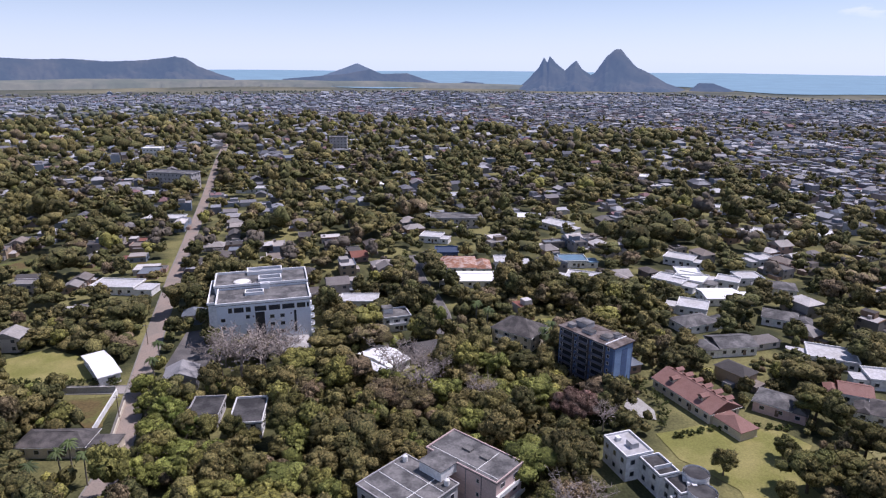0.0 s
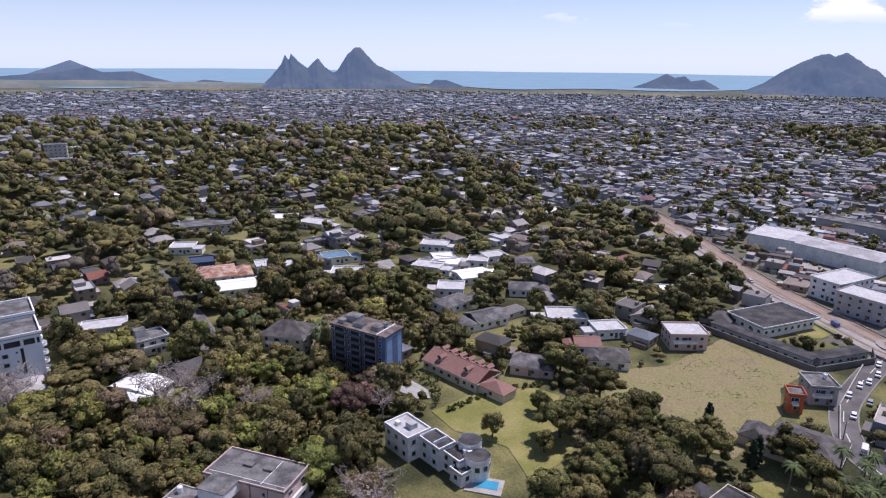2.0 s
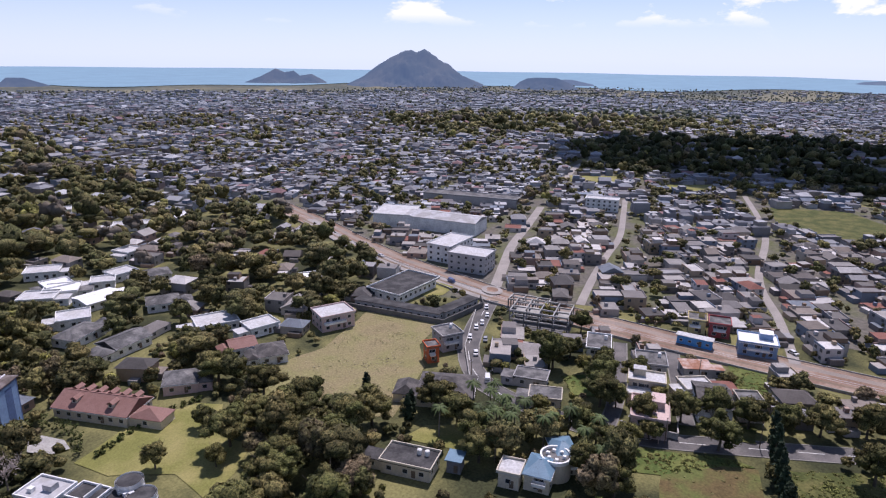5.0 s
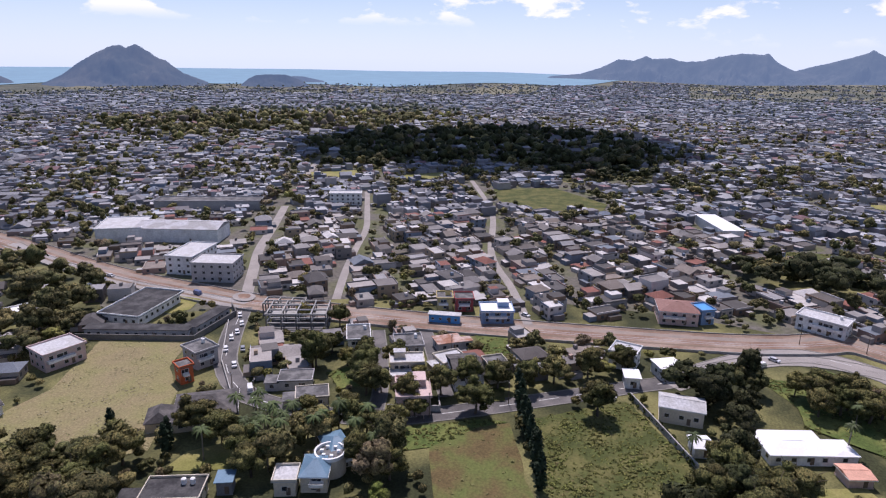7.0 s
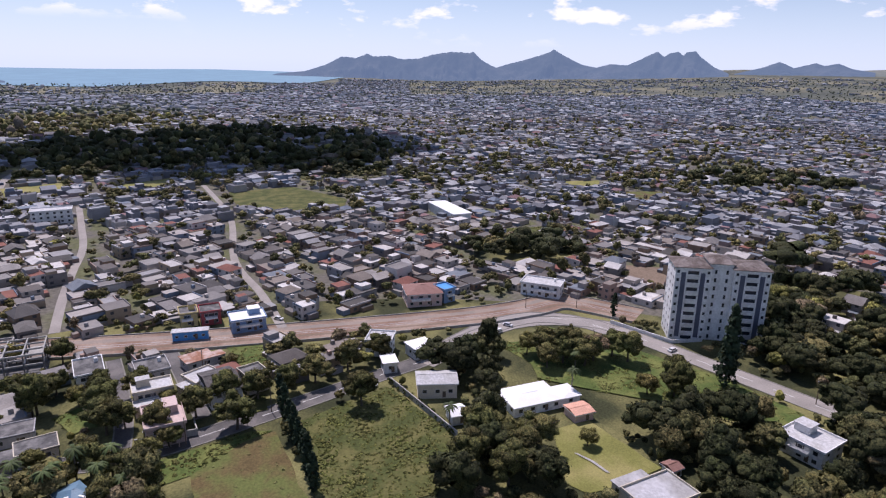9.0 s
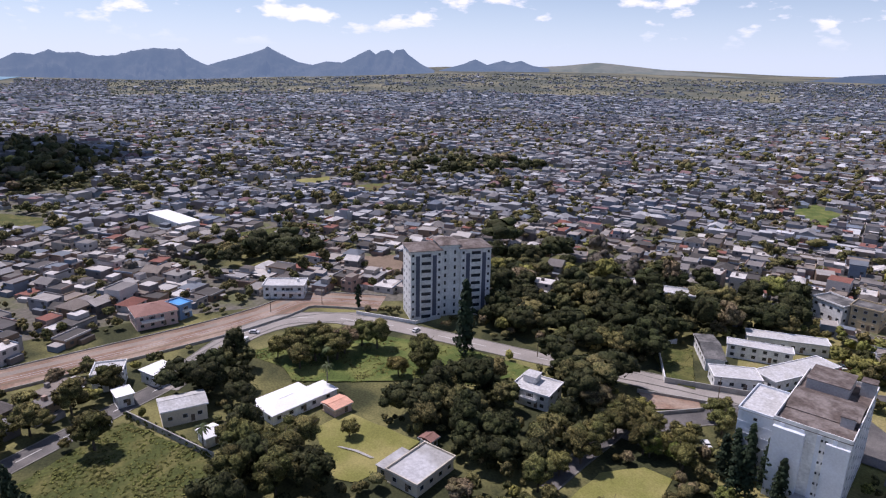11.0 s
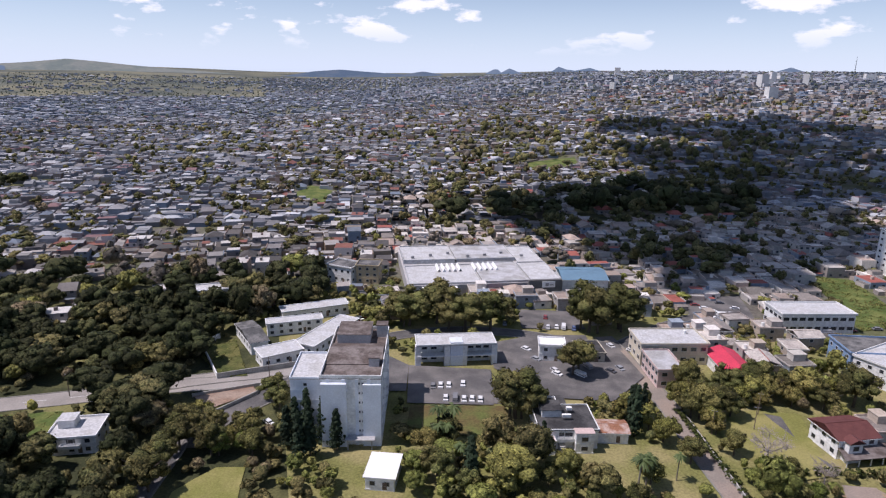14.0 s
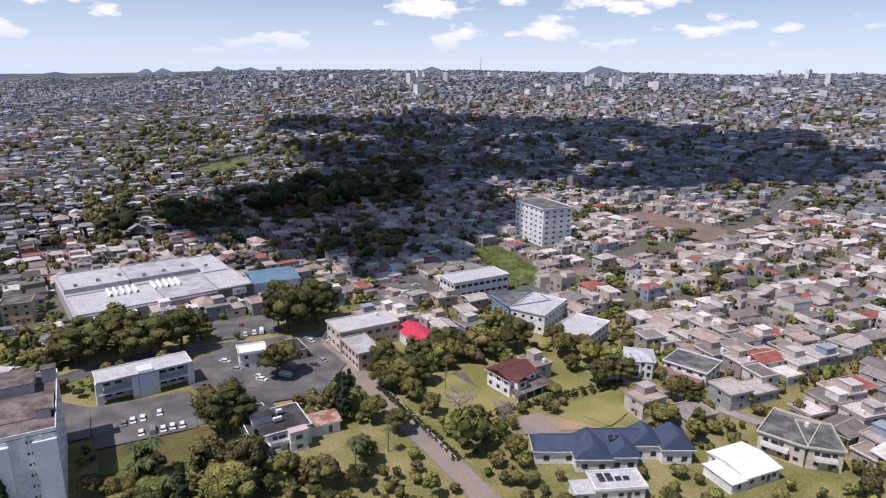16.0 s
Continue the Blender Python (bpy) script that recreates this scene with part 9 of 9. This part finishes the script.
def pattern_house(i):
    rg = random.Random(i)
    w, d = rg.uniform(8, 12), rg.uniform(7, 10)
    h = 3.4 if i % 3 == 0 else 5.7
    form = "gable" if i % 4 == 2 else "flat"
    keep = OCC.copy()
    root = building(0, 0, w, d, 0, h, 1 if h < 4 else 2, "house_wall", "house_roof", form, 1.4, HOUSE_WORDS[i % 4 if h > 4 or i % 4 != 1 else 0], win=(1.4, 1.2, 5.2), tank=1 if i % 4 == 3 else 0, group="town houses", parapet=0.5, over=0.35, z=0.0)
    if h > 4 and i % 2:
        part("roof_room", Geo().box(0, 0, 0, w * 0.45, d * 0.5, 2.5).box(0, 0, 2.5, w * 0.5, d * 0.55, 0.18).mesh("roof_room", "house_wall"), root, at=pose(-w * 0.2, d * 0.15, h + 0.22))
    OCC[:] = keep
    return root


HOUSES = [pattern_house(i) for i in range(12)]
for n, k in enumerate(near):
    m = pose(hx[k], hy[k], float(terrain(hx[k], hy[k])), 0, 0, math.degrees(hyaw[k]))
    src = HOUSES[n % 12]
    if n < 12:
        src.matrix_world = m
    else:
        copy_thing(src, m)

# joined fabric of the farther town
rest = np.setdiff1d(order, near)


def boxes(cx, cy, cz, sx, sy, sz, yaw, top=(1.0, 1.0)):
    """Arrays of boxes, their tops drawn in by the given shares: vertices and faces."""
    n = len(cx)
    a = np.array([(-1, -1, 0), (1, -1, 0), (1, 1, 0), (-1, 1, 0), (-1, -1, 1), (1, -1, 1), (1, 1, 1), (-1, 1, 1)], float)
    ku, kv = np.where(a[:, 2] > 0, top[0], 1.0), np.where(a[:, 2] > 0, top[1], 1.0)
    u, v = a[None, :, 0] * ku * sx[:, None] / 2, a[None, :, 1] * kv * sy[:, None] / 2
    c, s = np.cos(yaw)[:, None], np.sin(yaw)[:, None]
    p = np.stack([cx[:, None] + c * u - s * v, cy[:, None] + s * u + c * v, cz[:, None] + a[None, :, 2] * sz[:, None]], -1)
    q = np.array([(4, 5, 6, 7), (0, 1, 5, 4), (1, 2, 6, 5), (2, 3, 7, 6), (3, 0, 4, 7)])
    return p.reshape(-1, 3), (q[None] + 8 * np.arange(n)[:, None, None]).reshape(-1, 4)


def joined(name, chunks, mats, label, category):
    """One mesh from arrays; slot -1: a box with its own roof face."""
    v, f, mi, k = [], [], [], 0
    for (pv, pf), m in chunks:
        if not len(pv):
            continue
        v.append(pv)
        f.append(pf + k)
        mi.append(np.tile([1, 0, 0, 0, 0], len(pf) // 5) if m == -1 else np.full(len(pf), m))
        k += len(pv)
    me = bpy.data.meshes.new(name)
    for m in mats:
        me.materials.append(M[m])
    fill(me, np.concatenate(v), np.concatenate(f), np.concatenate(mi), flat=category == "houses")
    return tagged(new(name, me), label, category, kind="stuff")


def town(sel, name, label, detail, mats=("city_wall", "city_roof", "city_window")):
    x, y, w, d, h, a = hx[sel], hy[sel], hw[sel], hd[sel], hh[sel], hyaw[sel]
    z = terrain(x, y)
    n = len(x)
    ca, sa = np.cos(a), np.sin(a)
    put = lambda u, v: (x + ca * u - sa * v, y + sa * u + ca * v)
    full = lambda q, e: np.full(int(e.sum()), q)
    ch = [(boxes(x, y, z - 2, w, d, h + 2, a), -1)]
    # hipped and gabled sheet roofs, most of them on the garden houses
    pitched = rs.rand(n) < np.where(wooded(x, y), 0.6, 0.16)
    gabled = rs.rand(n) < 0.4
    for e, tp in ((pitched & ~gabled, (0.4, 0.03)), (pitched & gabled, (0.98, 0.03))):
        ch.append((boxes(x[e], y[e], (z + h)[e], w[e] + 1.0, d[e] + 1.0, d[e] * 0.24, a[e], tp), 1))
    # upper room, lean-to
    for pr, fu, fv, fw, fd, z0, hgt in ((0.26, 0.2, 0.16, 0.52, 0.6, 1, 2.2), (0.8, 0.62, 0.1, 0.4, 0.7, 0, 2.2), (0.7, -0.2, 0.62, 0.55, 0.4, 0, 2.0), (0.6, 0.1, -0.68, 0.3, 0.3, 0, 1.7))[: (0, 2, 4)[detail]]:
        e = (rs.rand(n) < pr) & ~(pitched & (z0 == 1))
        sg = np.where(rs.rand(n) < 0.5, -1, 1)
        px, py = put(fu * w * sg, fv * d * sg)
        zz = np.where(z0 == 1, z + h, z - 1.5)
        ch.append((boxes(px[e], py[e], zz[e] - 0.1, w[e] * fw, d[e] * fd, full(hgt + (0 if z0 else 1.5), e) + rs.uniform(-0.3, 0.5, int(e.sum())), a[e]), -1))
    if detail > 0:
        for s_ in (-1, 1):
            e = (rs.rand(n) < (0.6 if detail > 1 else 0.35)) & ~pitched
            px, py = put(0 * w, s_ * d * 0.49)
            ch.append((boxes(px[e], py[e], (z + h)[e] - 0.2, w[e] * 1.02, full(0.3, e), full(0.75, e), a[e]), 0))
        # tanks and huts
        e = (rs.rand(n) < 0.5) & ~pitched
        px, py = put(rs.uniform(-0.35, 0.35, n) * w, rs.uniform(-0.35, 0.35, n) * d)
        ch.append((boxes(px[e], py[e], (z + h)[e], full(1.3, e), full(1.3, e), full(1.4, e), a[e]), 0))
    if detail > 1:
        for st in (0, 1):
            ok = h > (0 if st == 0 else 5)
            for s_ in (-1, 1):
                for t in (-0.27, 0.27):
                    e = ok & (rs.rand(n) < 0.75)
                    px, py = put(t * w, s_ * d * 0.5)
                    ch.append((boxes(px[e], py[e], z[e] + 1.0 + 2.9 * st, full(1.5, e), full(0.14, e), full(1.25, e), a[e]), 2))
                    px, py = put(s_ * w * 0.5, t * d)
                    ch.append((boxes(px[e], py[e], z[e] + 1.0 + 2.9 * st, full(0.14, e), full(1.3, e), full(1.25, e), a[e]), 2))
    return joined(name, ch, mats, label, "houses")


rr = hr[rest]
town(rest[(rr < 430) & ~south[rest]], "town_houses", "tightly packed flat-roofed town houses", 2)
town(rest[(rr < 560) & south[rest]], "town_houses", "pale flat-roofed houses on the southern slope", 2, ("south_wall", "south_roof", "city_window"))
ha = np.degrees(np.arctan2(hx[rest], hy[rest])) % 360
on_hill = (ha > 150) & (ha < 240) & (rr > np.where(ha > 172, 800, 430))
middle = (rr >= 430) & ~((rr < 560) & south[rest])
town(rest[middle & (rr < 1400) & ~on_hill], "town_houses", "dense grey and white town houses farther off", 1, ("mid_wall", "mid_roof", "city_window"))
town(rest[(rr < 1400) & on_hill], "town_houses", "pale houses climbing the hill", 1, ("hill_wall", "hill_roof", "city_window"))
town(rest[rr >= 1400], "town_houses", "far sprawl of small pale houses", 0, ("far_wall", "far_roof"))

OLD_WOODS = [WOODS[k] for k in (3, 4, 7, 9, 10)]
# trees: placed woods near the viewpoint as things, the rest joined
tx, ty, ts, tb = [], [], [], []
for step, rmin, rmax in ((6.9, 118, 330), (7.8, 330, 700), (9.8, 700, 1250), (20, 1250, 2300), (32, 2300, 3700)):
    x, y = lattice(step, rmax, rmin, radians(33), 0.9)
    w = wooded(x, y)
    pr = np.where(w, np.where(np.hypot(x, y) > 300, 0.74, 0.86) - 0.35 * (patchy(x, y, 26, 1.0) > 0.66), np.where(np.hypot(x, y) < 250, 0.75, np.where((abs(np.degrees(np.arctan2(x, y)) % 360 - 178) < 14) & (abs(np.hypot(x, y) - 680) < 330), 0.72, 0.48)) + 0.5 * (patchy(x, y, 75, 4.0) > 0.66) + 0.3 * (patchy(x, y, 260, 5.0) > 0.72))
    far, az = np.hypot(x, y), np.degrees(np.arctan2(x, y)) % 360
    pr = np.where((far < 270) & (az > 182) & (az < 312), pr * 0.55, pr)
    pr = np.where((far < 215) & ((az > 322) | (az < 14)), 0.95, pr)
    pr = np.where((far > 560) & (az > 30) & (az < 112), pr + 0.22 + 0.5 * (patchy(x, y, 210, 3.0) > 0.6), pr)
    k = (rs.rand(len(x)) < pr) & free(x, y, 1.5) & ~sea_side(x, y) & ~unseen(x, y)
    tx.append(x[k])
    ty.append(y[k])
    age = 0.72 + 0.75 * patchy(x[k], y[k], 38, 9.0) ** 1.5
    for p in OLD_WOODS:
        age = np.where(inside(p, x[k], y[k]), 1.35, age)
    ts.append(rs.uniform(0.55, 1.25, k.sum()) * age * np.where(w[k], 1.14 if step < 7 else 0.95, np.where((abs(np.degrees(np.arctan2(x[k], y[k])) % 360 - 178) < 14) & (abs(np.hypot(x[k], y[k]) - 680) < 330), 0.7, 0.54)) * {6.9: 1.05, 7.8: 1.3, 9.8: 1.3, 20: 1.2, 32: 1.3}[step])
tx, ty, ts = (np.concatenate(q) for q in (tx, ty, ts))
# keep crowns off the houses
grid = {}
for a, b, c in zip(hx, hy, hw):
    grid.setdefault((int(a // 20), int(b // 20)), []).append((a, b, c))


def clear(x, y):
    i, j = int(x // 20), int(y // 20)
    q = 3.2 if bool(wooded(np.array(x), np.array(y))) else -1.2
    for di in (-1, 0, 1):
        for dj in (-1, 0, 1):
            for a, b, c in grid.get((i + di, j + dj), ()):
                if abs(a - x) < c * 0.5 + q and abs(b - y) < c * 0.5 + q:
                    return False
    return True


ok = np.array([clear(a, b) if math.hypot(a, b) < 1400 else True for a, b in zip(tx, ty)])
tx, ty, ts = tx[ok], ty[ok], ts[ok]
tr = np.hypot(tx, ty)
ts = np.where(tr < 340, np.minimum(ts, 1.38), ts)
order = np.argsort(tr)
NEAR_TREES = 130
kinds = ("broad", "olive", "bright", "brown", "olive", "broad", "garden", "broad", "broad", "olive", "broad", "brown", "broad", "bare", "great", "garden")
sunny = ("lime", "garden", "lime", "palm", "garden", "olive", "lime", "garden", "bright", "garden", "broad", "olive", "lime", "garden", "palm", "bare")
mellow = ("olive", "garden", "olive", "lime", "olive", "broad", "garden", "brown", "olive", "bright", "broad", "olive", "lime", "garden", "broad", "olive")
for k in order[:NEAR_TREES]:
    bearing = math.degrees(math.atan2(tx[k], ty[k])) % 360
    row = sunny if 153 < bearing < 240 else mellow if bearing > 322 or bearing < 8 else kinds
    if any(bool(inside(p, np.array(tx[k]), np.array(ty[k]))) for p in OLD_WOODS):
        row = ("broad",) * 11 + ("great",) * 4 + ("olive",)
    tree(row[int(rs.randint(16))], float(tx[k]), float(ty[k]), float(ts[k]))


SHAPES = ((4.6, 3.8, 3.4), (3.7, 4.8, 3.6), (5.8, 3.2, 4.0), (3.4, 3.0, 2.4), (4.3, 4.2, 3.0))


def forest(sel, name, lumps, level, leaves, size, label, mats=("wood_far", "wood_olive", "wood_far_brown", "wood_bright", "wood_grey", "wood_lime", "wood_dark")):
    """Joined woods: five crown shapes in five tones, drawn together in drifts."""
    n = len(sel)
    drift = patchy(tx[sel], ty[sel], 55, 7.0) + 0.55 * (rs.rand(n) - 0.5)
    tone = np.select([drift < 0.45, drift < 0.62, drift < 0.74, drift < 0.83], [0, 1, 2, 3], 4)
    tone = np.where(rs.rand(n) < 0.35, 0, tone)
    tone = np.where((tone == 3) & (rs.rand(n) < 0.6) & (tr[sel] > 320), rs.randint(0, 2, n), tone)
    ba = np.degrees(np.arctan2(tx[sel], ty[sel])) % 360
    tone = np.where((ba > 150) & (ba < 240) & (rs.rand(n) < 0.75) & (tr[sel] < 330), np.where(rs.rand(n) < 0.45, 5, np.where(rs.rand(n) < 0.5, 3, 1)), tone)
    tone = np.where(((ba > 322) | (ba < 10)) & (tr[sel] < 230) & (rs.rand(n) < 0.7), np.where(rs.rand(n) < 0.6, 1, np.where(rs.rand(n) < 0.6, 5, 3)), tone)
    old = np.zeros(n, bool)
    for p in OLD_WOODS + [WOODS[1], WOODS[5], WOODS[6]]:
        old |= inside(p, tx[sel], ty[sel])
    tone = np.where(old & (rs.rand(n) < 0.72), 6, tone)
    tone = np.where((tone == 4) & (tr[sel] < 300), rs.randint(0, 3, n), tone)
    shape = rs.randint(0, 5, n)
    alls = []
    for t, (rx, rz, z0) in enumerate(SHAPES):
        for m in range(7):
            s = sel[(shape == t) & (tone == m)]
            if not len(s):
                continue
            v, tri = crown_cloud(900 + 11 * t + m, rx, rz, z0, lumps, level, leaves, size)
            ang = rs.rand(len(s)) * 6.28
            c, q = np.cos(ang)[:, None], np.sin(ang)[:, None]
            sc = ts[s][:, None]
            zs = sc * rs.uniform(0.8, 1.25, (len(s), 1))
            P = np.stack([tx[s][:, None] + sc * (c * v[:, 0] - q * v[:, 1]), ty[s][:, None] + sc * (q * v[:, 0] + c * v[:, 1]), terrain(tx[s], ty[s])[:, None] + zs * v[:, 2]], -1).reshape(-1, 3)
            alls.append(((P, (tri[None] + len(v) * np.arange(len(s))[:, None, None]).reshape(-1, 3)), min(m, len(mats) - 1)))
    return joined(name, alls, mats, label, "trees")


rest = order[NEAR_TREES:]
rr = tr[rest]
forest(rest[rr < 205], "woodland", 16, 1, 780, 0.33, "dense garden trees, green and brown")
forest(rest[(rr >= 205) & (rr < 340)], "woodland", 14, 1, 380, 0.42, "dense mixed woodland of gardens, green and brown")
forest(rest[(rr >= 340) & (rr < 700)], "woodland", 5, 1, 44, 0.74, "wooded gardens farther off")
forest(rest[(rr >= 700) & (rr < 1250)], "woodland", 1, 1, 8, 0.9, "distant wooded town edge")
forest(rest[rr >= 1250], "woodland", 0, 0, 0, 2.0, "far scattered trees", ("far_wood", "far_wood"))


# low understorey between the near trees
ux, uy = lattice(3.7, 290, 118, radians(11), 0.95)
k = (rs.rand(len(ux)) < np.where(wooded(ux, uy), 0.8, np.where((ux < 100) & (uy < -60), 0.5, np.where((uy > 100) & (ux < 35), 0.6, 0.2)))) & free(ux, uy, 1.0) & ~unseen(ux, uy)
k &= np.array([clear(a, b) for a, b in zip(ux, uy)])
keep_n = len(tx)
tx, ty = np.concatenate([tx, ux[k]]), np.concatenate([ty, uy[k]])
ts = np.concatenate([ts, rs.uniform(0.25, 0.5, int(k.sum())) * np.where((uy[k] > 100) & (ux[k] < 35), 1.5, 1.0)])
tr = np.hypot(tx, ty)
forest(np.arange(keep_n, len(tx)), "undergrowth", 1, 1, 30, 0.75, "low garden shrubs and saplings under the trees")

# ---- taller blocks of the hill town, mast ----
tall = []
while len(tall) < 46:
    az, r = rs.uniform(176, 224), rs.uniform(1050, 1900)
    tall.append((r * math.sin(radians(az)), r * math.cos(radians(az)), rs.uniform(10, 22), rs.uniform(9, 14), rs.uniform(9, 17) + (10 if rs.rand() < 0.15 else 0), rs.uniform(0, 1.5)))
tall = np.array(tall)
joined("hill_blocks", [(boxes(tall[:, 0], tall[:, 1], terrain(tall[:, 0], tall[:, 1]) - 3, tall[:, 2], tall[:, 3], tall[:, 4] + 3, tall[:, 5]), -1)], ("far_block", "far_roof"), "pale multi-storey blocks on the hill", "houses")
mast = thing("radio_mast", -462, -1532, float(terrain(-462, -1532)), 0, "slim red and white lattice radio mast on the ridge", "mast")
part("post", Geo().tube((0, 0, -1), (0, 0, 52), 1.3, 0.4, 4).mesh("post", "metal_grey"), mast)
for k in range(5):
    part("platform", Geo().box(0, 0, 0, 3.2, 3.2, 0.5).mesh("platform", "metal_grey"), mast, at=pose(0, 0, 12 + 8 * k))

# ---- undergrowth on the open plots, crop rows ----
def tufts(material, plots, step, size, label, rows=None, prob=0.8):
    alls = []
    for pts in plots:
        xs, ys = [p[0] for p in pts], [p[1] for p in pts]
        if min(math.hypot(*p) for p in pts) > 420:
            continue
        if rows is None:
            gx, gy = np.meshgrid(np.arange(min(xs), max(xs), step), np.arange(min(ys), max(ys), step))
            gx, gy = gx.ravel() + rs.uniform(-1, 1, gx.size) * step * 0.6, gy.ravel() + rs.uniform(-1, 1, gx.size) * step * 0.6
        else:
            ca, sa = math.cos(rows), math.sin(rows)
            u, v = np.meshgrid(np.arange(-160, 160, step * 0.5), np.arange(-160, 160, step * 1.6))
            mx, my = sum(xs) / len(xs), sum(ys) / len(ys)
            gx, gy = mx + ca * u.ravel() - sa * v.ravel(), my + sa * u.ravel() + ca * v.ravel()
            gx, gy = gx + rs.normal(0, 0.2, gx.size), gy + rs.normal(0, 0.2, gx.size)
        k = inside(pts, gx, gy) & (rs.rand(gx.size) < prob * np.clip(0.4 + patchy(gx, gy, 14, 3.0), 0, 1))
        gx, gy = gx[k], gy[k]
        v = leaf_cloud(77, size * 1.25, size * 0.32, 0.0, 4, 3, size * 0.5, flat=0.9)
        sc = rs.uniform(0.4, 1.0, (len(gx), 1)) * (0.6 + 1.1 * patchy(gx, gy, 5.0, 8.0))[:, None]
        ang = rs.rand(len(gx), 1) * 6.28
        c, q = np.cos(ang), np.sin(ang)
        P = np.stack([gx[:, None] + sc * (c * v[:, 0] - q * v[:, 1]), gy[:, None] + sc * (q * v[:, 0] + c * v[:, 1]), terrain(gx, gy)[:, None] + sc * v[:, 2]], -1).reshape(-1, 3)
        alls.append(((P, np.arange(len(P)).reshape(-1, 4)), 0))
    return joined("undergrowth", alls, (material,), label, "plants")


tufts("bush_green", [p for p, m in PLOTS if m in ("scrub", "meadow")], 1.2, 0.72, "tall green weeds and shrubs on a vacant plot", prob=0.95)
tufts("bush_dry", [p for p, m in PLOTS if m in ("dry_grass", "scrub")], 2.2, 0.55, "dry yellow weeds on a vacant plot", prob=0.6)
tufts("crop_tuft", [p for p, m in PLOTS if m == "straw_field"], 1.15, 0.42, "rows of dry straw-coloured crops", rows=radians(-20), prob=0.6)

# ---- drifting cumulus overhead, whose shade lies on parts of the town ----
def cloud(pts, base=620.0, puff=120.0, seed=1, count=56):
    """Cumulus over the given stretch of the plan, moved up along the sun's rays."""
    rg = random.Random(seed)
    lift = SUN_DIR * (base / SUN_DIR.z)
    xs, ys = [p[0] for p in pts], [p[1] for p in pts]
    bm = bmesh.new()
    n = 0
    while n < count:
        x, y = rg.uniform(min(xs), max(xs)), rg.uniform(min(ys), max(ys))
        if not bool(inside(pts, np.array(x), np.array(y))):
            continue
        n += 1
        r = puff * rg.uniform(0.5, 1.0)
        m = Matrix.Translation((x + lift.x, y + lift.y, base + rg.uniform(0, 50))) @ Matrix.Diagonal((r, r, r * 0.45, 1))
        bmesh.ops.create_icosphere(bm, subdivisions=2, radius=1, matrix=m)
    for v in bm.verts:
        v.co += Vector((noise.noise(v.co / 40), noise.noise(v.co / 40 + Vector((9, 0, 0))), noise.noise(v.co / 40 + Vector((0, 9, 0))))) * 18
    me = bpy.data.meshes.new("cloud")
    bm.to_mesh(me)
    bm.free()
    me.materials.append(M["cloud"])
    return tagged(new("cloud", me), "white fair-weather cumulus cloud drifting overhead", "cloud", kind="structure")



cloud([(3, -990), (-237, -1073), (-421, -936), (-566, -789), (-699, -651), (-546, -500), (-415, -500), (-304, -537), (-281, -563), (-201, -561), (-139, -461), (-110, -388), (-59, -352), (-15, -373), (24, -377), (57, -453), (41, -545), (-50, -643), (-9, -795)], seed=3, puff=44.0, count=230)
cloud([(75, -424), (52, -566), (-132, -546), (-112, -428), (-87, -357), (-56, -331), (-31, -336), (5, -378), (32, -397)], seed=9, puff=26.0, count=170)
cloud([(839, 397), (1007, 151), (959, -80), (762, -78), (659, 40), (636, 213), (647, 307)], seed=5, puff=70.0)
